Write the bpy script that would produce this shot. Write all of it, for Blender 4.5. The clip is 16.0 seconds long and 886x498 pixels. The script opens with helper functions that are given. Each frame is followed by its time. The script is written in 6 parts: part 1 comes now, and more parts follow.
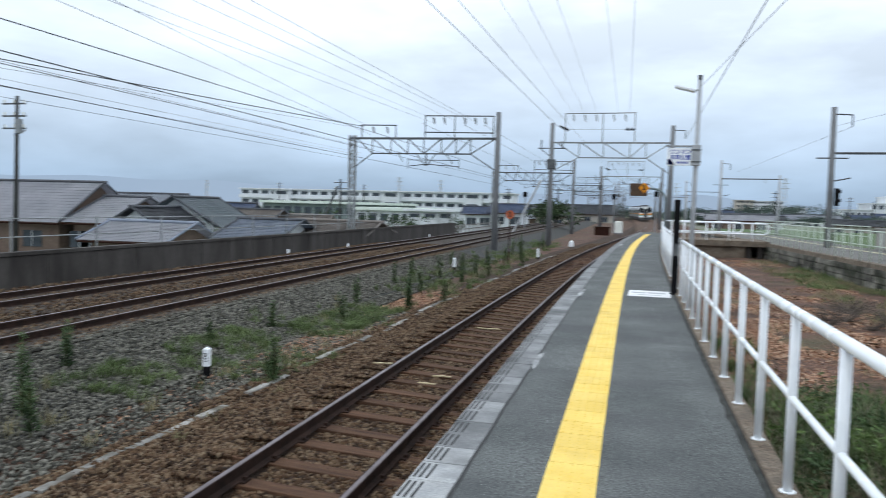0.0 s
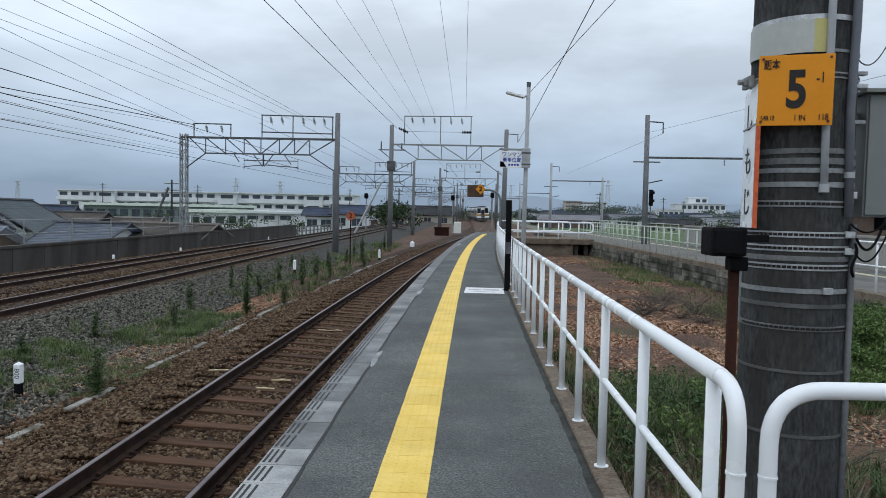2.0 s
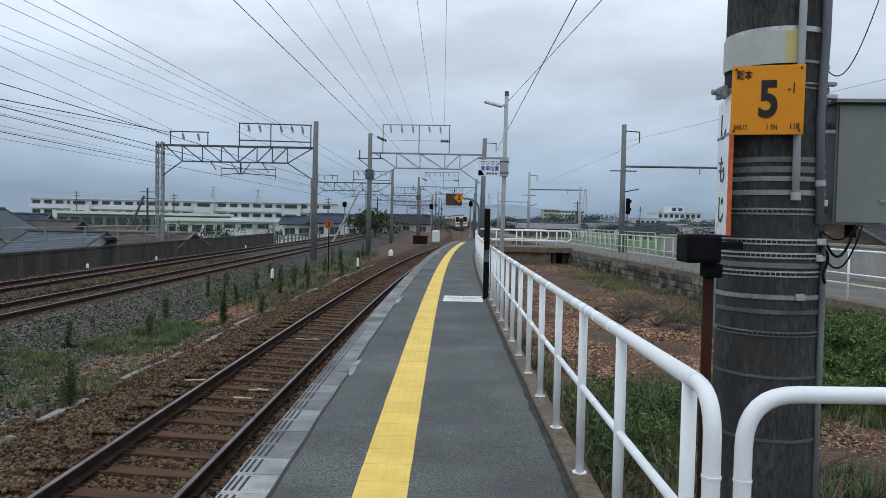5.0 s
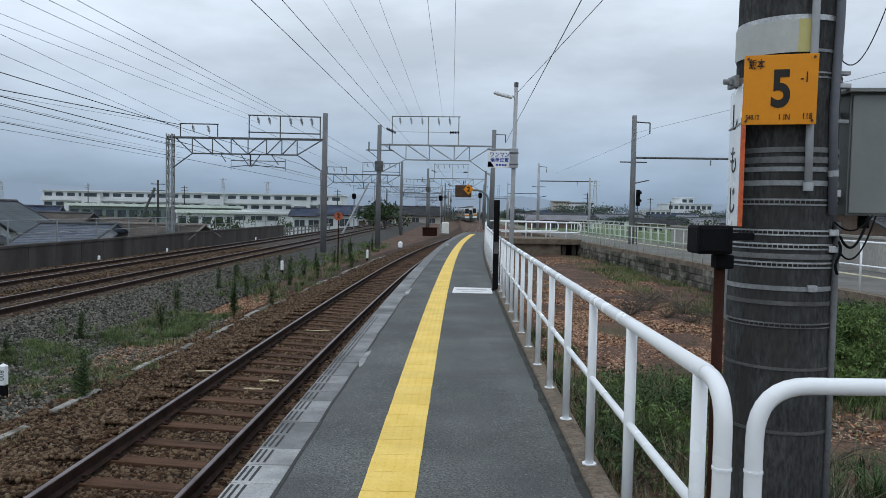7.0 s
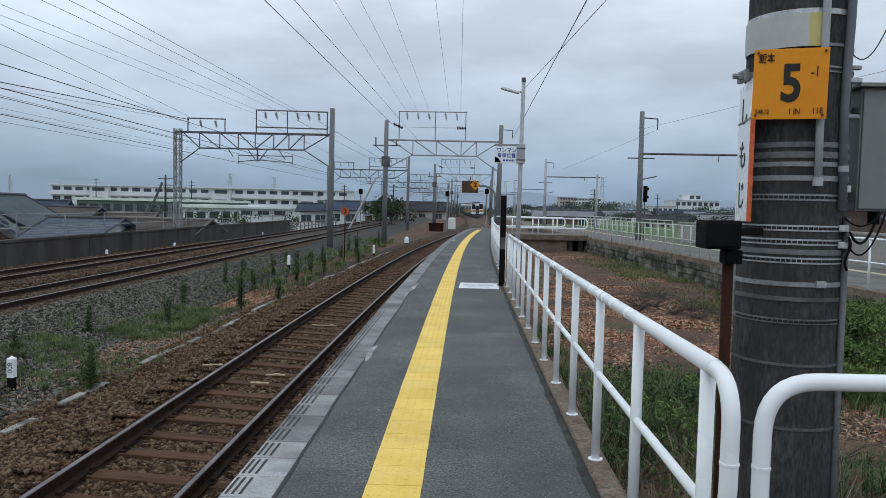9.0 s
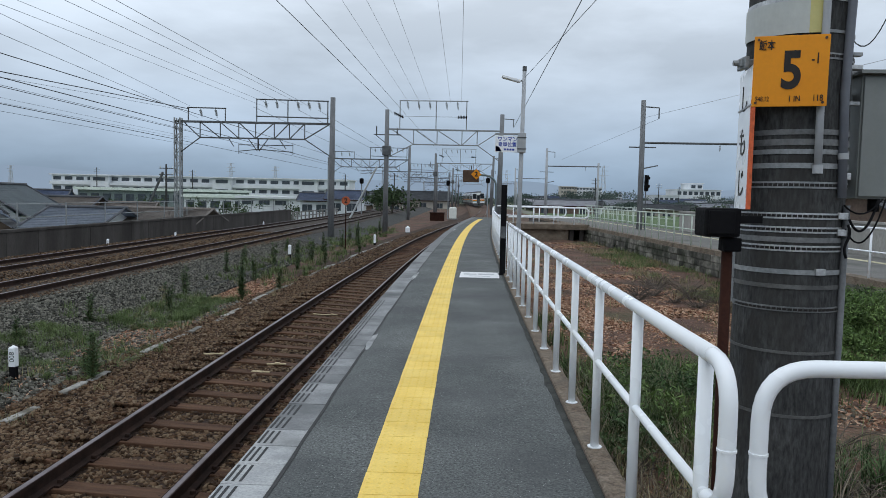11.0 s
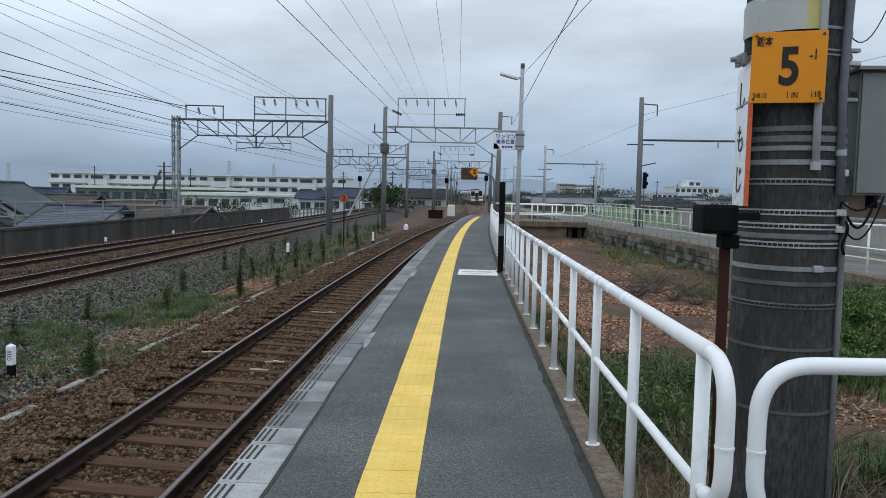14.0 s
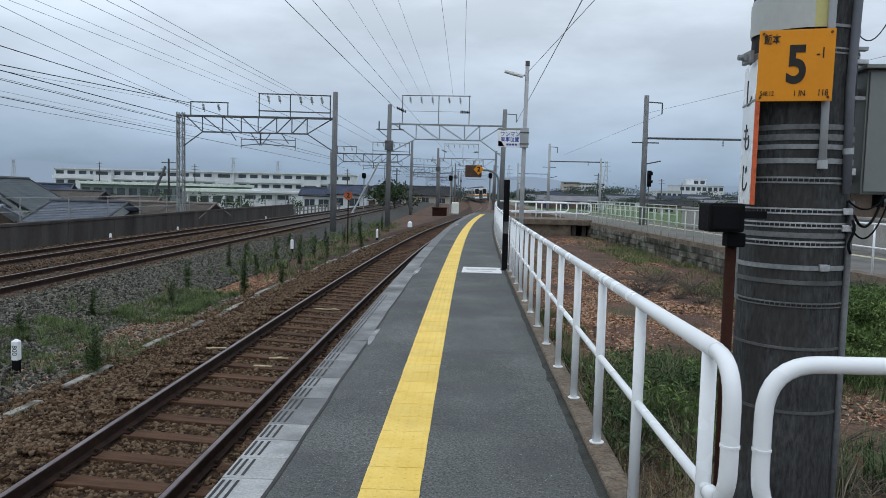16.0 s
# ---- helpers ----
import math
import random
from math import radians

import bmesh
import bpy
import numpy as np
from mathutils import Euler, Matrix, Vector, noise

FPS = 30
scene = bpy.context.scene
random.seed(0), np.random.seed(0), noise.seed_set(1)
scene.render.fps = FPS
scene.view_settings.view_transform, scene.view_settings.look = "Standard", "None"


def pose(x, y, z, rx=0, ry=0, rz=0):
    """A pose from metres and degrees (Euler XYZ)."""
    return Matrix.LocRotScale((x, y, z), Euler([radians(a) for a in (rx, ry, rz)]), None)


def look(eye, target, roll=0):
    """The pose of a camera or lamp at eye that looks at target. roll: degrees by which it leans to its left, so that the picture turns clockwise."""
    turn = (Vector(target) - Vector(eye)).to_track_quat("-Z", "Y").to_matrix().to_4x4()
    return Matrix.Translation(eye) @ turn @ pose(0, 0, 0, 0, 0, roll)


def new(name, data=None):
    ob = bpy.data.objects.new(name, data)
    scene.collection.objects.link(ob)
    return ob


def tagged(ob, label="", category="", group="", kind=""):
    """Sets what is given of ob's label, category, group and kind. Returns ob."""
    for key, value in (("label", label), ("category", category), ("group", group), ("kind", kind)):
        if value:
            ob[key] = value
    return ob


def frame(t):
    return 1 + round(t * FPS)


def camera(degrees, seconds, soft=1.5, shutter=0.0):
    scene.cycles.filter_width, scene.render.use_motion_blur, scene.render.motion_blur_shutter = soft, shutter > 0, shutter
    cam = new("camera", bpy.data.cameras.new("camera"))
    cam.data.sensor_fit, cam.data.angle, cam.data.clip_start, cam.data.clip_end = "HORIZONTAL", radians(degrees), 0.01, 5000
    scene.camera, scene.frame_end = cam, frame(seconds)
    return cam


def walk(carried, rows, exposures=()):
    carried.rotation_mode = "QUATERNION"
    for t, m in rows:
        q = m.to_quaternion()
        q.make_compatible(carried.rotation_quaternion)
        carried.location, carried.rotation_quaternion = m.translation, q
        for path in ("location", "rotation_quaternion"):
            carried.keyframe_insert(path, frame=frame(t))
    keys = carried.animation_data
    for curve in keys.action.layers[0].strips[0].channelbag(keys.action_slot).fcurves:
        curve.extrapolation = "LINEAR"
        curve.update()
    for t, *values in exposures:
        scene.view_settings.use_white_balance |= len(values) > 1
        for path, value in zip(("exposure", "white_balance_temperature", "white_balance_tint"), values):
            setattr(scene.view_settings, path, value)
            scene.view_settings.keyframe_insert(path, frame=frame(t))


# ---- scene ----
# ---------- camera ----------
cam = camera(61.8, 16.0, soft=0.65, shutter=0.7)
PATH = [
    (0.0, -0.071, 0.06, 1.531, 14.102, -3.309, -1.45), (0.5, -0.042, 0.036, 1.522, 9.413, -3.045, -0.889),
    (1.0, -0.026, -0.004, 1.525, 5.715, -2.899, -0.478), (1.5, -0.009, -0.001, 1.521, 2.952, -2.854, -0.667),
    (2.0, -0.003, -0.005, 1.52, 1.917, -2.921, -1.136), (2.5, -0.001, -0.03, 1.517, 1.337, -2.641, -1.051),
    (3.0, -0.001, -0.029, 1.517, 0.761, -2.542, -0.989), (3.5, 0.0, -0.03, 1.518, 0.239, -2.186, -0.878),
    (4.0, 0.0, -0.026, 1.516, 0.171, -2.215, -1.068), (6.5, -0.009, -0.011, 1.515, 0.571, -2.239, -1.252),
    (7.0, -0.004, -0.013, 1.513, 0.984, -2.878, -1.071), (7.5, 0.0, -0.011, 1.511, 0.902, -2.943, -1.151),
    (8.0, 0.0, -0.01, 1.507, 1.388, -3.039, -0.928), (8.5, -0.006, -0.015, 1.506, 1.332, -3.07, -1.052),
    (9.0, -0.007, -0.009, 1.506, 1.493, -3.227, -1.29), (11.5, 0.003, -0.008, 1.499, 1.62, -4.095, -1.195),
    (12.0, 0.003, -0.008, 1.5, 1.713, -4.017, -1.095), (12.5, 0.002, -0.009, 1.499, 1.399, -4.237, -1.01),
    (13.0, 0.005, -0.009, 1.497, 1.409, -4.318, -0.916), (13.5, 0.008, -0.005, 1.497, 1.554, -4.361, -0.808),
    (14.0, 0.007, 0.001, 1.498, 1.445, -4.22, -1.162), (14.5, 0.005, 0.002, 1.497, 1.808, -4.388, -1.224),
    (15.0, 0.002, -0.001, 1.497, 1.726, -4.46, -1.409), (15.5, -0.001, -0.003, 1.497, 1.685, -4.343, -1.351),
    (16.0, 0.0, 0.0, 1.497, 1.753, -4.423, -1.387)]
walk(cam, [(t, pose(x, y, z, 90 + pit, rol, yaw)) for t, x, y, z, yaw, pit, rol in PATH],
     exposures=[(0.0, 0.36), (0.5, 0.15), (1.0, 0.03), (1.5, -0.02), (3.0, -0.09), (4.0, -0.1), (6.5, -0.13), (9.0, -0.15), (11.5, -0.1), (16.0, -0.08)])

# ---------- world and light ----------
SUN_EL, SUN_ROT = 62, 205
world = bpy.data.worlds.new("overcast_sky")
scene.world = world
world.use_nodes = True
wn, wl = world.node_tree.nodes, world.node_tree.links
bgd = wn["Background"]
wtc = wn.new("ShaderNodeTexCoord")
wsep = wn.new("ShaderNodeSeparateXYZ")
wl.new(wtc.outputs["Generated"], wsep.inputs[0])
# clear-sky colour underneath
sky = wn.new("ShaderNodeTexSky")
sky.sky_type, sky.sun_disc = "NISHITA", False
sky.sun_elevation, sky.sun_rotation = radians(SUN_EL), radians(SUN_ROT)
skys = wn.new("ShaderNodeVectorMath")
skys.operation = "SCALE"
skys.inputs["Scale"].default_value = 0.10
wl.new(sky.outputs[0], skys.inputs[0])
# cloud deck: brightness by height over the horizon
deck = wn.new("ShaderNodeValToRGB")
el = deck.color_ramp.elements
el[0].position, el[0].color = 0.0, (0.24, 0.34, 0.475, 1)
el[1].position, el[1].color = 1.0, (1.05, 1.15, 1.27, 1)
for at_, col in ((0.035, (0.315, 0.43, 0.58, 1)), (0.08, (0.42, 0.53, 0.675, 1)), (0.15, (0.575, 0.675, 0.80, 1)), (0.24, (0.77, 0.87, 0.99, 1)), (0.45, (0.94, 1.05, 1.18, 1))):
    e_ = el.new(at_)
    e_.color = col
wl.new(wsep.outputs["Z"], deck.inputs[0])
# flattened cloud noise
wmap = wn.new("ShaderNodeMapping")
wmap.inputs["Scale"].default_value = (1.0, 1.0, 3.2)
wmap.inputs["Location"].default_value = (0.35, 0.1, 0.2)
wl.new(wtc.outputs["Generated"], wmap.inputs[0])
wno = wn.new("ShaderNodeTexNoise")
wno.inputs["Scale"].default_value, wno.inputs["Detail"].default_value, wno.inputs["Roughness"].default_value = 3.2, 7, 0.52
wl.new(wmap.outputs[0], wno.inputs[0])
wr = wn.new("ShaderNodeMapRange")
wr.inputs[1].default_value, wr.inputs[2].default_value, wr.inputs[3].default_value, wr.inputs[4].default_value = 0.36, 0.66, 0.87, 1.24
wl.new(wno.outputs[0], wr.inputs[0])
wmul = wn.new("ShaderNodeVectorMath")
wmul.operation = "SCALE"
wl.new(deck.outputs[0], wmul.inputs[0])
wl.new(wr.outputs[0], wmul.inputs["Scale"])
wmix = wn.new("ShaderNodeMix")
wmix.data_type = "RGBA"
wmix.inputs["Factor"].default_value = 0.93
wl.new(skys.outputs[0], wmix.inputs["A"])
wl.new(wmul.outputs[0], wmix.inputs["B"])
wl.new(wmix.outputs["Result"], bgd.inputs[0])
bgd.inputs[1].default_value = 1.0

sun = new("sun", bpy.data.lights.new("sun", "SUN"))
sun.data.energy, sun.data.angle, sun.data.color = 0.3, radians(40), (1.0, 0.98, 0.96)
_az = radians(SUN_ROT)
sun.matrix_world = look((0, 0, 60), (-60 * math.sin(_az) / math.tan(radians(SUN_EL)), -60 * math.cos(_az) / math.tan(radians(SUN_EL)), 0))


# ---------- materials ----------
def mat(name, c1, c2, scale=6.0, fine=60.0, rough=0.75, bump=0.25, metal=0.0, blotch=None, blotch_at=(0.55, 0.7), blotch_scale=0.8,
        rnd=0.0, island=0.0, stretch=(1, 1, 1), bump_dist=0.01, spec=0.25, grain=0.22, island_to=None, speck=None):
    """Two tones by a broad noise, a fine grain with relief, optional stains of a third tone, optional change from piece to piece."""
    m = bpy.data.materials.new(name)
    m.use_nodes = True
    n, l = m.node_tree.nodes, m.node_tree.links
    b = n["Principled BSDF"]
    g = n.new("ShaderNodeNewGeometry")
    mp = n.new("ShaderNodeMapping")
    mp.inputs["Scale"].default_value = stretch
    l.new(g.outputs["Position"], mp.inputs[0])

    def noise_at(sc, detail):
        t = n.new("ShaderNodeTexNoise")
        t.inputs["Scale"].default_value, t.inputs["Detail"].default_value, t.inputs["Roughness"].default_value = sc, detail, 0.6
        l.new(mp.outputs[0], t.inputs[0])
        return t.outputs[0]

    def mixed(fac, a, b_, kind="MIX"):
        x = n.new("ShaderNodeMix")
        x.data_type, x.blend_type = "RGBA", kind
        for sock, v in (("Factor", fac), ("A", a), ("B", b_)):
            if isinstance(v, (int, float)):
                x.inputs[sock].default_value = v
            elif isinstance(v, tuple):
                x.inputs[sock].default_value = (*v[:3], 1)
            else:
                l.new(v, x.inputs[sock])
        return x.outputs["Result"]

    def ranged(v, lo, hi, a, b_):
        r = n.new("ShaderNodeMapRange")
        for i, q in enumerate((lo, hi, a, b_)):
            r.inputs[i + 1].default_value = q
        l.new(v, r.inputs[0])
        return r.outputs[0]

    f_ = noise_at(fine, 3)
    col = mixed(ranged(noise_at(scale, 4), 0.35, 0.65, 0, 1), c1, c2)
    col = mixed(1.0, col, ranged(f_, 0.3, 0.7, 1 - grain, 1 + grain), "MULTIPLY")
    if blotch:
        col = mixed(ranged(noise_at(blotch_scale, 6), blotch_at[0], blotch_at[1], 0, 1), col, blotch)
    if speck:
        col = mixed(ranged(noise_at(speck[1], 2), speck[2], speck[3], 0, 1), col, speck[0])
    if rnd:
        o = n.new("ShaderNodeObjectInfo")
        col = mixed(1.0, col, ranged(o.outputs["Random"], 0, 1, 1 - rnd, 1 + rnd), "MULTIPLY")
    if island:
        col = mixed(1.0, col, ranged(g.outputs["Random Per Island"], 0, 1, 1 - island, 1 + island), "MULTIPLY")
    if island_to:
        col = mixed(ranged(g.outputs["Random Per Island"], 0.45, 1.0, 0, 1), col, island_to)
    l.new(col, b.inputs["Base Color"])
    l.new(ranged(f_, 0.3, 0.7, max(rough - 0.1, 0.02), min(rough + 0.1, 1)), b.inputs["Roughness"])
    b.inputs["Metallic"].default_value = metal
    b.inputs["Specular IOR Level"].default_value = spec
    if bump:
        bp = n.new("ShaderNodeBump")
        bp.inputs["Strength"].default_value, bp.inputs["Distance"].default_value = bump, bump_dist
        l.new(f_, bp.inputs["Height"])
        l.new(bp.outputs[0], b.inputs["Normal"])
    return m


M = dict(
    asphalt=mat("worn_asphalt", (0.080, 0.087, 0.085), (0.128, 0.135, 0.132), 0.9, 75, 0.88, 0.45, blotch=(0.068, 0.071, 0.073), blotch_at=(0.46, 0.74), blotch_scale=0.7, bump_dist=0.012, grain=0.7, speck=((0.36, 0.37, 0.36), 85, 0.66, 0.74)),
    seam=mat("tar_seam", (0.03, 0.03, 0.03), (0.045, 0.045, 0.045), 6, 80, 0.7),
    coping=mat("coping_concrete", (0.32, 0.33, 0.335), (0.42, 0.425, 0.42), 4, 60, 0.8, 0.3, rnd=0.18, blotch=(0.19, 0.195, 0.195), blotch_at=(0.48, 0.66), blotch_scale=1.3),
    coping_old=mat("grey_coping_concrete", (0.13, 0.135, 0.137), (0.19, 0.195, 0.195), 2, 60, 0.85, 0.3),
    coping_worn=mat("grimy_coping_concrete", (0.17, 0.175, 0.178), (0.25, 0.255, 0.255), 4, 60, 0.85, 0.4, rnd=0.2, blotch=(0.11, 0.115, 0.115), blotch_at=(0.5, 0.7), blotch_scale=1.1),
    pole_far=mat("pale_grey_concrete_pole", (0.15, 0.155, 0.16), (0.21, 0.215, 0.22), 3, 40, 0.85, 0.2, stretch=(1, 1, 0.3)),
    # leaf green paled and blued to carry the haze of distance
    leaf_far=mat("hazy_tree_leaf", (0.05, 0.075, 0.065), (0.085, 0.115, 0.095), 0.2, 5, 0.85, 0.0, island=0.35),
    slot=mat("black_grip_rubber", (0.02, 0.02, 0.022), (0.035, 0.035, 0.035), 8, 60, 0.6),
    kerb=mat("brown_stained_kerb", (0.13, 0.098, 0.07), (0.22, 0.18, 0.14), 5, 40, 0.95, 0.9, blotch=(0.075, 0.06, 0.045), blotch_at=(0.5, 0.7), blotch_scale=2.5, bump_dist=0.02, grain=0.4),
    conc=mat("weathered_concrete", (0.17, 0.165, 0.155), (0.26, 0.25, 0.235), 1.5, 40, 0.9, 0.3, blotch=(0.09, 0.088, 0.08), blotch_scale=0.6, stretch=(1, 1, 0.35)),
    conc_dark=mat("dark_weathered_concrete", (0.047, 0.041, 0.037), (0.078, 0.07, 0.064), 1.2, 30, 0.9, 0.3, blotch=(0.032, 0.028, 0.025), blotch_scale=0.4, stretch=(1, 1, 0.3)),
    conc_pale=mat("pale_concrete", (0.31, 0.30, 0.275), (0.42, 0.40, 0.37), 1.0, 30, 0.9, 0.2, blotch=(0.25, 0.24, 0.22), blotch_scale=0.5, stretch=(1, 1, 0.25)),
    yellow=mat("yellow_tactile_tile", (0.77, 0.53, 0.11), (0.84, 0.61, 0.16), 3, 90, 0.65, 0.25, rnd=0.05, blotch=(0.62, 0.43, 0.11), blotch_at=(0.55, 0.85), blotch_scale=2.0, grain=0.08),
    white=mat("white_gloss_paint", (0.85, 0.88, 0.90), (0.88, 0.90, 0.92), 2, 3, 0.25, 0.0, blotch=(0.78, 0.79, 0.79), blotch_at=(0.62, 0.95), blotch_scale=2, grain=0.012, spec=0.5),
    white_flat=mat("white_road_paint", (0.66, 0.67, 0.67), (0.76, 0.76, 0.76), 6, 50, 0.7, 0.2, grain=0.08),
    pale_green=mat("pale_green_paint", (0.48, 0.55, 0.47), (0.58, 0.64, 0.56), 5, 40, 0.5, 0.05, grain=0.03),
    # rust brown, taken darker to include the shadow on the rail sides
    rail=mat("rusty_shaded_rail_web", (0.020, 0.013, 0.011), (0.042, 0.024, 0.018), 6, 70, 0.9, 0.3, spec=0.15),
    railtop=mat("polished_rail_head", (0.13, 0.105, 0.105), (0.22, 0.185, 0.19), 3, 80, 0.42, 0.05, metal=0.9),
    sleeper=mat("rust_brown_sleeper", (0.056, 0.029, 0.017), (0.112, 0.06, 0.035), 5, 60, 0.9, 0.5, rnd=0.3, stretch=(0.4, 3, 3)),
    # bed darker than its loose stones: the shade of the gaps is painted in
    ballast=mat("shaded_rust_brown_ballast", (0.028, 0.016, 0.010), (0.058, 0.034, 0.021), 3, 25, 0.95, 0.8, blotch=(0.06, 0.045, 0.032), blotch_at=(0.55, 0.75), bump_dist=0.04, grain=0.5),
    ballast_main=mat("dark_stained_ballast", (0.034, 0.027, 0.021), (0.066, 0.052, 0.042), 3, 25, 0.95, 0.8, bump_dist=0.04, grain=0.5),
    stone_b=mat("rust_brown_stone", (0.052, 0.028, 0.014), (0.118, 0.066, 0.035), 2.0, 60, 0.9, 0.3, island=0.75, island_to=(0.175, 0.128, 0.082)),
    stone_g=mat("grey_ballast_stone", (0.06, 0.058, 0.046), (0.122, 0.118, 0.098), 2.0, 60, 0.9, 0.3, island=0.8, island_to=(0.20, 0.19, 0.16)),
    ballast_g=mat("grey_ballast", (0.034, 0.034, 0.031), (0.06, 0.06, 0.056), 4, 25, 0.95, 0.8, bump_dist=0.04, grain=0.4),
    earth=mat("brown_earth", (0.06, 0.036, 0.026), (0.135, 0.075, 0.052), 0.9, 14, 0.95, 0.9, blotch=(0.075, 0.078, 0.04), blotch_at=(0.52, 0.7), blotch_scale=0.35, bump_dist=0.05, grain=0.55),
    land=mat("far_land", (0.09, 0.12, 0.06), (0.16, 0.17, 0.11), 0.02, 0.3, 0.95, 0.0, blotch=(0.17, 0.16, 0.14), blotch_at=(0.5, 0.6), blotch_scale=0.01),
    litter=mat("leaf_litter_chip", (0.175, 0.072, 0.037), (0.31, 0.155, 0.088), 1.2, 60, 0.9, 0.2, island=0.7, island_to=(0.42, 0.30, 0.21)),
    rice=mat("green_rice_field", (0.055, 0.095, 0.036), (0.09, 0.135, 0.05), 0.15, 4, 0.9, 0.3),
    pole=mat("grey_concrete_pole", (0.042, 0.043, 0.043), (0.066, 0.067, 0.066), 9, 70, 0.9, 0.6, blotch=(0.040, 0.038, 0.035), blotch_scale=3.0, stretch=(1, 1, 0.28), grain=0.5, spec=0.15),
    steel=mat("galvanised_steel", (0.24, 0.255, 0.26), (0.33, 0.34, 0.345), 4, 60, 0.55, 0.1, metal=0.35),
    strap=mat("dull_steel_strap", (0.13, 0.135, 0.135), (0.20, 0.205, 0.205), 6, 60, 0.7, 0.2, metal=0.2),
    sign_red=mat("dull_orange_red_paint", (0.40, 0.10, 0.045), (0.46, 0.12, 0.05), 5, 50, 0.6, 0.0),
    steel_dark=mat("dark_weathered_steel", (0.085, 0.09, 0.095), (0.14, 0.145, 0.15), 3, 50, 0.6, 0.1, metal=0.3),
    zinc=mat("bright_zinc_band", (0.42, 0.43, 0.44), (0.56, 0.57, 0.57), 12, 90, 0.4, 0.1, metal=0.6),
    pvc=mat("grey_pvc_pipe", (0.34, 0.355, 0.37), (0.42, 0.435, 0.45), 4, 60, 0.5, 0.05, grain=0.03),
    boxgrey=mat("grey_green_cabinet_paint", (0.20, 0.215, 0.205), (0.235, 0.25, 0.24), 3, 60, 0.5, 0.05, grain=0.03),
    black=mat("black_plastic", (0.005, 0.005, 0.006), (0.010, 0.010, 0.011), 6, 60, 0.75, 0.1, grain=0.03, spec=0.08),
    brown=mat("dark_brown_post_paint", (0.022, 0.009, 0.006), (0.038, 0.015, 0.010), 5, 60, 0.75, 0.2, spec=0.08),
    orange=mat("orange_plate_enamel", (0.74, 0.265, 0.012), (0.80, 0.30, 0.016), 3, 60, 0.5, 0.03, blotch=(0.66, 0.235, 0.015), blotch_at=(0.6, 0.8), blotch_scale=6, grain=0.03),
    ink=mat("black_lettering", (0.015, 0.013, 0.012), (0.025, 0.022, 0.02), 8, 60, 0.5, 0.0),
    blue=mat("blue_sign_paint", (0.02, 0.05, 0.32), (0.025, 0.06, 0.38), 5, 50, 0.5, 0.0),
    red=mat("orange_red_paint", (0.55, 0.10, 0.04), (0.62, 0.13, 0.05), 5, 50, 0.5, 0.0),
    cream=mat("cream_sheet", (0.68, 0.69, 0.63), (0.75, 0.76, 0.70), 3, 60, 0.5, 0.05, grain=0.03),
    yellowed=mat("faded_yellow_sheet", (0.52, 0.47, 0.17), (0.58, 0.53, 0.23), 3, 60, 0.5, 0.05, grain=0.03),
    wire=mat("dark_wire", (0.035, 0.037, 0.04), (0.05, 0.052, 0.055), 4, 50, 0.6, 0.0),
    wire_pale=mat("pale_wire", (0.27, 0.29, 0.31), (0.32, 0.34, 0.36), 4, 50, 0.6, 0.0),
    grass=mat("green_grass_blade", (0.07, 0.105, 0.036), (0.135, 0.175, 0.07), 1.0, 30, 0.8, 0.0, island=0.55),
    grass_dry=mat("dry_grass_blade", (0.17, 0.15, 0.08), (0.25, 0.22, 0.12), 1.0, 30, 0.8, 0.0, island=0.4),
    weed=mat("dark_weed_leaf", (0.04, 0.075, 0.03), (0.085, 0.135, 0.05), 2.0, 30, 0.8, 0.0, island=0.55),
    stem=mat("weed_stem", (0.07, 0.08, 0.035), (0.11, 0.11, 0.05), 2.0, 30, 0.8, 0.0),
    leaf=mat("tree_leaf", (0.022, 0.042, 0.018), (0.055, 0.085, 0.034), 0.6, 20, 0.75, 0.0, island=0.5),
    bush=mat("green_bush_leaf", (0.05, 0.095, 0.026), (0.125, 0.185, 0.055), 2.0, 20, 0.75, 0.0, island=0.65),
    chip=mat("pale_yellow_chip", (0.36, 0.29, 0.17), (0.52, 0.43, 0.28), 8, 60, 0.85, 0.3),
    twig=mat("dry_straw_twig", (0.12, 0.10, 0.07), (0.22, 0.19, 0.135), 4, 40, 0.9, 0.2, island=0.5),
    bark=mat("grey_bark", (0.07, 0.06, 0.05), (0.12, 0.10, 0.085), 3, 40, 0.9, 0.4),
    stone=mat("grey_wall_block", (0.075, 0.072, 0.06), (0.21, 0.20, 0.168), 3.5, 30, 0.9, 0.6, rnd=0.45, blotch=(0.032, 0.036, 0.022), blotch_at=(0.48, 0.62), blotch_scale=0.9),
    wall_w=mat("off_white_render", (0.62, 0.65, 0.67), (0.74, 0.76, 0.77), 0.3, 5, 0.85, 0.05, blotch=(0.52, 0.54, 0.55), blotch_scale=0.15, grain=0.03),
    wall_b=mat("beige_render", (0.40, 0.36, 0.31), (0.48, 0.44, 0.38), 0.3, 5, 0.85, 0.05, grain=0.03),
    wall_br=mat("brown_timber_wall", (0.13, 0.09, 0.07), (0.19, 0.14, 0.11), 0.6, 8, 0.85, 0.1),
    glass_far=mat("dark_window_glass", (0.05, 0.06, 0.07), (0.08, 0.095, 0.11), 0.5, 3, 0.15, 0.0),
    tile_grey=mat("grey_roof_tile", (0.27, 0.29, 0.325), (0.37, 0.39, 0.43), 0.8, 8, 0.6, 0.2, rnd=0.12),
    tile_dark=mat("dark_roof_tile", (0.055, 0.06, 0.068), (0.09, 0.095, 0.105), 0.8, 8, 0.6, 0.2, rnd=0.1),
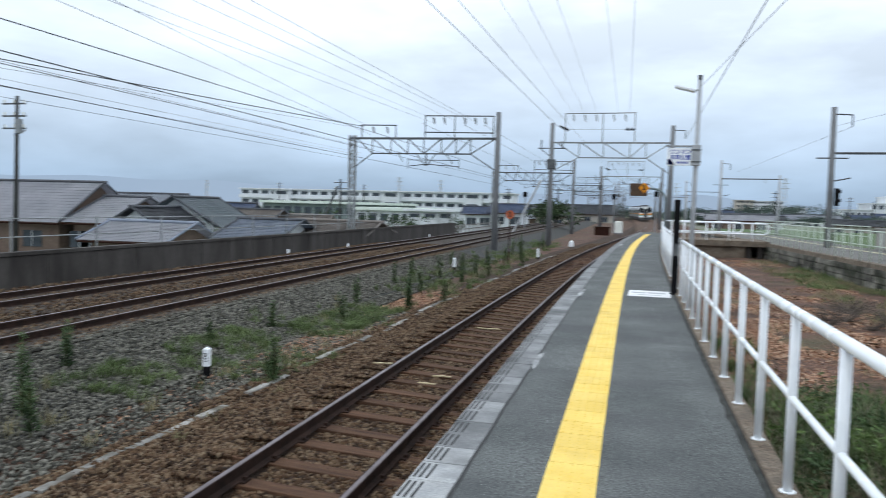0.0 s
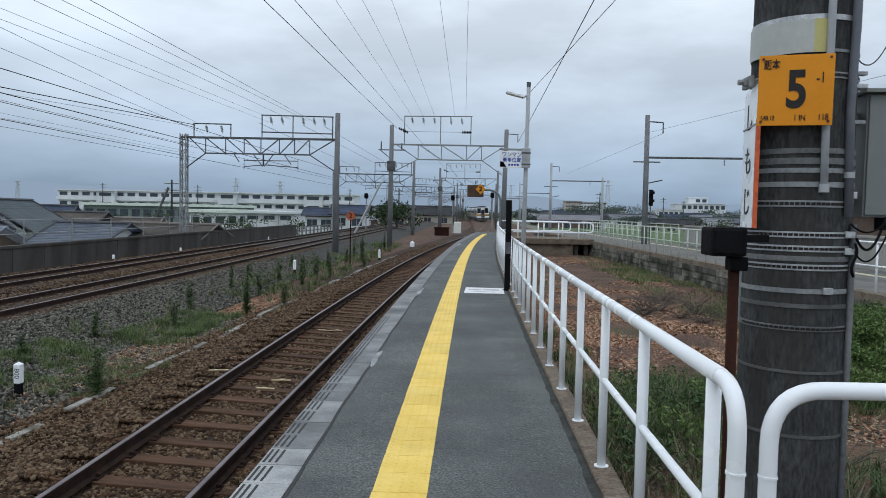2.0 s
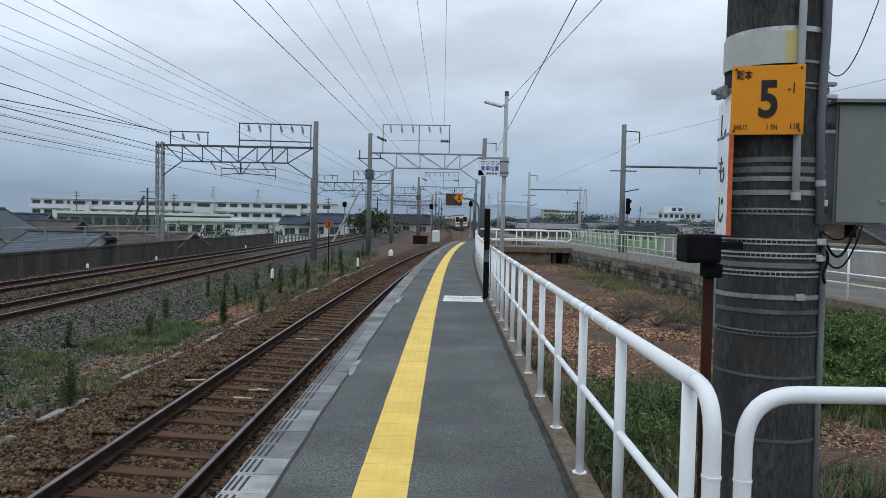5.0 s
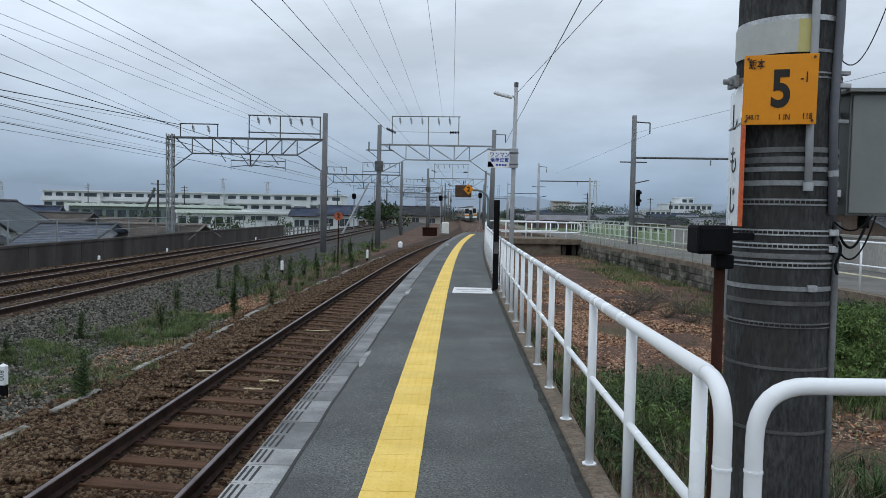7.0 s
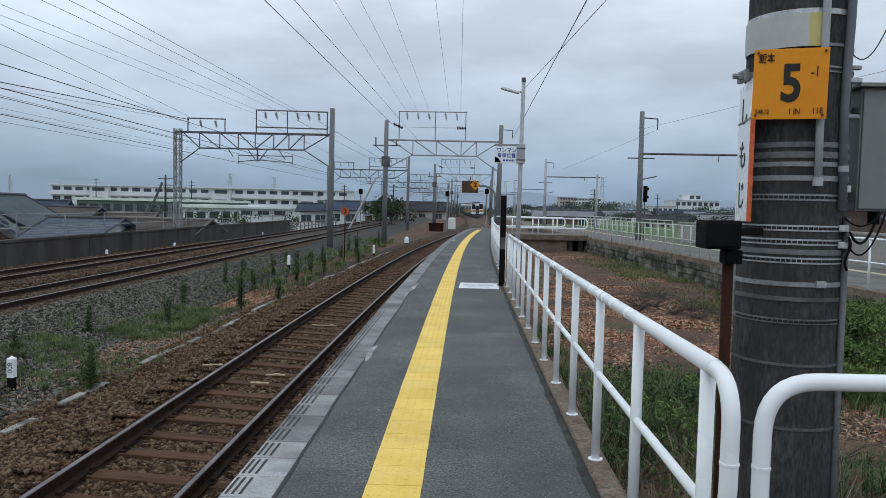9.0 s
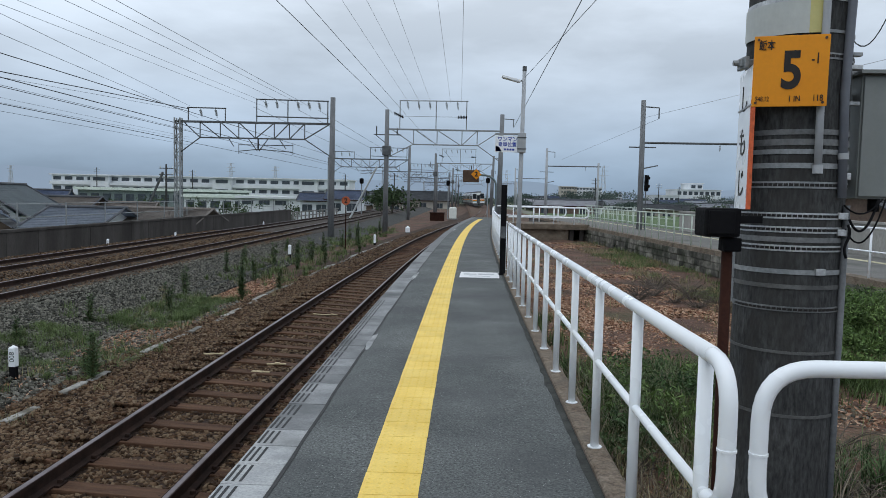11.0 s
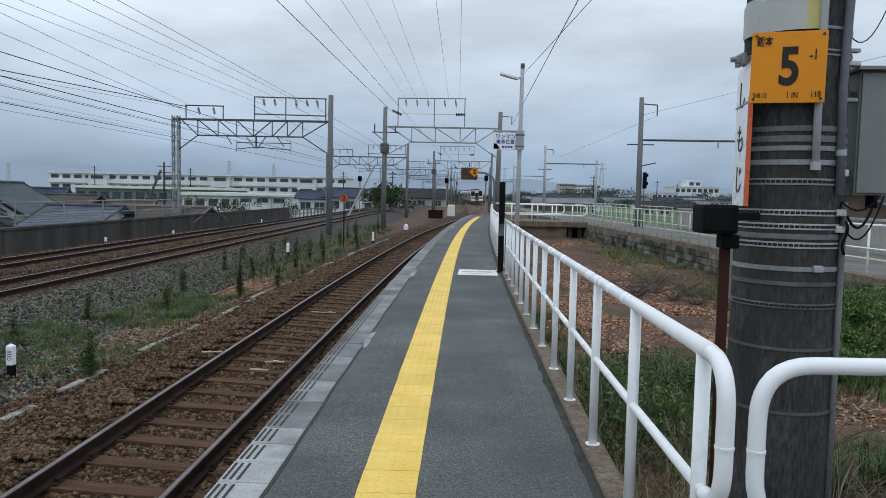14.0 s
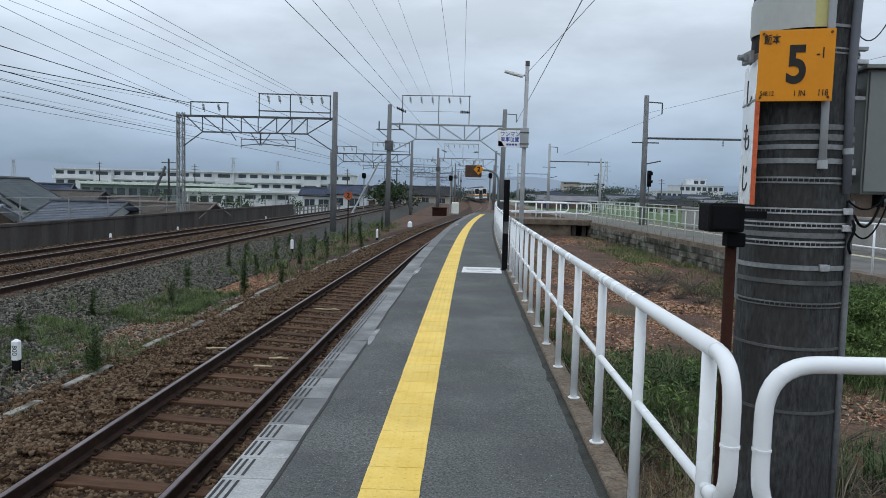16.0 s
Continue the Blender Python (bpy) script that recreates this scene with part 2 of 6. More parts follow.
    tile_blue=mat("blue_roof_tile", (0.06, 0.085, 0.15), (0.09, 0.12, 0.20), 0.8, 8, 0.5, 0.2),
    roof_green=mat("pale_green_sheet_roof", (0.60, 0.68, 0.60), (0.70, 0.76, 0.69), 0.5, 6, 0.5, 0.05),
    train_body=mat("stainless_train_side", (0.38, 0.39, 0.40), (0.46, 0.47, 0.48), 0.5, 10, 0.35, 0.0, metal=0.7, grain=0.03),
    train_green=mat("green_train_band", (0.012, 0.17, 0.11), (0.015, 0.20, 0.13), 1, 10, 0.4, 0.0),
    train_glass=mat("train_window_glass", (0.02, 0.022, 0.026), (0.03, 0.033, 0.038), 1, 10, 0.1, 0.0),
    lamp_red=mat("red_lamp_glass", (0.6, 0.02, 0.02), (0.7, 0.03, 0.03), 1, 10, 0.2, 0.0),
    box_brown=mat("brown_enamel_back", (0.075, 0.045, 0.03), (0.11, 0.068, 0.045), 3, 40, 0.7, 0.1),
    arm_grey=mat("grey_green_steel_arm", (0.14, 0.18, 0.185), (0.19, 0.23, 0.235), 3, 40, 0.6, 0.05),
    dirt=mat("dark_dirt_and_moss", (0.030, 0.032, 0.029), (0.062, 0.064, 0.058), 4, 60, 0.95, 0.5),
    strap_dark=mat("grimy_steel_strap", (0.085, 0.086, 0.084), (0.13, 0.13, 0.126), 6, 60, 0.8, 0.2),
    trough=mat("pale_trough_concrete", (0.16, 0.155, 0.14), (0.27, 0.26, 0.24), 5, 50, 0.9, 0.5, rnd=0.4, blotch=(0.08, 0.07, 0.055), blotch_at=(0.5, 0.68), blotch_scale=1.6),
    pvc_dark=mat("dull_blue_grey_pipe", (0.125, 0.135, 0.155), (0.17, 0.18, 0.205), 4, 60, 0.55, 0.05, grain=0.05),
    line_faded=mat("worn_pale_yellow_line", (0.40, 0.37, 0.24), (0.52, 0.48, 0.33), 1.5, 30, 0.8, 0.1, blotch=(0.24, 0.23, 0.2), blotch_scale=1.2),
    sheet_grey=mat("faded_grey_sheet", (0.44, 0.46, 0.44), (0.52, 0.54, 0.51), 3, 30, 0.5, 0.05, grain=0.05),
    conc_path=mat("worn_path_concrete", (0.11, 0.108, 0.10), (0.165, 0.16, 0.148), 0.8, 40, 0.9, 0.3, blotch=(0.08, 0.08, 0.072), blotch_scale=0.6),
    slate=mat("smooth_grey_slate_roof", (0.125, 0.15, 0.165), (0.16, 0.19, 0.205), 0.5, 10, 0.6, 0.05, grain=0.06),
    tile_mid=mat("blue_grey_roof_tile", (0.16, 0.19, 0.24), (0.23, 0.26, 0.315), 0.8, 8, 0.55, 0.2),
    tile_pale=mat("pale_grey_roof_tile", (0.34, 0.345, 0.375), (0.43, 0.435, 0.465), 0.6, 8, 0.6, 0.1, grain=0.08),
    tile_tan=mat("brown_grey_roof_tile", (0.15, 0.13, 0.115), (0.21, 0.185, 0.165), 0.8, 8, 0.7, 0.2),
    wall_g=mat("grey_green_hall_wall", (0.13, 0.165, 0.165), (0.21, 0.25, 0.24), 0.4, 5, 0.7, 0.05),
    under=mat("grey_underframe", (0.07, 0.07, 0.07), (0.11, 0.11, 0.11), 1, 10, 0.7, 0.0),
)


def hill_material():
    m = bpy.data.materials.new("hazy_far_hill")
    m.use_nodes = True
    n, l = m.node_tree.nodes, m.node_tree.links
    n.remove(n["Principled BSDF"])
    # distance haze put into the colour; the ridge emits this pale blue itself
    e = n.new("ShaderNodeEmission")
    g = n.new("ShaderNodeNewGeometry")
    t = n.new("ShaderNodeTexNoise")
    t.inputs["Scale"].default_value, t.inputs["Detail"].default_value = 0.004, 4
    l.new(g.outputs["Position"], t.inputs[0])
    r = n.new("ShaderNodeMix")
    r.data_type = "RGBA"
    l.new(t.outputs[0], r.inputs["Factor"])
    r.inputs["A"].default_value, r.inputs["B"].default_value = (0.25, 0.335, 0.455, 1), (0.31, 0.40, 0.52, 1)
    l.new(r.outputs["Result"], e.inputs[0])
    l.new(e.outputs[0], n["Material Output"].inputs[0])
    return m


M["hill"] = hill_material()


# ---------- building blocks ----------
def ob_of(name, bm, material, parent=None, label="", smooth=False):
    me = bpy.data.meshes.new(name)
    bm.to_mesh(me)
    bm.free()
    if smooth:
        me.polygons.foreach_set("use_smooth", [True] * len(me.polygons))
    me.materials.append(material)
    ob = new(name, me)
    if parent:
        ob.parent = parent
    if label:
        ob["label"] = label
    return ob


def part(name, bm, material, parent, label="", smooth=False):
    return ob_of(name, bm, material, parent, label, smooth)


def empty(name, m=None):
    e = new(name)
    if m is not None:
        e.matrix_basis = m
    return e


def box(bm, x0, x1, y0, y1, z0, z1, bevel=0.0, m=None):
    t = Matrix.Translation(((x0 + x1) / 2, (y0 + y1) / 2, (z0 + z1) / 2)) @ Matrix.Diagonal((x1 - x0, y1 - y0, z1 - z0, 1))
    r = bmesh.ops.create_cube(bm, size=1, matrix=(m @ t) if m is not None else t)
    if bevel:
        es = {e for v in r["verts"] for e in v.link_edges}
        bmesh.ops.bevel(bm, geom=list(es), offset=bevel, segments=2, affect="EDGES", profile=0.6)
    return bm


def boxed(*a, bevel=0.0, m=None):
    return box(bmesh.new(), *a, bevel=bevel, m=m)


def tube(bm, pts, r, seg=10, cap=True, r1=None):
    """A pipe along points; r1: radius at its end."""
    pts = [Vector(p) for p in pts]
    rings = []
    last = None
    for i, p in enumerate(pts):
        d = (pts[min(i + 1, len(pts) - 1)] - pts[max(i - 1, 0)]).normalized()
        if last is None:
            u = d.orthogonal().normalized()
        else:
            u = (last - d * last.dot(d)).normalized()
        last = u
        v = d.cross(u)
        rr = r if r1 is None else r + (r1 - r) * i / (len(pts) - 1)
        rings.append([bm.verts.new(p + (u * math.cos(a) + v * math.sin(a)) * rr) for a in (2 * math.pi * k / seg for k in range(seg))])
    for a, b in zip(rings, rings[1:]):
        for k in range(seg):
            bm.faces.new((a[k], a[(k + 1) % seg], b[(k + 1) % seg], b[k]))
    if cap:
        bm.faces.new(rings[0][::-1])
        bm.faces.new(rings[-1])
    return bm


def tubed(pts, r, seg=10, r1=None):
    return tube(bmesh.new(), pts, r, seg, r1=r1)


def rounded(pts, rad, n=6):
    """The polyline with its inner corners rounded."""
    pts = [Vector(p) for p in pts]
    out = [pts[0]]
    for a, b, c in zip(pts, pts[1:], pts[2:]):
        u, v = (a - b).normalized(), (c - b).normalized()
        p0, p1 = b + u * rad, b + v * rad
        for i in range(n + 1):
            t = i / n
            out.append(p0 * (1 - t) ** 2 + b * 2 * t * (1 - t) + p1 * t * t)
    out.append(pts[-1])
    return out


def scatter(name, material, pos, size, flat=(0.5, 1.0), seed=1, label="", category=""):
    """Many small stones in one mesh: pos (n, 3), size (n,)."""
    rng = np.random.default_rng(seed)
    bm = bmesh.new()
    bmesh.ops.create_cube(bm, size=1.5)
    bmesh.ops.triangulate(bm, faces=bm.faces[:])
    base = np.array([v.co[:] for v in bm.verts])
    tri = np.array([[v.index for v in f.verts] for f in bm.faces])
    bm.free()
    n = len(pos)
    nv = len(base)
    v = base[None] * rng.uniform(0.35, 1.25, (n, nv, 3))
    sc = np.stack([rng.uniform(0.7, 1.3, n), rng.uniform(0.5, 1.0, n), rng.uniform(*flat, n)], 1)
    v *= sc[:, None, :]
    a, b_ = rng.uniform(0, 2 * np.pi, n), rng.uniform(-1.1, 1.1, n)
    ca, sa, cb, sb = np.cos(a), np.sin(a), np.cos(b_), np.sin(b_)
    x, y, z = v[..., 0].copy(), v[..., 1].copy(), v[..., 2].copy()
    y, z = y * cb[:, None] - z * sb[:, None], y * sb[:, None] + z * cb[:, None]
    v[..., 0], v[..., 1], v[..., 2] = x * ca[:, None] - y * sa[:, None], x * sa[:, None] + y * ca[:, None], z
    v = v * np.asarray(size)[:, None, None] + np.asarray(pos)[:, None, :]
    f = (tri[None] + (np.arange(n) * nv)[:, None, None]).reshape(-1, 3)
    return raw(name, material, v.reshape(-1, 3), f, label, category)


def raw(name, material, v, f, label="", category="", k=3):
    me = bpy.data.meshes.new(name)
    me.vertices.add(len(v))
    me.vertices.foreach_set("co", np.asarray(v, dtype=np.float32).ravel())
    me.loops.add(len(f) * k)
    me.loops.foreach_set("vertex_index", np.asarray(f, dtype=np.int32).ravel())
    me.polygons.add(len(f))
    me.polygons.foreach_set("loop_start", np.arange(len(f), dtype=np.int32) * k)
    me.update(calc_edges=True)
    me.materials.append(material)
    ob = new(name, me)
    return tagged(ob, label, category, kind="stuff") if label else ob


def blades(name, material, pos, height, seed=1, label="", category="", width=0.009, lean=0.5, tri=3):
    """Many bent grass blades in one mesh, each of two quads and a tip."""
    rng = np.random.default_rng(seed)
    n = len(pos)
    h = np.asarray(height) * rng.uniform(0.5, 1.1, n)
    a = rng.uniform(0, 2 * np.pi, n)
    ln = rng.uniform(0.1, lean, n) * h
    d = np.stack([np.cos(a), np.sin(a), np.zeros(n)], 1)
    s = np.stack([-np.sin(a), np.cos(a), np.zeros(n)], 1) * (width * rng.uniform(0.6, 1.4, n))[:, None]
    up = np.array([0, 0, 1.0])
    p0, p1 = np.asarray(pos), np.asarray(pos) + d * (ln * 0.35)[:, None] + up * (h * 0.6)[:, None]
    p2 = np.asarray(pos) + d * ln[:, None] + up * h[:, None]
    v = np.stack([p0 - s, p0 + s, p1 - s * 0.8, p1 + s * 0.8, p2], 1).reshape(-1, 3)
    f = (np.array([[0, 1, 3], [0, 3, 2], [2, 3, 4]])[None] + (np.arange(n) * 5)[:, None, None]).reshape(-1, 3)
    return raw(name, material, v, f, label, category)


def fallen_leaves(name, material, pos, size, seed, label):
    """Bent leaves lying at all angles, four triangles each, in one mesh."""
    rng = np.random.default_rng(seed)
    n = len(pos)
    a = rng.uniform(0, 6.283, n)
    d = np.stack([np.cos(a), np.sin(a), rng.uniform(-0.5, 0.7, n)], 1) * (np.asarray(size) * rng.uniform(0.7, 1.3, n))[:, None]
    e = np.stack([-np.sin(a), np.cos(a), rng.uniform(-0.5, 0.5, n)], 1) * (np.asarray(size) * rng.uniform(0.35, 0.7, n))[:, None]
    up = np.stack([np.zeros(n), np.zeros(n), np.asarray(size) * rng.uniform(-0.3, 0.5, n)], 1)
    v = np.stack([pos - d, pos - e, pos + d, pos + e, pos + up], 1).reshape(-1, 3)
    f = (np.array([[0, 1, 4], [1, 2, 4], [2, 3, 4], [3, 0, 4]])[None] + (np.arange(n) * 5)[:, None, None]).reshape(-1, 3)
    return raw(name, material, v, f, label, "leaf litter")


# ---------- the line of the platform track ----------
_S = np.arange(-60, 400, 0.25)
_K = np.interp(_S, [-60, 0, 45, 65, 230, 240, 400], [0.0005, 0.0005, 0.0023, 0.0, -0.0009, 0, 0])
_K[(_S > 66) & (_S < 228)] = -0.0009
_T = np.cumsum(_K) * 0.25
_X, _Y = np.cumsum(np.sin(_T)) * 0.25, np.cumsum(np.cos(_T)) * 0.25
_i0 = int(np.argmin(abs(_S)))
_T -= _T[_i0]
_X, _Y = np.cumsum(np.sin(_T)) * 0.25, np.cumsum(np.cos(_T)) * 0.25
_X, _Y = _X - _X[_i0], _Y - _Y[_i0]


def at(s, o, z=0.0):
    """The place s metres along the line, o metres to its right."""
    t = float(np.interp(s, _S, _T))
    return Vector((float(np.interp(s, _S, _X)) + o * math.cos(t), float(np.interp(s, _S, _Y)) - o * math.sin(t), z))


def at_pose(s, o, z=0.0):
    t = float(np.interp(s, _S, _T))
    return Matrix.Translation(at(s, o, z)) @ Matrix.Rotation(-t, 4, "Z")


def swept(profile, s0, s1, ds, closed=True, where=at):
    """A bmesh with a profile of (o, z) drawn along the line."""
    bm = bmesh.new()
    n = max(1, int(round((s1 - s0) / ds)))
    rows = [[bm.verts.new(where(s0 + (s1 - s0) * i / n, o, z)) for o, z in profile] for i in range(n + 1)]
    k = len(profile)
    for a, b in zip(rows, rows[1:]):
        for j in range(k if closed else k - 1):
            bm.faces.new((a[j], a[(j + 1) % k], b[(j + 1) % k], b[j]))
    if closed:
        bm.faces.new(rows[0][::-1])
        bm.faces.new(rows[-1])
    bmesh.ops.recalc_face_normals(bm, faces=bm.faces)
    return bm


def straight(s, o, z=0.0):
    """The main line runs dead straight."""
    return Vector((o, s, z))


# ---------- ground, hills ----------
def land_z(x, y):
    """Level of the ground sheet."""
    if x < -17.0:
        return -1.25 - min(1.0, (-17.0 - x) / 2.0) * 1.9
    if x < -5.6:
        return -1.25
    if x < 1.0:
        return -1.27
    if x < 12.5:
        return -0.95
    return -0.95 - min(1.0, (x - 12.5) / 2.0) * 0.7


def build_ground():
    xs = [-2600, -1200, -600, -300, -150, -80, -45, -30, -22, -19, -17.5, -17, -12, -8, -5.6, -3, 0.9, 1.0, 2, 3, 4, 5, 6, 7, 8, 10, 12.5, 13.5, 14.5, 20, 40, 80, 160, 320, 640, 1200, 2600]
    ys = [-2600, -600, -150, -60, -30] + [-16 + 1.5 * i for i in range(70)] + [95, 110, 140, 180, 240, 320, 450, 700, 1200, 2000, 3200]
    bm = bmesh.new()
    g = [[bm.verts.new((x, y, land_z(x, y) + (0.07 * noise.noise((x * 0.7, y * 0.5, 3)) if 1.5 < x < 12 else 0.0))) for x in xs] for y in ys]
    near, far = [], []
    for j in range(len(ys) - 1):
        for i in range(len(xs) - 1):
            f = bm.faces.new((g[j][i], g[j][i + 1], g[j + 1][i + 1], g[j + 1][i]))
            if xs[i] < -17 or xs[i] >= 14.4 or (ys[j] > 88 and xs[i] >= 10) or ys[j] > 310 or ys[j] < -17:
                f.material_index = 1
    ob = ob_of("ground", bm, M["earth"], smooth=True)
    ob.data.materials.append(M["land"])
    return tagged(ob, "brown bare earth and flat green-grey country", "ground", kind="structure")


build_ground()


def ridge(name, dist, top, seed, a0=-75, a1=75, label=""):
    bm = bmesh.new()
    lo = hi = None
    for i in range(181):
        a = radians(a0 + (a1 - a0) * i / 180)
        h = top * (0.6 + 0.9 * noise.noise((i * 0.035, seed, 0)) + 0.25 * noise.noise((i * 0.16, seed, 4)))
        p = (dist * math.sin(a), dist * math.cos(a))
        v0, v1 = bm.verts.new((*p, -60)), bm.verts.new((p[0], p[1], max(h, 6)))
        v2 = bm.verts.new((p[0] * 1.1, p[1] * 1.1, -60))
        if lo:
            bm.faces.new((lo, v0, v1, hi))
            bm.faces.new((hi, v1, v2, back))
        lo, hi, back = v0, v1, v2
    return tagged(ob_of(name, bm, M["hill"]), label, "hill", kind="structure")


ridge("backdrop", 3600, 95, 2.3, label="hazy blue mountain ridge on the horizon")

# ---------- own track ----------
GAUGE_C, RAIL_R, CANT = 1.132, -2.307, 0.06
RAIL_L = RAIL_R - GAUGE_C
RAIL_Z = -0.918


def rail_profile(o, z):
    """Foot, web and head, z at the running surface."""
    return [(o - 0.06, z - 0.14), (o + 0.06, z - 0.14), (o + 0.06, z - 0.128), (o + 0.012, z - 0.11), (o + 0.011, z - 0.045), (o + 0.033, z - 0.034),
            (o + 0.033, z - 0.002), (o - 0.033, z - 0.002), (o - 0.033, z - 0.034), (o - 0.011, z - 0.045), (o - 0.012, z - 0.11), (o - 0.06, z - 0.128)]


def track(name, s0, s1, oL, oR, zL, zR, where, pose_at, label, ds=1.0, step=0.6, sl_s0=None, sl_s1=None, every=True):
    t = empty(name)
    tagged(t, label, "railway track", kind="structure")
    for o, z in ((oL, zL), (oR, zR)):
        r = part("rail", swept(rail_profile(o, z), s0, s1, ds, where=where), M["rail"], t)
        part("rail_head", swept([(o - 0.024, z - 0.002), (o + 0.024, z - 0.002), (o + 0.019, z + 0.003), (o - 0.019, z + 0.003)], s0, s1, ds, where=where), M["railtop"], r, "polished steel running surface")
    om, zm = (oL + oR) / 2, (zL + zR) / 2
    rollm = Matrix.Rotation(math.atan2(zL - zR, oR - oL), 4, "Y")
    bm = boxed(-1.05, 1.05, -0.1, 0.1, -0.145, 0.0, bevel=0.012)
    me = None
    bp = None
    s = sl_s0
    while s < sl_s1:
        j = random.uniform(-0.03, 0.03)
        m = pose_at(s + j, om + random.uniform(-0.03, 0.03), zm - 0.142) @ rollm @ Matrix.Rotation(random.uniform(-0.02, 0.02), 4, "Z")
        if me is None:
            sl = part("sleeper", bm, M["sleeper"], t)
            me = sl.data
        else:
            sl = new("sleeper", me)
            sl.parent = t
        sl.matrix_basis = m
        if every and 2.0 < s < 30:
            for x in (-GAUGE_C / 2, GAUGE_C / 2):
                if bp is None:
                    b = bmesh.new()
                    box(b, -0.11, 0.11, -0.07, 0.07, 0.0, 0.018, bevel=0.004)
                    for sx in (-1, 1):
                        box(b, sx * 0.085 - 0.022, sx * 0.085 + 0.022, -0.02, 0.02, 0.018, 0.05, bevel=0.006)
                    pl = part("tie_plate", b, M["rail"], sl)
                    bp = pl.data
                else:
                    pl = new("tie_plate", bp)
                    pl.parent = sl
                pl.matrix_basis = Matrix.Translation((x, 0, 0))
        s += step
    return t


def pose_straight(s, o, z=0.0):
    return Matrix.Translation((o, s, z))


track("railway_track", -8, 260, RAIL_L, RAIL_R, RAIL_Z + CANT, RAIL_Z, at, at_pose, "single rusty track with timber sleepers beside the platform", sl_s0=-7.2, sl_s1=110)
BED = ob_of("ballast_bed", swept([(-6.0, -1.6), (-1.2, -1.6), (-1.2, -1.12), (-1.85, -1.09), (RAIL_R + 0.1, -1.085), (RAIL_L - 0.1, -1.04), (-3.75, -1.03), (-4.1, -1.035), (-4.7, -1.16), (-6.0, -1.22)], -10, 240, 1.0), M["ballast"])
tagged(BED, "rust-brown crushed stone track bed", "ballast", kind="structure")

# ---------- main line: two straight tracks ----------
MZ = -0.7
N_R, N_L, F_R, F_L = -9.52, -10.652, -12.74, -13.872
track("railway_track", -10, 330, N_L, N_R, MZ, MZ, straight, pose_straight, "straight main line track with rusty rails on grey ballast", ds=20, sl_s0=8, sl_s1=70, every=False)
track("railway_track", -10, 330, F_L, F_R, MZ, MZ, straight, pose_straight, "far straight main line track with rusty rails", ds=20, sl_s0=14, sl_s1=80, every=False)
tagged(ob_of("ballast_bed", swept([(-16.1, -1.5), (-6.3, -1.5), (-6.6, -1.24), (-8.6, -0.86), (-9.0, -0.84), (-11.2, -0.845), (-11.7, -0.9), (-12.2, -0.845), (-14.4, -0.84), (-15.0, -0.9), (-16.1, -1.1)], -12, 330, 6.0, where=straight), M["ballast_g"]),
       "grey crushed stone bed of the main line", "ballast", kind="structure")

tagged(ob_of("ballast_bed", swept([(-15.6, -1.0), (-8.75, -1.0), (-8.75, -0.835), (-9.1, -0.822), (-11.1, -0.826), (-11.7, -0.875), (-12.2, -0.826), (-14.4, -0.822), (-15.6, -0.95)], -12, 330, 6.0, where=straight), M["ballast_main"]),
       "dark brown stained ballast under the main line rails", "ballast", kind="structure")

# trackside wall
wall = empty("wall_trackside")
tagged(wall, "long dark weathered concrete trackside wall", "wall", kind="structure")
wp = None
for i in range(41):
    y0 = -12 + 2 * i
    if wp is None:
        wp = part("wall_panel", boxed(-0.09, 0.09, 0.012, 1.988, 0, 1.32, bevel=0.012), M["conc_dark"], wall)
    else:
        o_ = new("wall_panel", wp.data)
        o_.parent = wall
        wp2 = o_
    (wp if i == 0 else wp2).matrix_basis = Matrix.Translation((-16.4, y0, -1.45 + random.uniform(-0.012, 0.012)))
part("wall_cap", boxed(-16.53, -16.27, -12, 70, -0.13, -0.02, bevel=0.015), M["conc_dark"], wall)
part("footing", boxed(-16.48, -16.32, -12, 70, -1.6, -1.44), M["conc_dark"], wall)

# ---------- platform ----------
PF = empty("platform")
tagged(PF, "narrow asphalt station platform with a concrete edge", "platform", kind="structure")
part("platform_surface", swept([(-0.947, -0.12), (0.745, -0.12), (0.745, 0.0), (0.2, 0.012), (-0.5, 0.008), (-0.947, 0.0)], -8, 56, 0.5), M["asphalt"], PF)
part("platform_base", swept([(-1.13, -1.5), (0.87, -1.5), (0.87, -0.13), (-1.13, -0.13)], -8, 56, 1.0), M["conc"], PF, "stained concrete platform side")
part("kerb", swept([(0.747, -0.13), (0.885, -0.13), (0.885, 0.022), (0.872, 0.035), (0.758, 0.035), (0.747, 0.025)], -8, 56, 0.5), M["kerb"], PF, "brown stained concrete kerb")
part("coping", swept([(-1.222, -0.128), (-0.95, -0.128), (-0.95, -0.004), (-1.21, -0.004), (-1.222, -0.016)], 20.2, 56, 0.5), M["coping_old"], PF, "grey concrete platform edge")
part("coping", swept([(-1.21, -0.128), (-0.95, -0.128), (-0.95, -0.03), (-1.21, -0.03)], -8, 20.2, 0.5), M["coping_old"], PF, "grey concrete bed under the edge tiles")

# ---------- white handrails on the kerb ----------
def handrail(name, s0, s1, off, first, step, loops=(True, False), top=1.012, mid=0.548, label="", r=0.0295, rp=0.0255):
    h = empty(name)
    tagged(h, label, "handrail", group="white handrails")
    n = max(2, int((s1 - s0) / 1.0))
    line_ = [at(s0 + (s1 - s0) * i / n, off, top) for i in range(n + 1)]
    low = [at(s0 + (s1 - s0) * i / n, off, mid) for i in range(n + 1)]
    if loops[0]:
        e0, e1 = at(s0 - 0.16, off, top), at(s0 - 0.16, off, mid)
        pts = rounded([line_[0], e0, e1, low[0]], 0.15, 7)
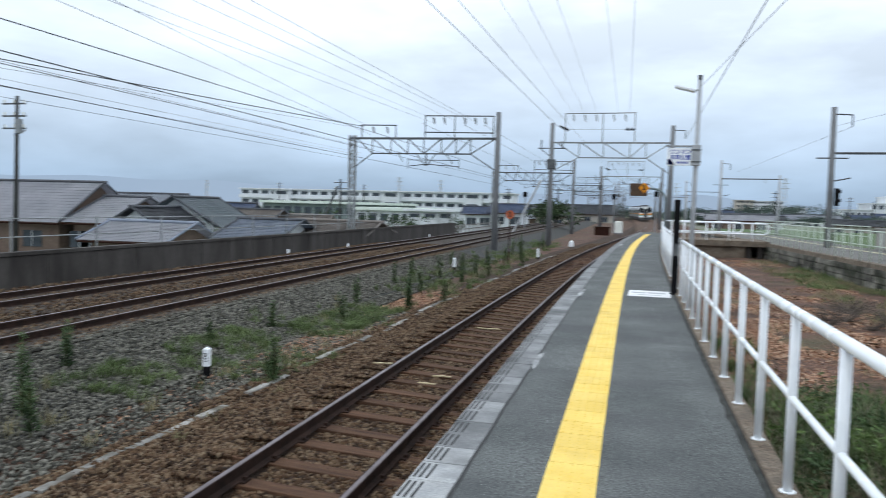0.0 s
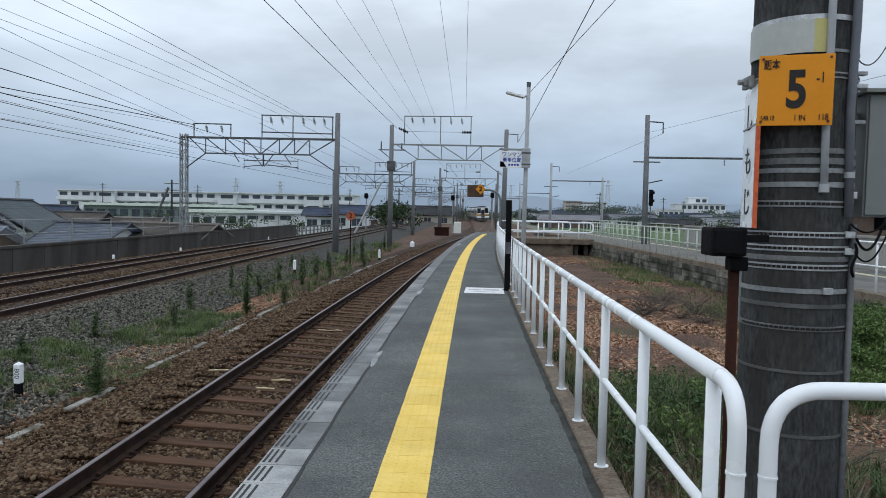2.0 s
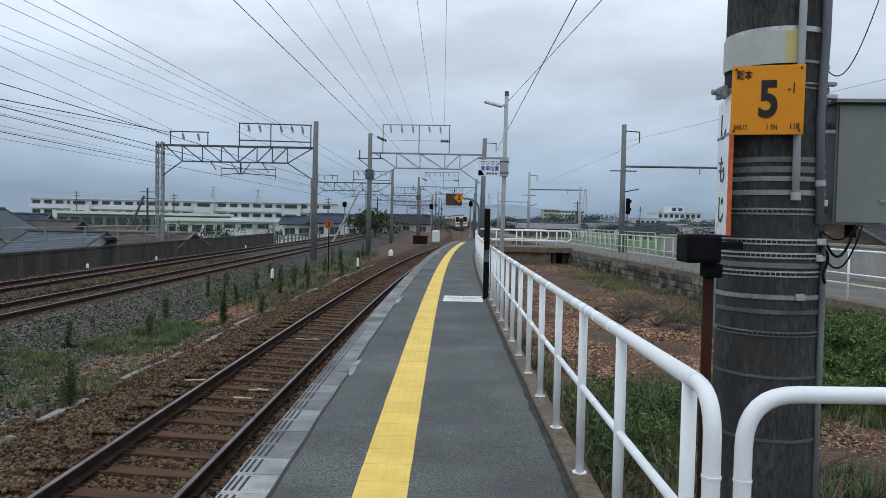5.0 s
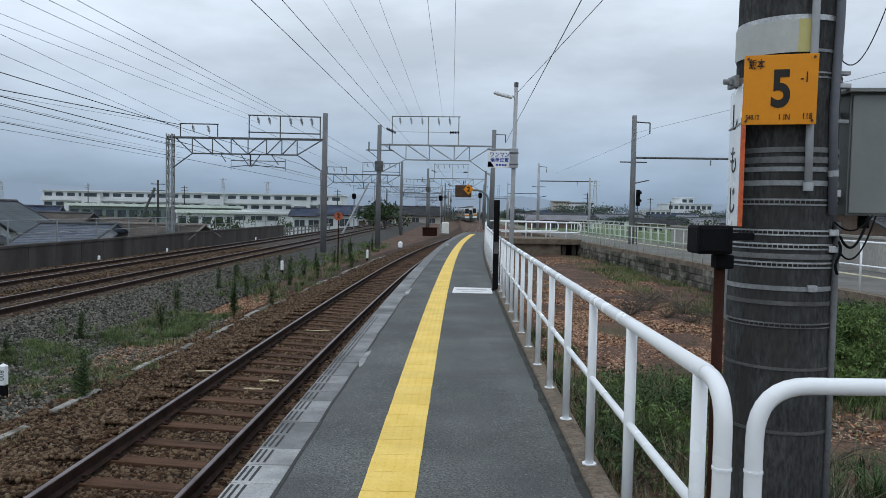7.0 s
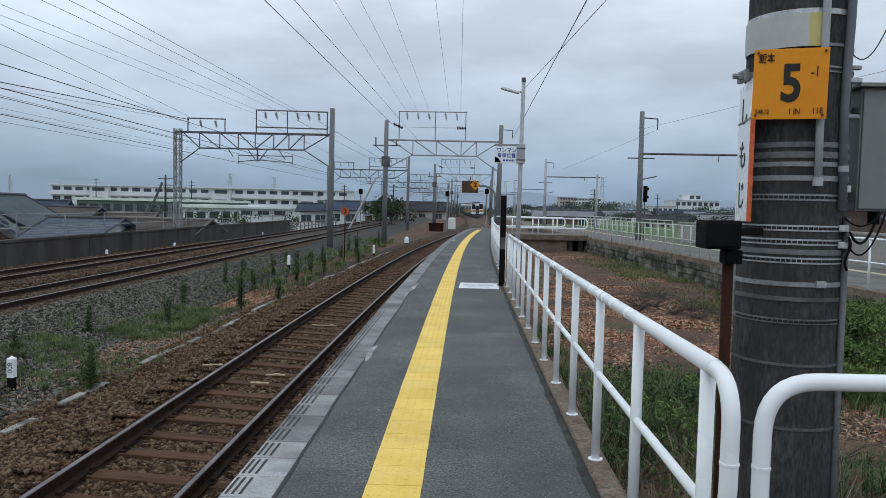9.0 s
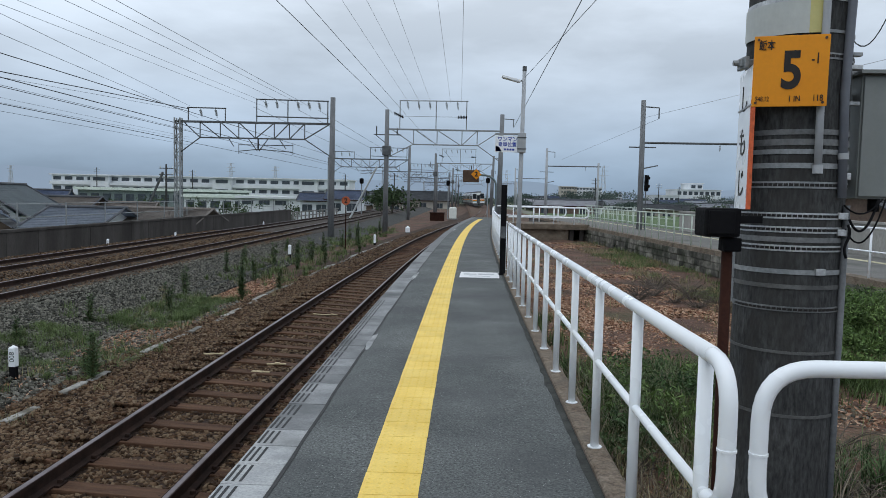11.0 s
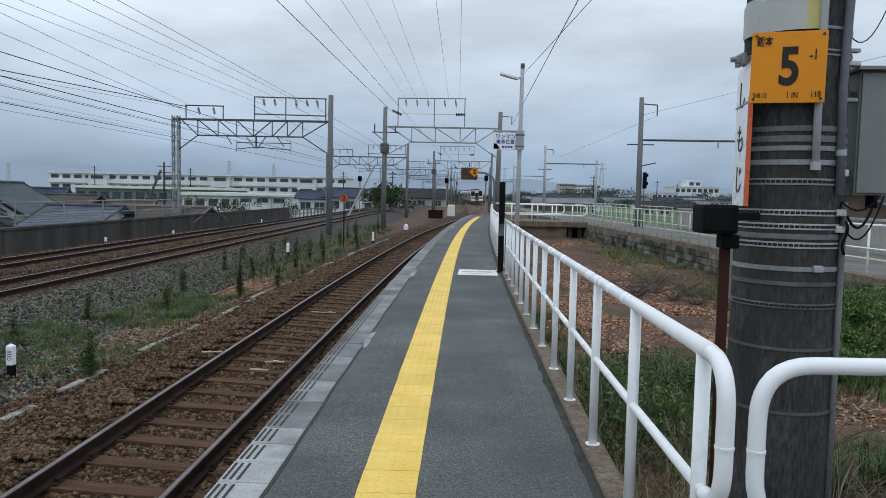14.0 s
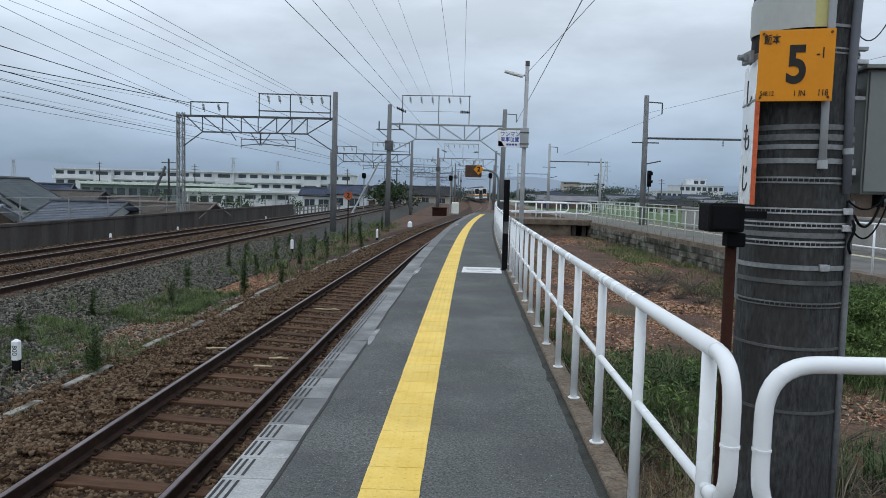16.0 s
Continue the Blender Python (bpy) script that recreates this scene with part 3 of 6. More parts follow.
        part("end_loop", tubed(pts, r - 0.002, 14), M["white"], h, "rounded end of the rail", smooth=True)
        q = e0.lerp(e1, 0.56)
        part("joint_ring", tubed([q, q + Vector((0, 0, 0.008))], r + 0.0008, 14), M["white"], h)
    part("top_rail", tubed(line_, r, 14), M["white"], h, smooth=True)
    part("mid_rail", tubed(low, 0.0195, 12), M["white"], h, smooth=True)
    s = first
    pm = fm = None
    while s <= s1 + 0.01:
        m = at_pose(s, off, 0.03)
        if pm is None:
            p = part("post", tubed([(0, 0, 0), (0, 0, top - 0.03)], rp, 14), M["white"], h, smooth=True)
            pm = p.data
            b = part("base_flange", tubed([(0, 0, 0), (0, 0, 0.010)], 0.043, 14), M["white"], p)
            fm = b.data
        else:
            p = new("post", pm)
            p.parent = h
            b = new("base_flange", fm)
            b.parent = p
        p.matrix_basis = m
        s += step
    return h


handrail("handrail", 2.36, 14.0, 0.812, 2.42, 0.957, label="white painted steel pipe handrail along the platform kerb")
handrail("handrail", 15.0, 42.0, 0.805, 15.2, 0.957, loops=(False, False), label="white painted pipe handrail further along the curved platform")


def cross_rail():
    h = empty("handrail")
    tagged(h, "white painted pipe handrail with a rounded end crossing the platform exit", "handrail", group="white handrails")
    top, mid, y = 1.006, 0.5, 2.22
    pts = rounded([(4.4, y + 0.1, top), (0.917, y, top), (0.917, y, mid), (4.4, y + 0.1, mid)], 0.165, 8)
    part("top_rail", tubed(pts, 0.0265, 14), M["white"], h, smooth=True)
    for x in (1.95, 3.0, 4.3):
        part("post", tubed([(x, y + 0.03, -0.95), (x, y + 0.03, top - 0.02)], 0.028, 12), M["white"], h, smooth=True)
    part("joint_ring", tubed([(0.917, y, 0.737), (0.917, y, 0.745)], 0.029, 14), M["white"], h)
    return h


cross_rail()


# ---------- catenary portals ----------
def bar(bm, a, b, r=0.035, seg=6):
    return tube(bm, [a, b], r, seg)


def braces(items, r, material, parent, name="brace"):
    """Each bar of a truss is a part of its own."""
    for a, b in items:
        part(name, bar(bmesh.new(), a, b, r), material, parent)


def portal_wide(y, dx=0.0):
    """Portal over the two main line tracks: a lattice mast, a concrete mast and a truss between."""
    g = empty("catenary_portal", Matrix.Translation((dx, y, 0)))
    tagged(g, "steel truss catenary portal over the double main line", "catenary portal", group="catenary portals")
    part("concrete_mast", tubed([(-7.8, 0, -1.25), (-7.78, 0, 3), (-7.75, 0, 7.15)], 0.19, 14, r1=0.145), M["pole_far"], g, smooth=True)
    bm = bmesh.new()
    for sx in (-0.165, 0.165):
        for sy in (-0.165, 0.165):
            box(bm, -16.9 + sx - 0.035, -16.9 + sx + 0.035, sy - 0.035, sy + 0.035, -3.1, 5.8)
    z = -2.6
    k = 0
    while z < 5.5:
        s_ = 1 if k % 2 else -1
        for q in (-0.165, 0.165):
            bar(bm, (-16.9 - 0.165 * s_, q, z), (-16.9 + 0.165 * s_, q, z + 0.42), 0.024, 5)
            bar(bm, (-16.9 + q, -0.165 * s_, z), (-16.9 + q, 0.165 * s_, z + 0.42), 0.024, 5)
        z += 0.42
        k += 1
    part("lattice_mast", bm, M["steel"], g, "rusting steel lattice mast")
    part("top_chord", boxed(-17.1, -7.75, -0.09, 0.09, 5.54, 5.66, bevel=0.01), M["steel_dark"], g)
    part("bottom_chord", boxed(-15.6, -9.4, -0.06, 0.06, 4.64, 4.72, bevel=0.01), M["steel_dark"], g)
    nodes = [-16.6, -15.6, -14.4, -13.3, -12.3, -11.2, -10.3, -9.4, -7.9]
    web = [((nodes[i], 0, 4.68), (nodes[i], 0, 5.6)) for i in range(1, 8)]
    web += [((nodes[i], 0, 5.6), (nodes[i + 1], 0, 4.68)) for i in range(0, 4)]
    web += [((nodes[i], 0, 4.68), (nodes[i + 1], 0, 5.6)) for i in range(4, 8)]
    web += [((-15.6, 0, 4.68), (-16.85, 0, 3.75)), ((-9.4, 0, 4.68), (-7.85, 0, 3.7))]
    braces(web, 0.035, M["steel_dark"], g)
    braces([((-12.24, 0, 5.6), (-12.24, 0, 6.97)), ((-8.05, 0, 5.6), (-8.05, 0, 6.92)), ((-10.4, 0, 5.6), (-10.4, 0, 6.95)), ((-12.28, 0, 6.97), (-8.0, 0, 6.92)), ((-12.28, 0, 5.98), (-8.0, 0, 5.93)),
            ((-16.3, 0, 5.6), (-16.3, 0, 6.42)), ((-14.1, 0, 5.6), (-14.1, 0, 6.4)), ((-16.35, 0, 6.42), (-14.05, 0, 6.4))], 0.037, M["steel_dark"], g, "feeder_frame_bar")
    braces([((-12.75, 0, 4.68), (-12.2, 0, 3.95)), ((-11.55, 0, 4.68), (-12.1, 0, 3.95)), ((-13.9, 0, 4.66), (-13.6, 0, 4.2)), ((-10.9, 0, 4.66), (-10.5, 0, 4.1))], 0.03, M["steel_dark"], g, "hanger_bar")
    for x, z0 in ((-11.75, 6.95), (-11.1, 6.95), (-9.85, 6.93), (-9.2, 6.93), (-8.6, 6.92), (-15.6, 6.4), (-14.7, 6.4)):
        part("insulator", insulator_mesh((x, 0, z0), (x + 0.12, 0, z0 - 0.55)), M["steel"], g)
    for x in (-10.09, -13.3):
        bm = bmesh.new()
        bar(bm, (-12.15, 0, 4.68), (-12.15, 0, 4.0), 0.05)
        bar(bm, (-12.15, 0, 4.3), (x, 0.0, 4.3), 0.025)
        bar(bm, (-12.15, 0, 4.05), (x, 0.0, 3.92), 0.025)
        bar(bm, (x, 0, 4.4), (x, 0, 3.75), 0.02)
        part("cantilever", bm, M["steel_dark"], g)
    return g


def insulator_mesh(a, b, n=5, r=0.075):
    bm = bmesh.new()
    a, b = Vector(a), Vector(b)
    bar(bm, a, b, 0.018)
    for i in range(n):
        c = a.lerp(b, 0.25 + 0.5 * i / (n - 1))
        d = (b - a).normalized() * 0.02
        tube(bm, [c - d, c + d], r, 8)
    return bm


def portal_single(m):
    """Portal over the platform track; x across the track, its left mast at -5.6 and right mast at 2.6 where y is 54."""
    g = empty("catenary_portal", m)
    tagged(g, "steel truss catenary portal over the platform track", "catenary portal", group="catenary portals")
    part("concrete_mast", tubed([(-5.68, 0, -1.25), (-5.64, 0, 7.7)], 0.2, 14, r1=0.15), M["pole_far"], g, smooth=True)
    part("concrete_mast", tubed([(2.55, 0, -1.0), (2.68, 0, 7.5)], 0.2, 14, r1=0.15), M["pole_far"], g, smooth=True)
    part("top_chord", boxed(-5.5, 2.6, -0.08, 0.08, 6.25, 6.36, bevel=0.01), M["steel"], g)
    part("bottom_chord", boxed(-3.75, 0.95, -0.06, 0.06, 5.2, 5.28, bevel=0.01), M["steel"], g)
    web = [((x, 0, 5.24), (x, 0, 6.3)) for x in (-3.7, -2.0, -0.2, 0.9)]
    web += [((p_[0], 0, p_[1]), (q_[0], 0, q_[1])) for p_, q_ in (((-5.3, 6.3), (-3.7, 5.24)), ((-3.6, 6.3), (-2.0, 5.24)), ((-2.0, 6.3), (-0.3, 5.24)), ((-0.2, 5.24), (0.9, 6.3)),
                                                             ((0.95, 5.24), (2.4, 6.2)), ((-3.75, 5.24), (-5.5, 4.3)), ((0.95, 5.24), (2.45, 4.2)))]
    braces(web, 0.034, M["steel"], g)
    braces([((x, 0, 6.3), (x, 0, 8.38)) for x in (-4.72, -2.1, 0.1)] + [((-4.76, 0, 8.36), (0.2, 0, 8.4))], 0.037, M["steel"], g, "feeder_frame_bar")
    for x in (-4.2, -3.4, -2.6, -1.4, -0.6):
        part("insulator", insulator_mesh((x, 0, 8.36), (x + 0.1, 0, 7.75)), M["steel"], g)
    for a, b, n in (((-5.15, 7.47), (-4.45, 7.17), 5), ((-0.55, 7.25), (0.15, 7.25), 6)):
        rod = part("strain_insulator", bar(bmesh.new(), (a[0], -0.05, a[1]), (b[0], -0.05, b[1]), 0.03), M["black"], g, "black strain insulator")
        for k in range(n):
            u = (k + 0.5) / n
            x, z = a[0] + (b[0] - a[0]) * u, a[1] + (b[1] - a[1]) * u
            part("insulator_disc", tubed([(x - 0.035, -0.05, z), (x + 0.035, -0.05, z)], 0.11, 8), M["black"], rod)
    part("cable", tubed([(-4.8, -0.05, 7.25), (0.1, -0.05, 7.25)], 0.014, 5), M["wire_pale"], g)
    bm = bmesh.new()
    bar(bm, (2.6, 0, 7.2), (3.55, 0, 7.15), 0.03)
    bar(bm, (3.5, 0, 7.15), (3.5, 0, 6.6), 0.03)
    part("bracket", bm, M["steel_dark"], g)
    bm = bmesh.new()
    bar(bm, (-6.6, 0, 5.9), (-4.6, 0, 5.9), 0.04)
    bar(bm, (-6.5, 0, 5.9), (-5.6, 0, 5.2), 0.03)
    box(bm, -5.95, -5.35, -0.25, 0.25, 4.4, 5.1, bevel=0.05)
    bar(bm, (-6.4, 0, 5.9), (-6.4, 0, 6.5), 0.05)
    bar(bm, (-4.9, 0, 5.9), (-4.9, 0, 6.4), 0.05)
    part("switch_gear", bm, M["steel_dark"], g, "dark pole-mounted switch gear")
    return g


for y_, dx in ((43.6, 0.0), (85.0, 1.5), (126.0, 3.2), (168.0, 4.6), (212.0, 5.6)):
    portal_wide(y_, dx)
portal_single(Matrix.Translation((0, 54, 0)))
for x_, y_ in ((1.55, 107.0), (3.3, 160.0), (4.2, 214.0)):
    portal_single(Matrix.Translation((x_, y_, 0)))


def portal_right(y, x0, x1, zb=4.75, paint="pole_far"):
    g = empty("catenary_portal", Matrix.Translation((0, y, 0)))
    tagged(g, "slim grey catenary portal beside the second platform", "catenary portal", group="catenary portals")
    part("mast", tubed([(x0, 0, -1.0), (x0 - 0.03, 0, 7.1)], 0.17, 12, r1=0.13), M[paint], g, smooth=True)
    part("mast", tubed([(x1, 0, -1.2), (x1, 0, 5.6)], 0.15, 12, r1=0.11), M[paint], g, smooth=True)
    part("beam", tubed([(x0, 0, zb), (x1 + 0.3, 0, zb + 0.03)], 0.06, 8), M["steel_dark"], g)
    braces([((x0 - 0.75, 0, 4.5), (x0 + 0.75, 0, 4.5)), ((x0, 0, 6.75), (x0 + 0.85, 0, 6.7)), ((x0 + 0.85, 0, 6.7), (x0 + 0.85, 0, 6.1)), ((x0, 0, 3.3), (x0 + 0.9, 0, 3.5))], 0.035, M["steel_dark"], g, "bracket")
    part("insulator", insulator_mesh((x0 + 4.3, 0, zb - 0.03), (x0 + 4.3, 0, zb - 0.4), 3, 0.05), M["steel"], g)
    return g


portal_right(42.0, 9.95, 15.9)
portal_right(83.0, 9.2, 14.9, 5.15, "pvc")
portal_right(137.0, 9.5, 15.0, 5.15, "pvc")
portal_right(190.0, 8.6, 13.5, 5.15, "pvc")


# ---------- overhead wires ----------
def wire(a, b, r=0.012, sag=0.25, pale=False, back=60.0):
    """A wire from its far support through a nearer point and on behind."""
    a, b = Vector(a), Vector(b)
    d = (b - a).normalized()
    c = a + d * ((b - a).length + back)
    n = 14
    pts = [a.lerp(c, i / n) - Vector((0, 0, sag * 4 * (i / n) * (1 - i / n))) for i in range(n + 1)]
    w = ob_of("overhead_wire", tubed(pts, r, 5), M["wire_pale" if pale else "wire"])
    return tagged(w, "thin overhead railway wire strung between portals", "wire", group="overhead wires")


wire((-16.23, 43.60, 6.33), (-19.46, 31.09, 6.33), 0.022, 0)
wire((-16.40, 43.60, 6.23), (-20.03, 31.99, 6.23), 0.0075, 0)
wire((-16.24, 43.60, 5.08), (-16.34, 26.08, 5.08), 0.0075, 0)
wire((-16.24, 43.60, 4.68), (-16.55, 26.39, 4.68), 0.007, 0, True)
wire((-16.24, 43.60, 4.55), (-16.82, 26.81, 4.55), 0.007, 0, True)
wire((-16.25, 43.60, 4.22), (-16.66, 26.56, 4.22), 0.0075, 0)
wire((-15.73, 43.60, 5.84), (-13.25, 21.21, 5.84), 0.0075, 0)
wire((-16.20, 43.60, 6.50), (-13.50, 21.63, 6.50), 0.0075, 0)
wire((-11.72, 43.60, 6.53), (-12.87, 20.64, 6.53), 0.007, 0, True)
wire((-11.55, 43.60, 6.73), (-12.60, 20.93, 6.73), 0.007, 0, True)
wire((-10.55, 43.60, 6.74), (-11.23, 20.92, 6.74), 0.008, 0, True)
wire((-9.56, 43.60, 6.69), (-10.36, 20.69, 6.69), 0.008, 0, True)
wire((-9.06, 43.60, 6.57), (-9.43, 20.16, 6.57), 0.009, 0, True)
wire((-5.25, 53.90, 7.45), (-5.91, 23.44, 7.45), 0.013, 0)
wire((-3.23, 100.00, 7.31), (-4.90, 22.84, 7.31), 0.01, 0)
wire((-4.13, 54.00, 8.28), (-4.40, 26.63, 8.28), 0.006, 0, True)
wire((-3.31, 54.00, 8.26), (-3.52, 26.48, 8.26), 0.006, 0, True)
wire((-2.50, 54.00, 8.27), (-2.59, 26.48, 8.27), 0.006, 0, True)
wire((-1.07, 54.00, 8.25), (-1.04, 26.34, 8.25), 0.007, 0, True)
wire((-0.29, 54.00, 8.26), (-0.15, 26.34, 8.26), 0.007, 0, True)
wire((3.53, 54.00, 6.62), (2.93, 19.83, 6.62), 0.014, 0)
wire((1.59, 20.00, 4.74), (2.07, 12.53, 4.74), 0.006, 0)
wire((9.97, 42.00, 6.13), (11.77, 32.16, 6.13), 0.008, 0, True)
wire((-13.3, 83, 4.43), (-13.6, 20, 4.43), 0.011, 0)
wire((-13.3, 83, 3.85), (-13.4, 20, 3.9), 0.012, 0)
wire((-10.09, 83, 4.43), (-10.2, 20, 4.43), 0.011, 0)
wire((-10.09, 83, 3.85), (-10.2, 20, 3.9), 0.012, 0)
wire((-12.0, 123, 5.6), (-12.4, 43.6, 6.5), 0.011, 0, back=0.1)
wire((-8.6, 83, 6.4), (-8.6, 43.6, 6.4), 0.011, 0, back=0.1)
wire((-9.8, 83, 6.4), (-9.8, 43.6, 6.4), 0.011, 0, back=0.1)
wire((-0.3, 112, 5.0), (-1.6, 54, 5.0), 0.012, 0, back=0.1)
wire((10.8, 83, 5.9), (10.8, 42, 6.1), 0.009, 0, True, back=0.1)


# ---------- lettering ----------
def text(name, body, size, m, material, parent, sx=1.0, label="", depth=0.0012, bold=0.0):
    """Lettering as a mesh from the built-in font, centred."""
    cu = bpy.data.curves.new(name, "FONT")
    cu.body, cu.size, cu.align_x, cu.align_y, cu.extrude, cu.resolution_u, cu.offset = body, size, "CENTER", "CENTER", depth, 6, bold
    tmp = bpy.data.objects.new(name, cu)
    scene.collection.objects.link(tmp)
    bpy.context.view_layer.update()
    me = bpy.data.meshes.new_from_object(tmp.evaluated_get(bpy.context.evaluated_depsgraph_get()))
    bpy.data.objects.remove(tmp)
    me.materials.clear()
    me.materials.append(material)
    ob = new(name, me)
    ob.parent = parent
    ob.matrix_basis = m @ Matrix.Diagonal((sx, 1, 1, 1))
    if label:
        ob["label"] = label
    return ob


def facing(x, y, z, yaw=0.0):
    """A pose for a sheet whose front looks towards -y, turned by yaw degrees."""
    return Matrix.Translation((x, y, z)) @ Matrix.Rotation(radians(yaw), 4, "Z") @ Matrix.Rotation(radians(90), 4, "X")


# ---------- numbered concrete pole ----------
def big_pole():
    cx, cy = 1.451, 3.32
    p = empty("utility_pole", Matrix.Translation((cx, cy, 0)))
    tagged(p, "thick grey concrete catenary pole wrapped in steel bands", "pole")
    part("shaft", tubed([(0, 0, -1.05 + i * 0.8) for i in range(14)], 0.23, 32, r1=0.17), M["pole"], p, smooth=True)

    def rad(z):
        return 0.23 + (0.17 - 0.23) * (z + 1.05) / 10.4

    def band(z, h, material, holes=False, name="steel_band", extra=0.004, label=""):
        r = rad(z) + extra
        bm = bmesh.new()
        seg = 64
        ring = []
        for i in range(seg):
            a = 2 * math.pi * i / seg
            ring.append([bm.verts.new((rr * math.cos(a), rr * math.sin(a), zz)) for rr, zz in ((r - 0.003, z - h / 2), (r, z - h / 2), (r, z + h / 2), (r - 0.003, z + h / 2))])
        for i in range(seg):
            a, b = ring[i], ring[(i + 1) % seg]
            for k in range(3):
                bm.faces.new((a[k], b[k], b[k + 1], a[k + 1]))
        ob = part(name, bm, material, p, label, smooth=False)
        if holes:
            hm = None
            for i in range(34):
                a = math.pi + math.pi * (i + 0.5) / 34
                if hm is None:
                    h_ = part("slot", boxed(-0.002, 0.001, -0.0085, 0.0085, -h * 0.22, h * 0.22), M["ink"], ob)
                    hm = h_.data
                else:
                    h_ = new("slot", hm)
                    h_.parent = ob
                h_.matrix_basis = Matrix.Rotation(a, 4, "Z") @ Matrix.Translation((r + 0.001, 0, z))
        return ob

    for z in (1.452, 1.394, 1.316):
        band(z, 0.026, M["zinc"], True, "perforated_band")
    band(1.581, 0.028, M["steel"], True, "perforated_band")
    band(1.06, 0.022, M["strap"], True, "perforated_band")
    band(2.11, 0.026, M["steel"], True, "perforated_band")
    for z, h in ((1.719, 0.02), (1.661, 0.022), (1.217, 0.02)):
        band(z, h, M["steel"], label="flat bright steel strap")
    for z, h in ((1.8, 0.022), (1.758, 0.026), (1.352, 0.022)):
        band(z, h, M["strap"], label="flat grey steel strap")
    for z, h in ((1.154, 0.018), (0.875, 0.012), (0.603, 0.013)):
        band(z, h, M["strap_dark"], label="grimy flat steel strap")
    band(2.345, 0.022, M["zinc"], False)
    band(2.21, 0.012, M["steel"], False)
    # wrapped sheet above the plate
    for a0, a1, material, lab in ((math.pi * 0.95, math.pi * 1.42, M["sheet_grey"], "faded grey-white wrapped sheet"), (math.pi * 1.42, math.pi * 1.53, M["yellowed"], "yellowed edge of the sheet")):
        bm = bmesh.new()
        prev = None
        for i in range(17):
            a = a0 + (a1 - a0) * i / 16
            r = rad(2.27) + 0.012
            c = [bm.verts.new((r * math.cos(a), r * math.sin(a), zz)) for zz in (2.2, 2.335)]
            if prev:
                bm.faces.new((prev[0], c[0], c[1], prev[1]))
            prev = c
        bmesh.ops.recalc_face_normals(bm, faces=bm.faces)
        part("wrapped_sheet", bm, material, p, lab)
    # clamps on the pole's side
    bm = bmesh.new()
    box(bm, -0.3, -0.19, -0.13, -0.1, 2.075, 2.105, bevel=0.005)
    box(bm, -0.285, -0.265, -0.15, -0.06, 2.065, 2.115, bevel=0.004)
    tube(bm, [(-0.32, -0.115, 2.09), (-0.2, -0.115, 2.09)], 0.012, 8)
    part("clamp", bm, M["steel"], p, smooth=False)
    for z in (2.12, 1.92):
        bm = boxed(0.12, 0.175, -0.2, -0.17, z - 0.008, z + 0.008, bevel=0.003)
        part("clamp", bm, M["steel"], p)
    part("clamp", boxed(0.15, 0.2, -0.16, -0.12, 2.065, 2.085, bevel=0.003), M["zinc"], p)
    for z in (1.62, 1.455, 1.385, 1.22):
        part("buckle", boxed(0.02 + 0.1 * (z > 1.3), 0.06 + 0.1 * (z > 1.3), -0.232 + 0.04 * (z > 1.3), -0.2 + 0.04 * (z > 1.3), z - 0.014, z + 0.014, bevel=0.003), M["zinc"], p)
    # pipes
    part("conduit", tubed([(0.001, -0.235, 1.63), (-0.002, -0.235, 1.89), (0.003, -0.235, 2.25), (0.01, -0.23, 3.4)], 0.0155, 14), M["pvc"], p, "light grey plastic pipe", smooth=True)
    c2 = part("conduit", tubed([(0.123, -0.2, 1.53), (0.11, -0.2, 1.96), (0.116, -0.2, 2.17), (0.121, -0.2, 2.32), (0.13, -0.195, 3.6)], 0.0178, 14), M["pvc_dark"], p, "grey plastic pipe", smooth=True)
    part("coupling", tubed([(0.119, -0.2, 1.69), (0.118, -0.2, 1.715)], 0.021, 14), M["pvc"], c2)
    part("coupling", tubed([(0.001, -0.235, 1.628), (0.001, -0.235, 1.662)], 0.02, 14), M["pvc"], p)
    part("conduit", tubed([(0.165, -0.16, -1.0), (0.165, -0.16, 1.5)], 0.014, 10), M["steel_dark"], p, "dark cable guard", smooth=True)
    for k, (a, b) in enumerate((((0.135, -0.2, 1.5), (0.345, -0.1, 1.53)), ((0.16, -0.2, 1.44), (0.33, -0.1, 1.53)), ((0.15, -0.19, 1.4), (0.36, -0.1, 1.53)))):
        pts = []
        for i in range(13):
            t = i / 12
            q = Vector(a).lerp(Vector(b), t)
            q.z -= (0.08 + 0.035 * k) * 4 * t * (1 - t) * (0.75 if k else 0.6)
            pts.append(q)
        part("cable", tubed(pts, 0.0055 if k == 1 else 0.0038, 8), M["black"], p, "black cable loop", smooth=True)
    pts = [Vector((0.155 + 0.01 * math.sin(i * 0.9), -0.2, 1.42 - i * 0.02)) for i in range(8)]
    part("cable", tubed(pts, 0.006, 8), M["black"], p, "loose black cable tail", smooth=True)
    pts = [Vector((0.10 + 0.30 * t, -0.1, 2.65 - 0.55 * math.sin(math.pi * (0.15 + 0.75 * t)) * (1 - 0.3 * t))) for t in (i / 16 for i in range(17))]
    part("cable", tubed(pts, 0.0026, 6), M["wire"], p, "thin drooping cable", smooth=True)
    return p


big_pole()


def number_plate():
    s = empty("number_plate", Matrix.Translation((1.320, 3.086, 2.041)) @ Matrix.Rotation(radians(-18), 4, "Z") @ Matrix.Rotation(radians(0.5), 4, "Y"))
    tagged(s, "orange enamel plate with black numerals fixed to the pole", "sign")
    part("plate", boxed(-0.1405, 0.1405, -0.003, 0.003, -0.143, 0.143, bevel=0.002), M["orange"], s)
    tp = lambda x, z: facing(x, -0.0045, z)
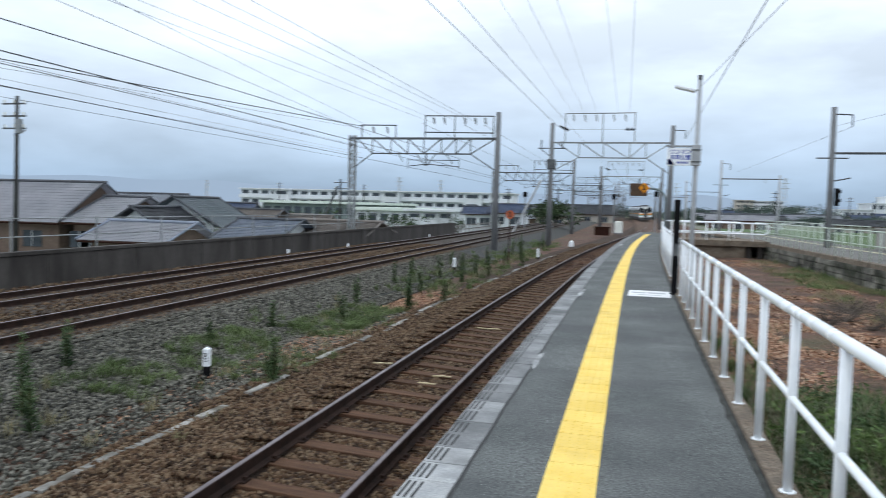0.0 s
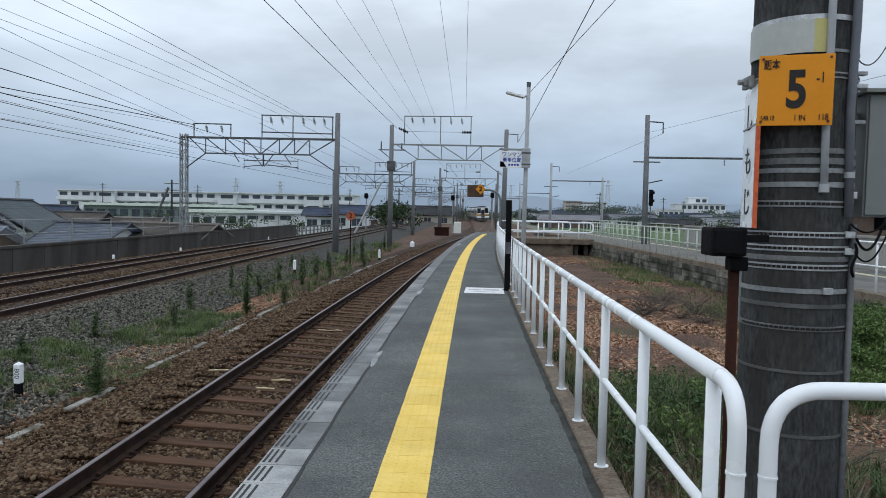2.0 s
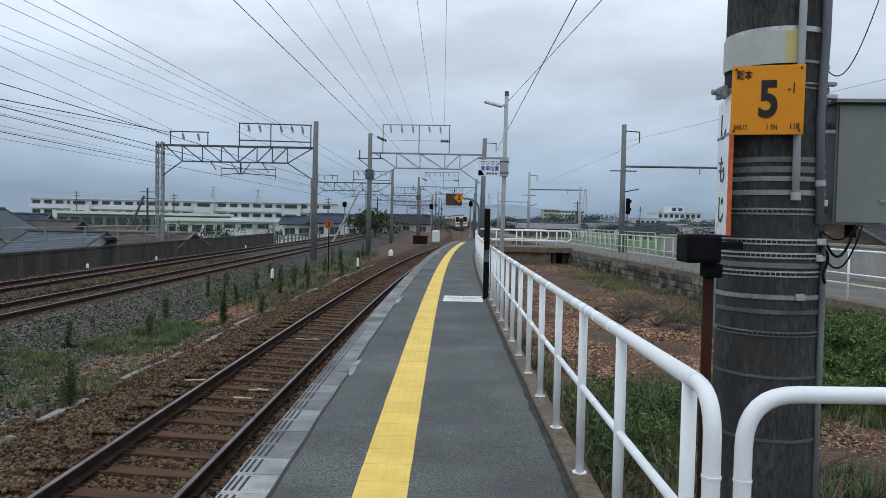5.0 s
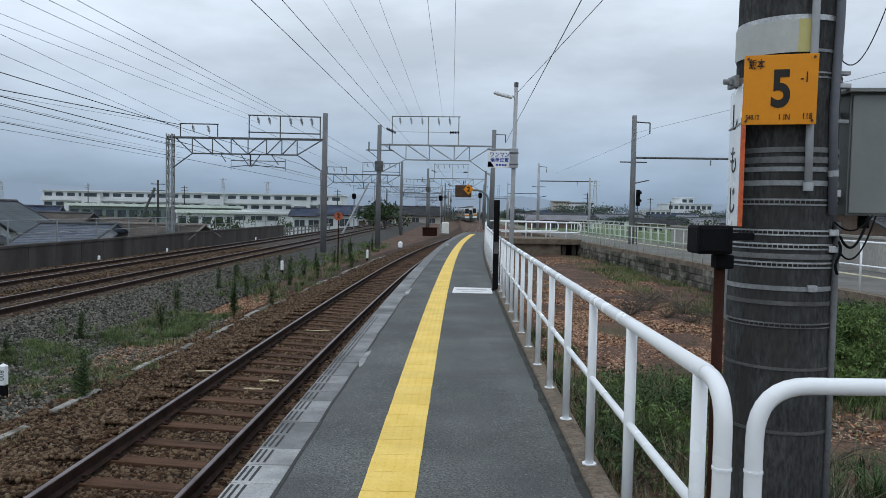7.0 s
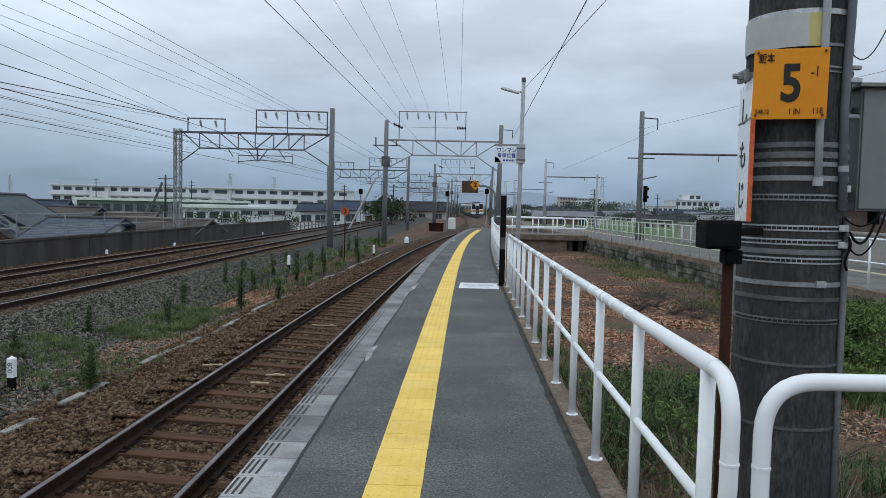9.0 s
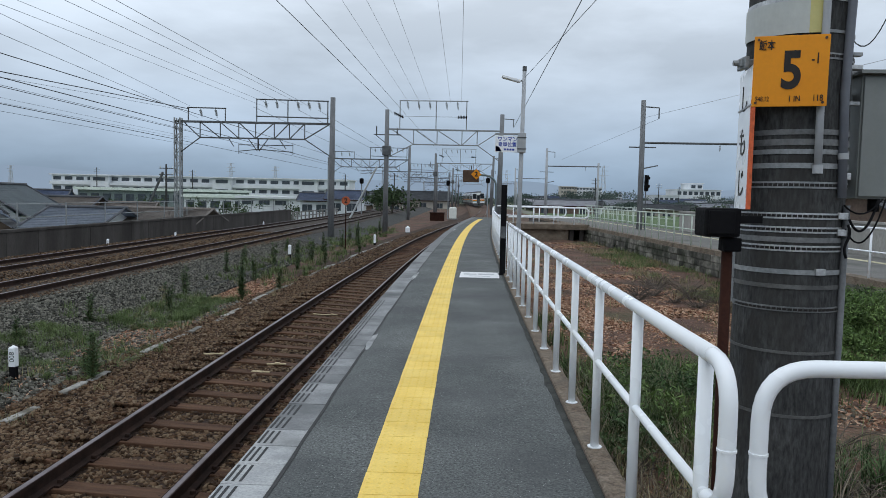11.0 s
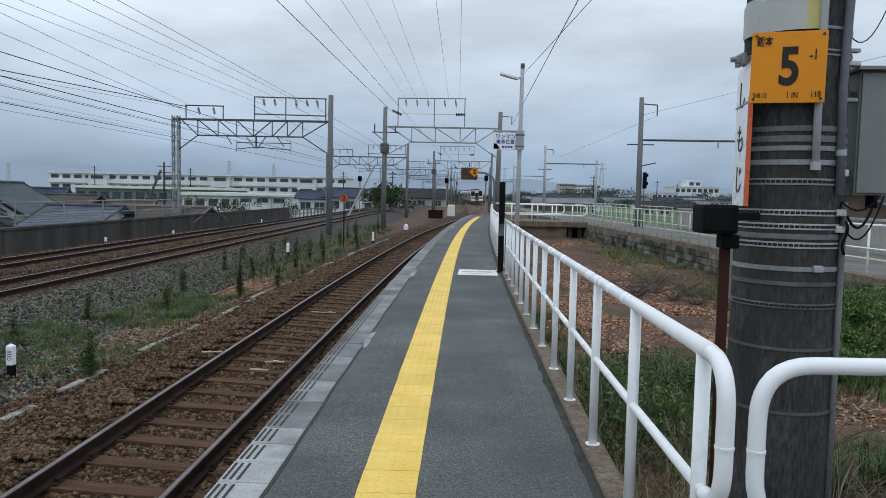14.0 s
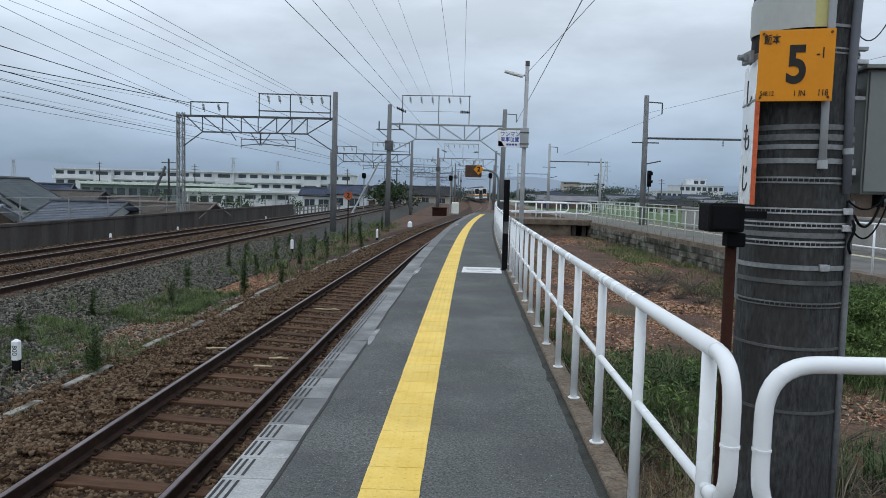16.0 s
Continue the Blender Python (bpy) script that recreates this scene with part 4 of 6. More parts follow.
    text("numeral", "5", 0.208, tp(0.004, -0.004), M["ink"], s, 0.78, bold=0.006)
    text("numeral", "-1", 0.062, tp(0.092, 0.046), M["ink"], s, 0.7)
    text("lettering", "飯本", 0.043, tp(-0.092, 0.103), M["ink"], s, 0.72, bold=0.0006)
    text("lettering", "S48.12", 0.028, tp(-0.1, -0.113), M["ink"], s, 0.7)
    text("lettering", "1 IN", 0.034, tp(0.02, -0.113), M["ink"], s, 0.75)
    text("lettering", "118", 0.036, tp(0.106, -0.111), M["ink"], s, 0.75)
    for x in (-0.125, 0.125):
        for z in (-0.128, 0.128):
            part("bolt", tubed([(x, -0.002, z), (x, -0.008, z)], 0.0055, 8), M["box_brown"], s)
    part("bracket", boxed(-0.06, 0.03, 0.003, 0.045, 0.06, 0.09), M["steel"], s)


number_plate()


def station_name_board():
    a, b = Vector((1.200, 3.13, 0)), Vector((1.250, 3.41, 0))
    yaw = math.degrees(math.atan2(b.y - a.y, b.x - a.x))
    w = (b - a).length
    m = Matrix.Translation((a.x, a.y, 0)) @ Matrix.Rotation(radians(yaw), 4, "Z")
    s = empty("station_name_board", m)
    tagged(s, "white vertical name board with an orange edge on the pole", "sign")
    part("board", boxed(0, w, 0, 0.012, 1.475, 2.075, bevel=0.003), M["white"], s)
    part("edge_strip", boxed(-0.004, 0.008, -0.003, 0.0145, 1.475, 1.93), M["red"], s, "orange painted edge")
    fr = Matrix.Translation((w * 0.55, 0.0135, 0)) @ Matrix.Rotation(math.pi, 4, "Z") @ Matrix.Rotation(radians(90), 4, "X")
    for ch, z in (("し", 1.945), ("も", 1.755), ("じ", 1.58)):
        text("lettering", ch, 0.135, Matrix.Translation((0, 0, z)) @ fr, M["ink"], s, 1.15, depth=0.001)
    part("strap", boxed(-0.006, w, -0.004, 0.016, 1.905, 1.912), M["steel"], s)
    part("rear_strip", boxed(w * 0.95, w * 1.0, -0.002, 0.016, 1.05, 1.475), M["pvc"], s)


station_name_board()


def cabinet():
    c = empty("equipment_cabinet", Matrix.Translation((1.829, 3.33, 1.53)) @ Matrix.Rotation(radians(-4), 4, "Z"))
    tagged(c, "grey-green metal equipment cabinet hung on the pole", "cabinet")
    part("body", boxed(-0.115, 0.115, -0.06, 0.16, 0, 0.535, bevel=0.006), M["boxgrey"], c)
    d = part("door", boxed(-0.108, 0.098, -0.072, -0.061, 0.01, 0.525, bevel=0.004), M["boxgrey"], c)
    part("latch", boxed(0.075, 0.098, -0.082, -0.072, 0.1, 0.112, bevel=0.003), M["steel"], d)
    bm = bmesh.new()
    v = [bm.verts.new(q) for q in ((-0.135, -0.1, 0.535), (0.135, -0.1, 0.535), (0.135, 0.18, 0.535), (-0.135, 0.18, 0.535), (-0.135, -0.1, 0.55), (0.135, -0.1, 0.55), (0.11, 0.18, 0.585), (-0.11, 0.18, 0.585))]
    for f in ((3, 2, 1, 0), (0, 1, 5, 4), (1, 2, 6, 5), (2, 3, 7, 6), (3, 0, 4, 7), (4, 5, 6, 7)):
        bm.faces.new([v[i] for i in f])
    part("hood", bm, M["boxgrey"], c, "sloping rain hood")
    part("cable_gland", tubed([(-0.01, 0, 0.0), (-0.01, 0, -0.055)], 0.024, 12), M["black"], c, "black cable gland", smooth=True)
    part("mounting_arm", boxed(-0.22, -0.115, 0.02, 0.06, 0.42, 0.46), M["steel"], c)
    part("mounting_arm", boxed(-0.22, -0.115, 0.02, 0.06, 0.06, 0.10), M["steel"], c)


cabinet()


def black_box_post():
    c = empty("card_reader_post", Matrix.Translation((1.045, 2.93, -0.95)))
    tagged(c, "black weatherproof box on a thin dark brown post", "post box")
    part("post", tubed([(0.008, 0, 0), (0.0, 0, 2.33)], 0.021, 12), M["brown"], c, "dark brown steel post", smooth=True)
    part("housing", boxed(-0.112, 0.025, -0.07, 0.07, 2.318, 2.43, bevel=0.012), M["black"], c)
    part("faceplate", boxed(-0.10, 0.0, -0.078, -0.069, 2.33, 2.42, bevel=0.004), M["black"], c)
    part("bracket", boxed(0.025, 0.17, 0.09, 0.12, 2.37, 2.4, bevel=0.004), M["black"], c)
    part("neck", boxed(-0.025, 0.045, -0.035, 0.035, 2.26, 2.315, bevel=0.008), M["black"], c)


black_box_post()


# ---------- on the platform ----------
def black_post():
    m = at_pose(14.42, 0.72, 0)
    c = empty("marker_post", m)
    tagged(c, "slim black square post standing by the platform handrail", "post")
    part("shaft", boxed(-0.055, 0.055, -0.05, 0.05, 0.02, 1.76, bevel=0.006), M["black"], c)
    part("base_plate", boxed(-0.085, 0.085, -0.08, 0.08, 0.0, 0.022, bevel=0.004), M["black"], c)
    part("plate", boxed(-0.045, 0.045, -0.054, -0.05, 0.72, 0.95), M["steel_dark"], c)


black_post()


def boarding_mark():
    c = empty("boarding_mark", Matrix.Translation((0.35, 14.2, 0.006)) @ Matrix.Rotation(radians(-2), 4, "Z"))
    tagged(c, "white boarding position plate with worn grey print on the asphalt", "floor sign")
    part("plate", boxed(-0.375, 0.375, -0.5, 0.5, 0.002, 0.01, bevel=0.002), M["white_flat"], c)
    for x0, x1, y0, y1 in ((-0.31, -0.06, -0.02, 0.16), (-0.03, 0.28, 0.0, 0.2), (-0.2, 0.2, -0.3, -0.22)):
        part("print_bar", boxed(x0, x1, y0, y1, 0.0105, 0.0115), M["pvc"], c, "worn grey print")


boarding_mark()


def platform_lamp():
    c = empty("platform_lamp", Matrix.Translation((1.5, 20.0, 0)))
    tagged(c, "grey steel lamp post with a small slanted lamp head", "lamp post")
    part("pole", tubed([(0, 0, -1.0), (0.02, 0, 2.0), (0.05, 0, 4.9)], 0.066, 14, r1=0.052), M["pvc"], c, smooth=True)
    part("cap", tubed([(0.05, 0, 4.88), (0.05, 0, 5.0)], 0.058, 12), M["steel_dark"], c)
    h = part("lamp_head", boxed(-0.26, 0.26, -0.09, 0.09, -0.025, 0.045, bevel=0.02, m=Matrix.Translation((-0.3, 0, 4.66)) @ Matrix.Rotation(radians(14), 4, "Y")), M["white"], c)
    part("lamp_arm", tubed([(0.04, 0, 4.62), (-0.15, 0, 4.64)], 0.025, 8), M["steel"], c)
    part("diffuser", boxed(-0.22, 0.22, -0.07, 0.07, -0.035, -0.02, m=Matrix.Translation((-0.3, 0, 4.66)) @ Matrix.Rotation(radians(14), 4, "Y")), M["cream"], h)
    part("switch_box", boxed(-0.09, 0.13, -0.13, -0.02, 2.72, 3.24, bevel=0.012), M["pvc"], c)
    part("strap", boxed(-0.1, 0.14, -0.14, 0.08, 2.8, 2.83), M["steel_dark"], c)
    part("strap", boxed(-0.1, 0.14, -0.14, 0.08, 3.1, 3.13), M["steel_dark"], c)


platform_lamp()


def one_man_sign():
    c = empty("platform_sign", Matrix.Translation((1.11, 19.93, 2.94)))
    tagged(c, "white boarding sign with blue print hung from an arm", "sign")
    part("panel", boxed(-0.29, 0.29, -0.012, 0.012, -0.22, 0.22, bevel=0.004), M["white"], c)
    part("arm", boxed(-0.3, 0.36, -0.02, 0.02, 0.24, 0.29, bevel=0.005), M["steel"], c)
    for x in (-0.2, 0.2):
        part("hanger", boxed(x - 0.01, x + 0.01, -0.006, 0.006, 0.21, 0.25), M["steel"], c)
    text("lettering", "ワンマン", 0.145, facing(0.03, -0.014, 0.12), M["blue"], c, 0.92, bold=0.002)
    text("lettering", "乗車位置", 0.13, facing(0.03, -0.014, -0.02), M["blue"], c, 0.95, bold=0.002)
    for i in range(4):
        part("print_bar", boxed(-0.06 + i * 0.075, -0.005 + i * 0.075, -0.015, -0.012, -0.17, -0.12), M["blue"], c, "small unreadable print")
    bm = bmesh.new()
    v = [bm.verts.new(q) for q in ((-0.28, -0.0145, -0.2), (-0.11, -0.0145, -0.2), (-0.19, -0.0145, -0.08), (-0.28, -0.0145, -0.05))]
    bm.faces.new(v)
    bmesh.ops.solidify(bm, geom=bm.faces[:], thickness=0.002)
    part("corner_mark", bm, M["blue"], c, "blue corner mark")


one_man_sign()


def paint_scrap(name, pts, z, material, label, category):
    bm = bmesh.new()
    bm.faces.new([bm.verts.new((x, y, z)) for x, y in pts])
    r = bmesh.ops.extrude_face_region(bm, geom=bm.faces[:])
    for v in r["geom"]:
        if isinstance(v, bmesh.types.BMVert):
            v.co.z += 0.005
    bmesh.ops.recalc_face_normals(bm, faces=bm.faces)
    return tagged(ob_of(name, bm, material), label, category)


for s_, w_, l_ in ((7.5, 0.034, 0.85), (13.9, 0.045, 1.5), (34.0, 0.06, 1.8)):
    pts_ = []
    for i in range(14):
        a = 2 * math.pi * i / 14
        k = random.uniform(0.45, 1.25)
        q = at(s_ + math.sin(a) * l_ * 0.5 * k, -0.93 + math.cos(a) * w_ * k)
        pts_.append((q.x, q.y))
    paint_scrap("paint_patch", pts_, 0.001, M["coping"], "flaking pale repair patch on the platform edge", "patch")


# white-tipped markers and trackside things
def marker(x, y, z, h, w, label, digits=False, black=0.3):
    c = empty("distance_post", Matrix.Translation((x, y, z)))
    tagged(c, label, "marker post", group="trackside marker posts")
    bm = bmesh.new()
    box(bm, -w / 2, w / 2, -w / 2, w / 2, h * black, h - w * 0.4, bevel=0.008)
    v = [bm.verts.new(q) for q in ((-w / 2, -w / 2, h - w * 0.4), (w / 2, -w / 2, h - w * 0.4), (w / 2, w / 2, h - w * 0.4), (-w / 2, w / 2, h - w * 0.4), (0, 0, h))]
    for a, b in ((0, 1), (1, 2), (2, 3), (3, 0)):
        bm.faces.new((v[a], v[b], v[4]))
    part("post", bm, M["white"], c)
    part("foot", boxed(-w / 2 + 0.006, w / 2 - 0.006, -w / 2 + 0.006, w / 2 - 0.006, -0.1, h * black), M["black"], c, "black painted foot")
    if digits:
        text("digit", "800", 0.1, facing(0, -w / 2 - 0.002, h * 0.66) @ Matrix.Rotation(radians(-90), 4, "Z"), M["steel_dark"], c, 1.0)
    return c


marker(-6.33, 10.2, -1.21, 0.48, 0.095, "short white distance post with vertical digits and black foot", True, 0.36)
marker(-7.04, 30.0, -1.2, 0.62, 0.11, "short white marker post among the weeds", black=0.35)
marker(-4.75, 40.0, -1.2, 0.6, 0.12, "short white marker post beside the cable trough", black=0.2)
marker(-4.05, 54.5, -1.2, 0.5, 0.32, "squat white concrete block beside the track", black=0.05)
marker(-14.9, 38.0, -1.05, 0.42, 0.085, "small white post by the trackside wall", black=0.1)
marker(-15.3, 31.5, -1.05, 0.42, 0.085, "small white post by the trackside wall", black=0.1)
marker(-14.9, 55.0, -1.05, 0.42, 0.085, "small white post by the trackside wall", black=0.1)


def disc_sign(x, y, zc, r, ground):
    c = empty("speed_sign", Matrix.Translation((x, y, 0)))
    tagged(c, "orange round sign with a black 2 on a thin post", "sign")
    part("post", tubed([(0, 0.03, ground), (0, 0.03, zc + r)], 0.03, 8), M["brown"], c)
    part("disc", tubed([(0, 0, zc), (0, 0.02, zc)], r, 24), M["sign_red"], c)
    text("numeral", "2", r * 1.5, facing(0, -0.004, zc), M["ink"], c, bold=0.01)


disc_sign(-5.78, 36.4, 1.2, 0.215, -1.3)


def rail_signal(x, y, z, ground, k_=1.0):
    c = empty("railway_signal", Matrix.Translation((x, y, 0)))
    tagged(c, "black round-headed railway signal on a grey mast", "signal", group="railway signals")
    part("mast", tubed([(0, 0.1, ground), (0, 0.1, z)], 0.07, 8), M["steel"], c)
    part("head", boxed(-0.4 * k_, 0.4 * k_, -0.08, 0.1, z - 0.55 * k_, z + 0.55 * k_, bevel=0.3 * k_), M["black"], c)
    for k in (-0.28 * k_, 0.0, 0.28 * k_):
        part("hood", tubed([(0, -0.08, z + k), (0, -0.3, z + k)], 0.1, 10), M["black"], c)


rail_signal(-12.4, 90.0, 3.2, -1.2, 0.62)
rail_signal(-1.9, 92.0, 3.2, -1.2, 0.62)
rail_signal(3.0, 92.0, 3.6, -1.2, 0.62)


def post_signal(x, y, z, ground):
    c = empty("railway_signal", Matrix.Translation((x, y, 0)))
    tagged(c, "narrow black signal box on the side of a mast", "signal", group="railway signals")
    part("mast", tubed([(0, 0.1, ground), (0, 0.1, z)], 0.03, 8), M["steel_dark"], c)
    part("head", boxed(-0.11, 0.11, -0.06, 0.1, z - 0.5, z + 0.4, bevel=0.03), M["black"], c)
    for k in (-0.3, 0.15):
        part("hood", boxed(-0.1, 0.14, -0.24, -0.06, z + k, z + k + 0.16, bevel=0.02), M["black"], c)


post_signal(10.2, 41.75, 2.55, -0.9)


def mirror_board():
    c = empty("driver_mirror", Matrix.Translation((0.58, 58.0, 3.16)))
    tagged(c, "dark board with an orange diamond panel on a curved arm", "sign")
    part("housing", boxed(-0.66, 0.62, -0.1, 0.25, -0.48, 0.46, bevel=0.05), M["box_brown"], c)
    part("panel", boxed(-0.29, 0.29, -0.14, -0.11, -0.29, 0.29, m=Matrix.Translation((0.38, 0, 0.13)) @ Matrix.Rotation(radians(45), 4, "Y")), M["orange"], c, "orange diamond panel")
    text("numeral", "2", 0.5, facing(0.38, -0.145, 0.13), M["ink"], c, 1.0, bold=0.02)
    part("arm", tubed(rounded([(0.6, 0.1, 0.1), (1.4, 0.1, 0.08), (1.95, 0.1, -0.35), (1.98, 0.1, -4.2)], 0.45, 6), 0.085, 10), M["arm_grey"], c, "grey-green curved arm")
    part("stay", tubed([(0.0, 0.1, 0.5), (0.0, 0.1, 0.8)], 0.05, 8), M["steel_dark"], c)


mirror_board()

# rusted bin and white drum far along the track
_c = empty("equipment_box", Matrix.Translation((-2.7, 78, -1.05)))
tagged(_c, "rust-brown trackside equipment box", "equipment box")
part("body", boxed(-0.75, 0.75, -0.5, 0.5, 0, 0.8, bevel=0.04), M["brown"], _c)
part("lid", boxed(-0.82, 0.82, -0.55, 0.55, 0.8, 0.9, bevel=0.03), M["brown"], _c)
_c = empty("equipment_box", Matrix.Translation((-1.15, 84, -1.0)))
tagged(_c, "pale rounded trackside equipment housing", "equipment box")
part("body", boxed(-0.42, 0.42, -0.4, 0.4, 0, 1.35, bevel=0.16), M["cream"], _c)
part("plinth", boxed(-0.5, 0.5, -0.5, 0.5, -0.05, 0.08), M["conc"], _c)

# pale chips of wood across the sleepers
for x_, y_, l_, a_ in ((-3.03, 10.25, 0.55, -8), (-2.72, 10.75, 0.26, 5), (-3.78, 11.1, 0.26, 4), (-2.86, 15.4, 0.5, -5)):
    o_ = empty("wood_scrap", Matrix.Translation((x_, y_, -1.036 if x_ > -3.4 else -0.985)) @ Matrix.Rotation(radians(a_), 4, "Z"))
    u_ = -l_ / 2
    while u_ < l_ / 2:
        w_, b_ = random.uniform(0.05, 0.12), random.uniform(-0.03, 0.03) + 0.03 * math.sin(u_ * 9)
        part("splinter", boxed(u_, u_ + w_, b_ - random.uniform(0.015, 0.04), b_ + random.uniform(0.015, 0.04), 0, random.uniform(0.008, 0.022), bevel=0.004), M["chip"], o_)
        u_ += w_ * random.uniform(0.7, 1.0)
    tagged(o_, "pale yellow splintered scrap on the sleepers", "scrap", group="scraps on the track")

# ---------- second platform, deck ----------
def r_edge(y):
    return 9.2 + (7.4 - 9.2) * (y - 10) / 35.0


def right(s, o, z=0.0):
    return Vector((r_edge(s) + o, s, z))


P2 = empty("platform")
tagged(P2, "second disused platform with a rough stone block face", "platform", kind="structure")
part("platform_surface", swept([(0.1, -0.3), (4.6, -0.3), (4.6, -0.1), (0.1, -0.1)], 4, 70, 6, where=right), M["conc_path"], P2)
part("platform_core", swept([(0.12, -1.4), (4.5, -1.4), (4.5, -0.31), (0.12, -0.31)], 4, 70, 6, where=right), M["conc"], P2)
part("edge_kerb", swept([(-0.08, -0.26), (0.3, -0.26), (0.3, -0.085), (-0.06, -0.085)], 4, 70, 3, where=right), M["kerb"], P2, "weathered kerb with moss")
part("yellow_line", swept([(3.0, -0.098), (3.3, -0.098), (3.3, -0.09), (3.0, -0.09)], 4, 70, 6, where=right), M["line_faded"], P2, "faded yellow guide line")
# parapet on its far side
W2 = empty("wall_platform_back")
tagged(W2, "pale stained concrete parapet behind the second platform", "wall", kind="structure")
part("parapet", swept([(4.62, -1.6), (4.78, -1.6), (4.78, 0.92), (4.62, 0.92)], 4, 42.0, 2, where=right), M["conc_pale"], W2)
part("parapet_cap", swept([(4.56, 0.92), (4.84, 0.92), (4.84, 1.0), (4.56, 1.0)], 4, 42.0, 2, where=right), M["conc_pale"], W2)


def pipe_fence(y0, y1, step, o, material, label, top=1.02, mids=(0.5,), z0=-0.09, r=0.026):
    h = empty("pipe_fence")
    tagged(h, label, "fence", group="second platform fences")
    part("top_rail", tubed([right(y0, o, top), right(y1, o, top)], r, 10), material, h, smooth=True)
    for mz in mids:
        part("mid_rail", tubed([right(y0, o, mz), right(y1, o, mz)], r * 0.8, 8), material, h, smooth=True)
    y = y0
    pm = None
    while y <= y1 + 0.01:
        if pm is None:
            p = part("post", tubed([(0, 0, 0), (0, 0, top - z0)], r * 0.95, 10), material, h, smooth=True)
            pm = p.data
        else:
            p = new("post", pm)
            p.parent = h
        p.matrix_basis = Matrix.Translation(right(y, o, z0))
        y += step
    return h


pipe_fence(6.0, 24.0, 1.75, 0.12, M["white"], "thin white pipe railing on the second platform edge")
pipe_fence(24.6, 48.0, 0.95, 0.12, M["pale_green"], "pale green pipe railing on the second platform edge")
pipe_fence(42.6, 66.0, 1.4, 4.5, M["pale_green"], "pale green railing behind the second platform")

DK = empty("crossing_deck")
tagged(DK, "concrete deck joining the two platforms", "platform", kind="structure")
part("deck_slab", boxed(2.5, 7.5, 44.0, 48.0, -0.3, 0.02, bevel=0.02), M["kerb"], DK)
part("deck_wall", boxed(2.6, 6.3, 44.2, 44.45, -1.2, -0.3), M["kerb"], DK)
for x_ in (6.5, 7.1):
    part("pier", boxed(x_ - 0.12, x_ + 0.12, 44.3, 44.6, -1.2, -0.3), M["conc_dark"], DK)
part("deck_back_wall", boxed(2.6, 7.5, 47.6, 47.8, -1.2, -0.3), M["conc_dark"], DK)


def deck_rail(y, x0, x1):
    h = empty("handrail")
    tagged(h, "white pipe handrail with rounded ends on the crossing deck", "handrail", group="white handrails")
    pts = rounded([(x0, y, 1.0), (x1, y, 1.0), (x1, y, 0.4), (x0, y, 0.4)], 0.28, 6)
    part("rail_loop", tubed(pts, 0.045, 10), M["white"], h, smooth=True)
    x = x0 + 0.3
    while x < x1 - 0.3:
        part("post", tubed([(x, y, 0.02), (x, y, 0.98)], 0.04, 10), M["white"], h, smooth=True)
        x += 1.2
    return h


deck_rail(44.15, 2.7, 7.45)
deck_rail(47.7, 2.2, 6.6)

# stone blocks of the second platform's face
_bm = [boxed(-0.09, 0.1, 0.008, w - 0.008, 0.008, 0.232, bevel=0.014) for w in (0.45, 0.6, 0.75)]
_blk = []
for b in _bm:
    for v in b.verts:
        v.co.x += random.uniform(-0.012, 0.012)
    me_ = bpy.data.meshes.new("stone_block")
    b.to_mesh(me_)
    b.free()
    me_.materials.append(M["stone"])
    _blk.append(me_)
for row in range(4):
    y = 13.0 + random.uniform(0, 0.5)
    while y < 50.0:
        k = random.randrange(3)
        o_ = new("stone_block", _blk[k])
        o_.parent = P2
        o_.matrix_basis = Matrix.Translation(right(y, random.uniform(-0.02, 0.015), -1.2 + row * 0.24)) @ Matrix.Rotation(math.atan2(1.8, 35.0), 4, "Z")
        y += (0.45, 0.6, 0.75)[k]

# ---------- cable trough and ditch edge ----------
TR = empty("cable_trough")
tagged(TR, "broken line of pale concrete cable trough lids", "cable trough", kind="structure")
_lid = None
for i in range(64):
    s_ = 4.0 + i * 0.62
    if random.random() < 0.16:
        continue
    if _lid is None:
        o_ = part("trough_lid", boxed(-0.055, 0.055, -0.29, 0.29, -0.06, 0.012, bevel=0.014), M["trough"], TR)
        _lid = o_.data
    else:
        o_ = new("trough_lid", _lid)
        o_.parent = TR
    o_.matrix_basis = at_pose(s_, -5.2 + 0.06 * math.sin(s_ * 0.9) + random.uniform(-0.035, 0.035), -1.145 - random.uniform(0, 0.025)) @ Matrix.Rotation(random.uniform(-0.06, 0.06), 4, "Z")
part("ditch_edge", swept([(-7.1, -1.4), (-7.0, -1.4), (-7.01, -1.125), (-7.09, -1.125)], 13, 46, 2, where=lambda s, o, z: Vector((o + 0.12 * math.sin(s * 0.3), s, z))), M["dirt"], TR, "dark sunken board edge")


# ---------- houses and buildings ----------
def roof_mesh(w, d, h, over, hip, thick=0.16):
    """A gable or hip roof over w x d, its eaves at z 0."""
    bm = bmesh.new()
    a, b = w / 2 + over, d / 2 + over
    r = w / 2 + over - (b if hip else 0.0)
    r = max(r, 0.3)
    rows = 14
    for sgn in (-1, 1):
        strip = []
        for i in range(rows + 1):
            t = i / rows
            x = a + (r - a) * t
            y, z = sgn * b * (1 - t), h * t
            strip.append([bm.verts.new((-x, y, z)), bm.verts.new((x, y, z))])
            if i and i < rows:
                strip.append([bm.verts.new((-x, y, z + 0.012)), bm.verts.new((x, y, z + 0.012))])
        for p_, q_ in zip(strip, strip[1:]):
            bm.faces.new((p_[0], p_[1], q_[1], q_[0]) if sgn < 0 else (p_[1], p_[0], q_[0], q_[1]))
    if hip:
        for sx in (-1, 1):
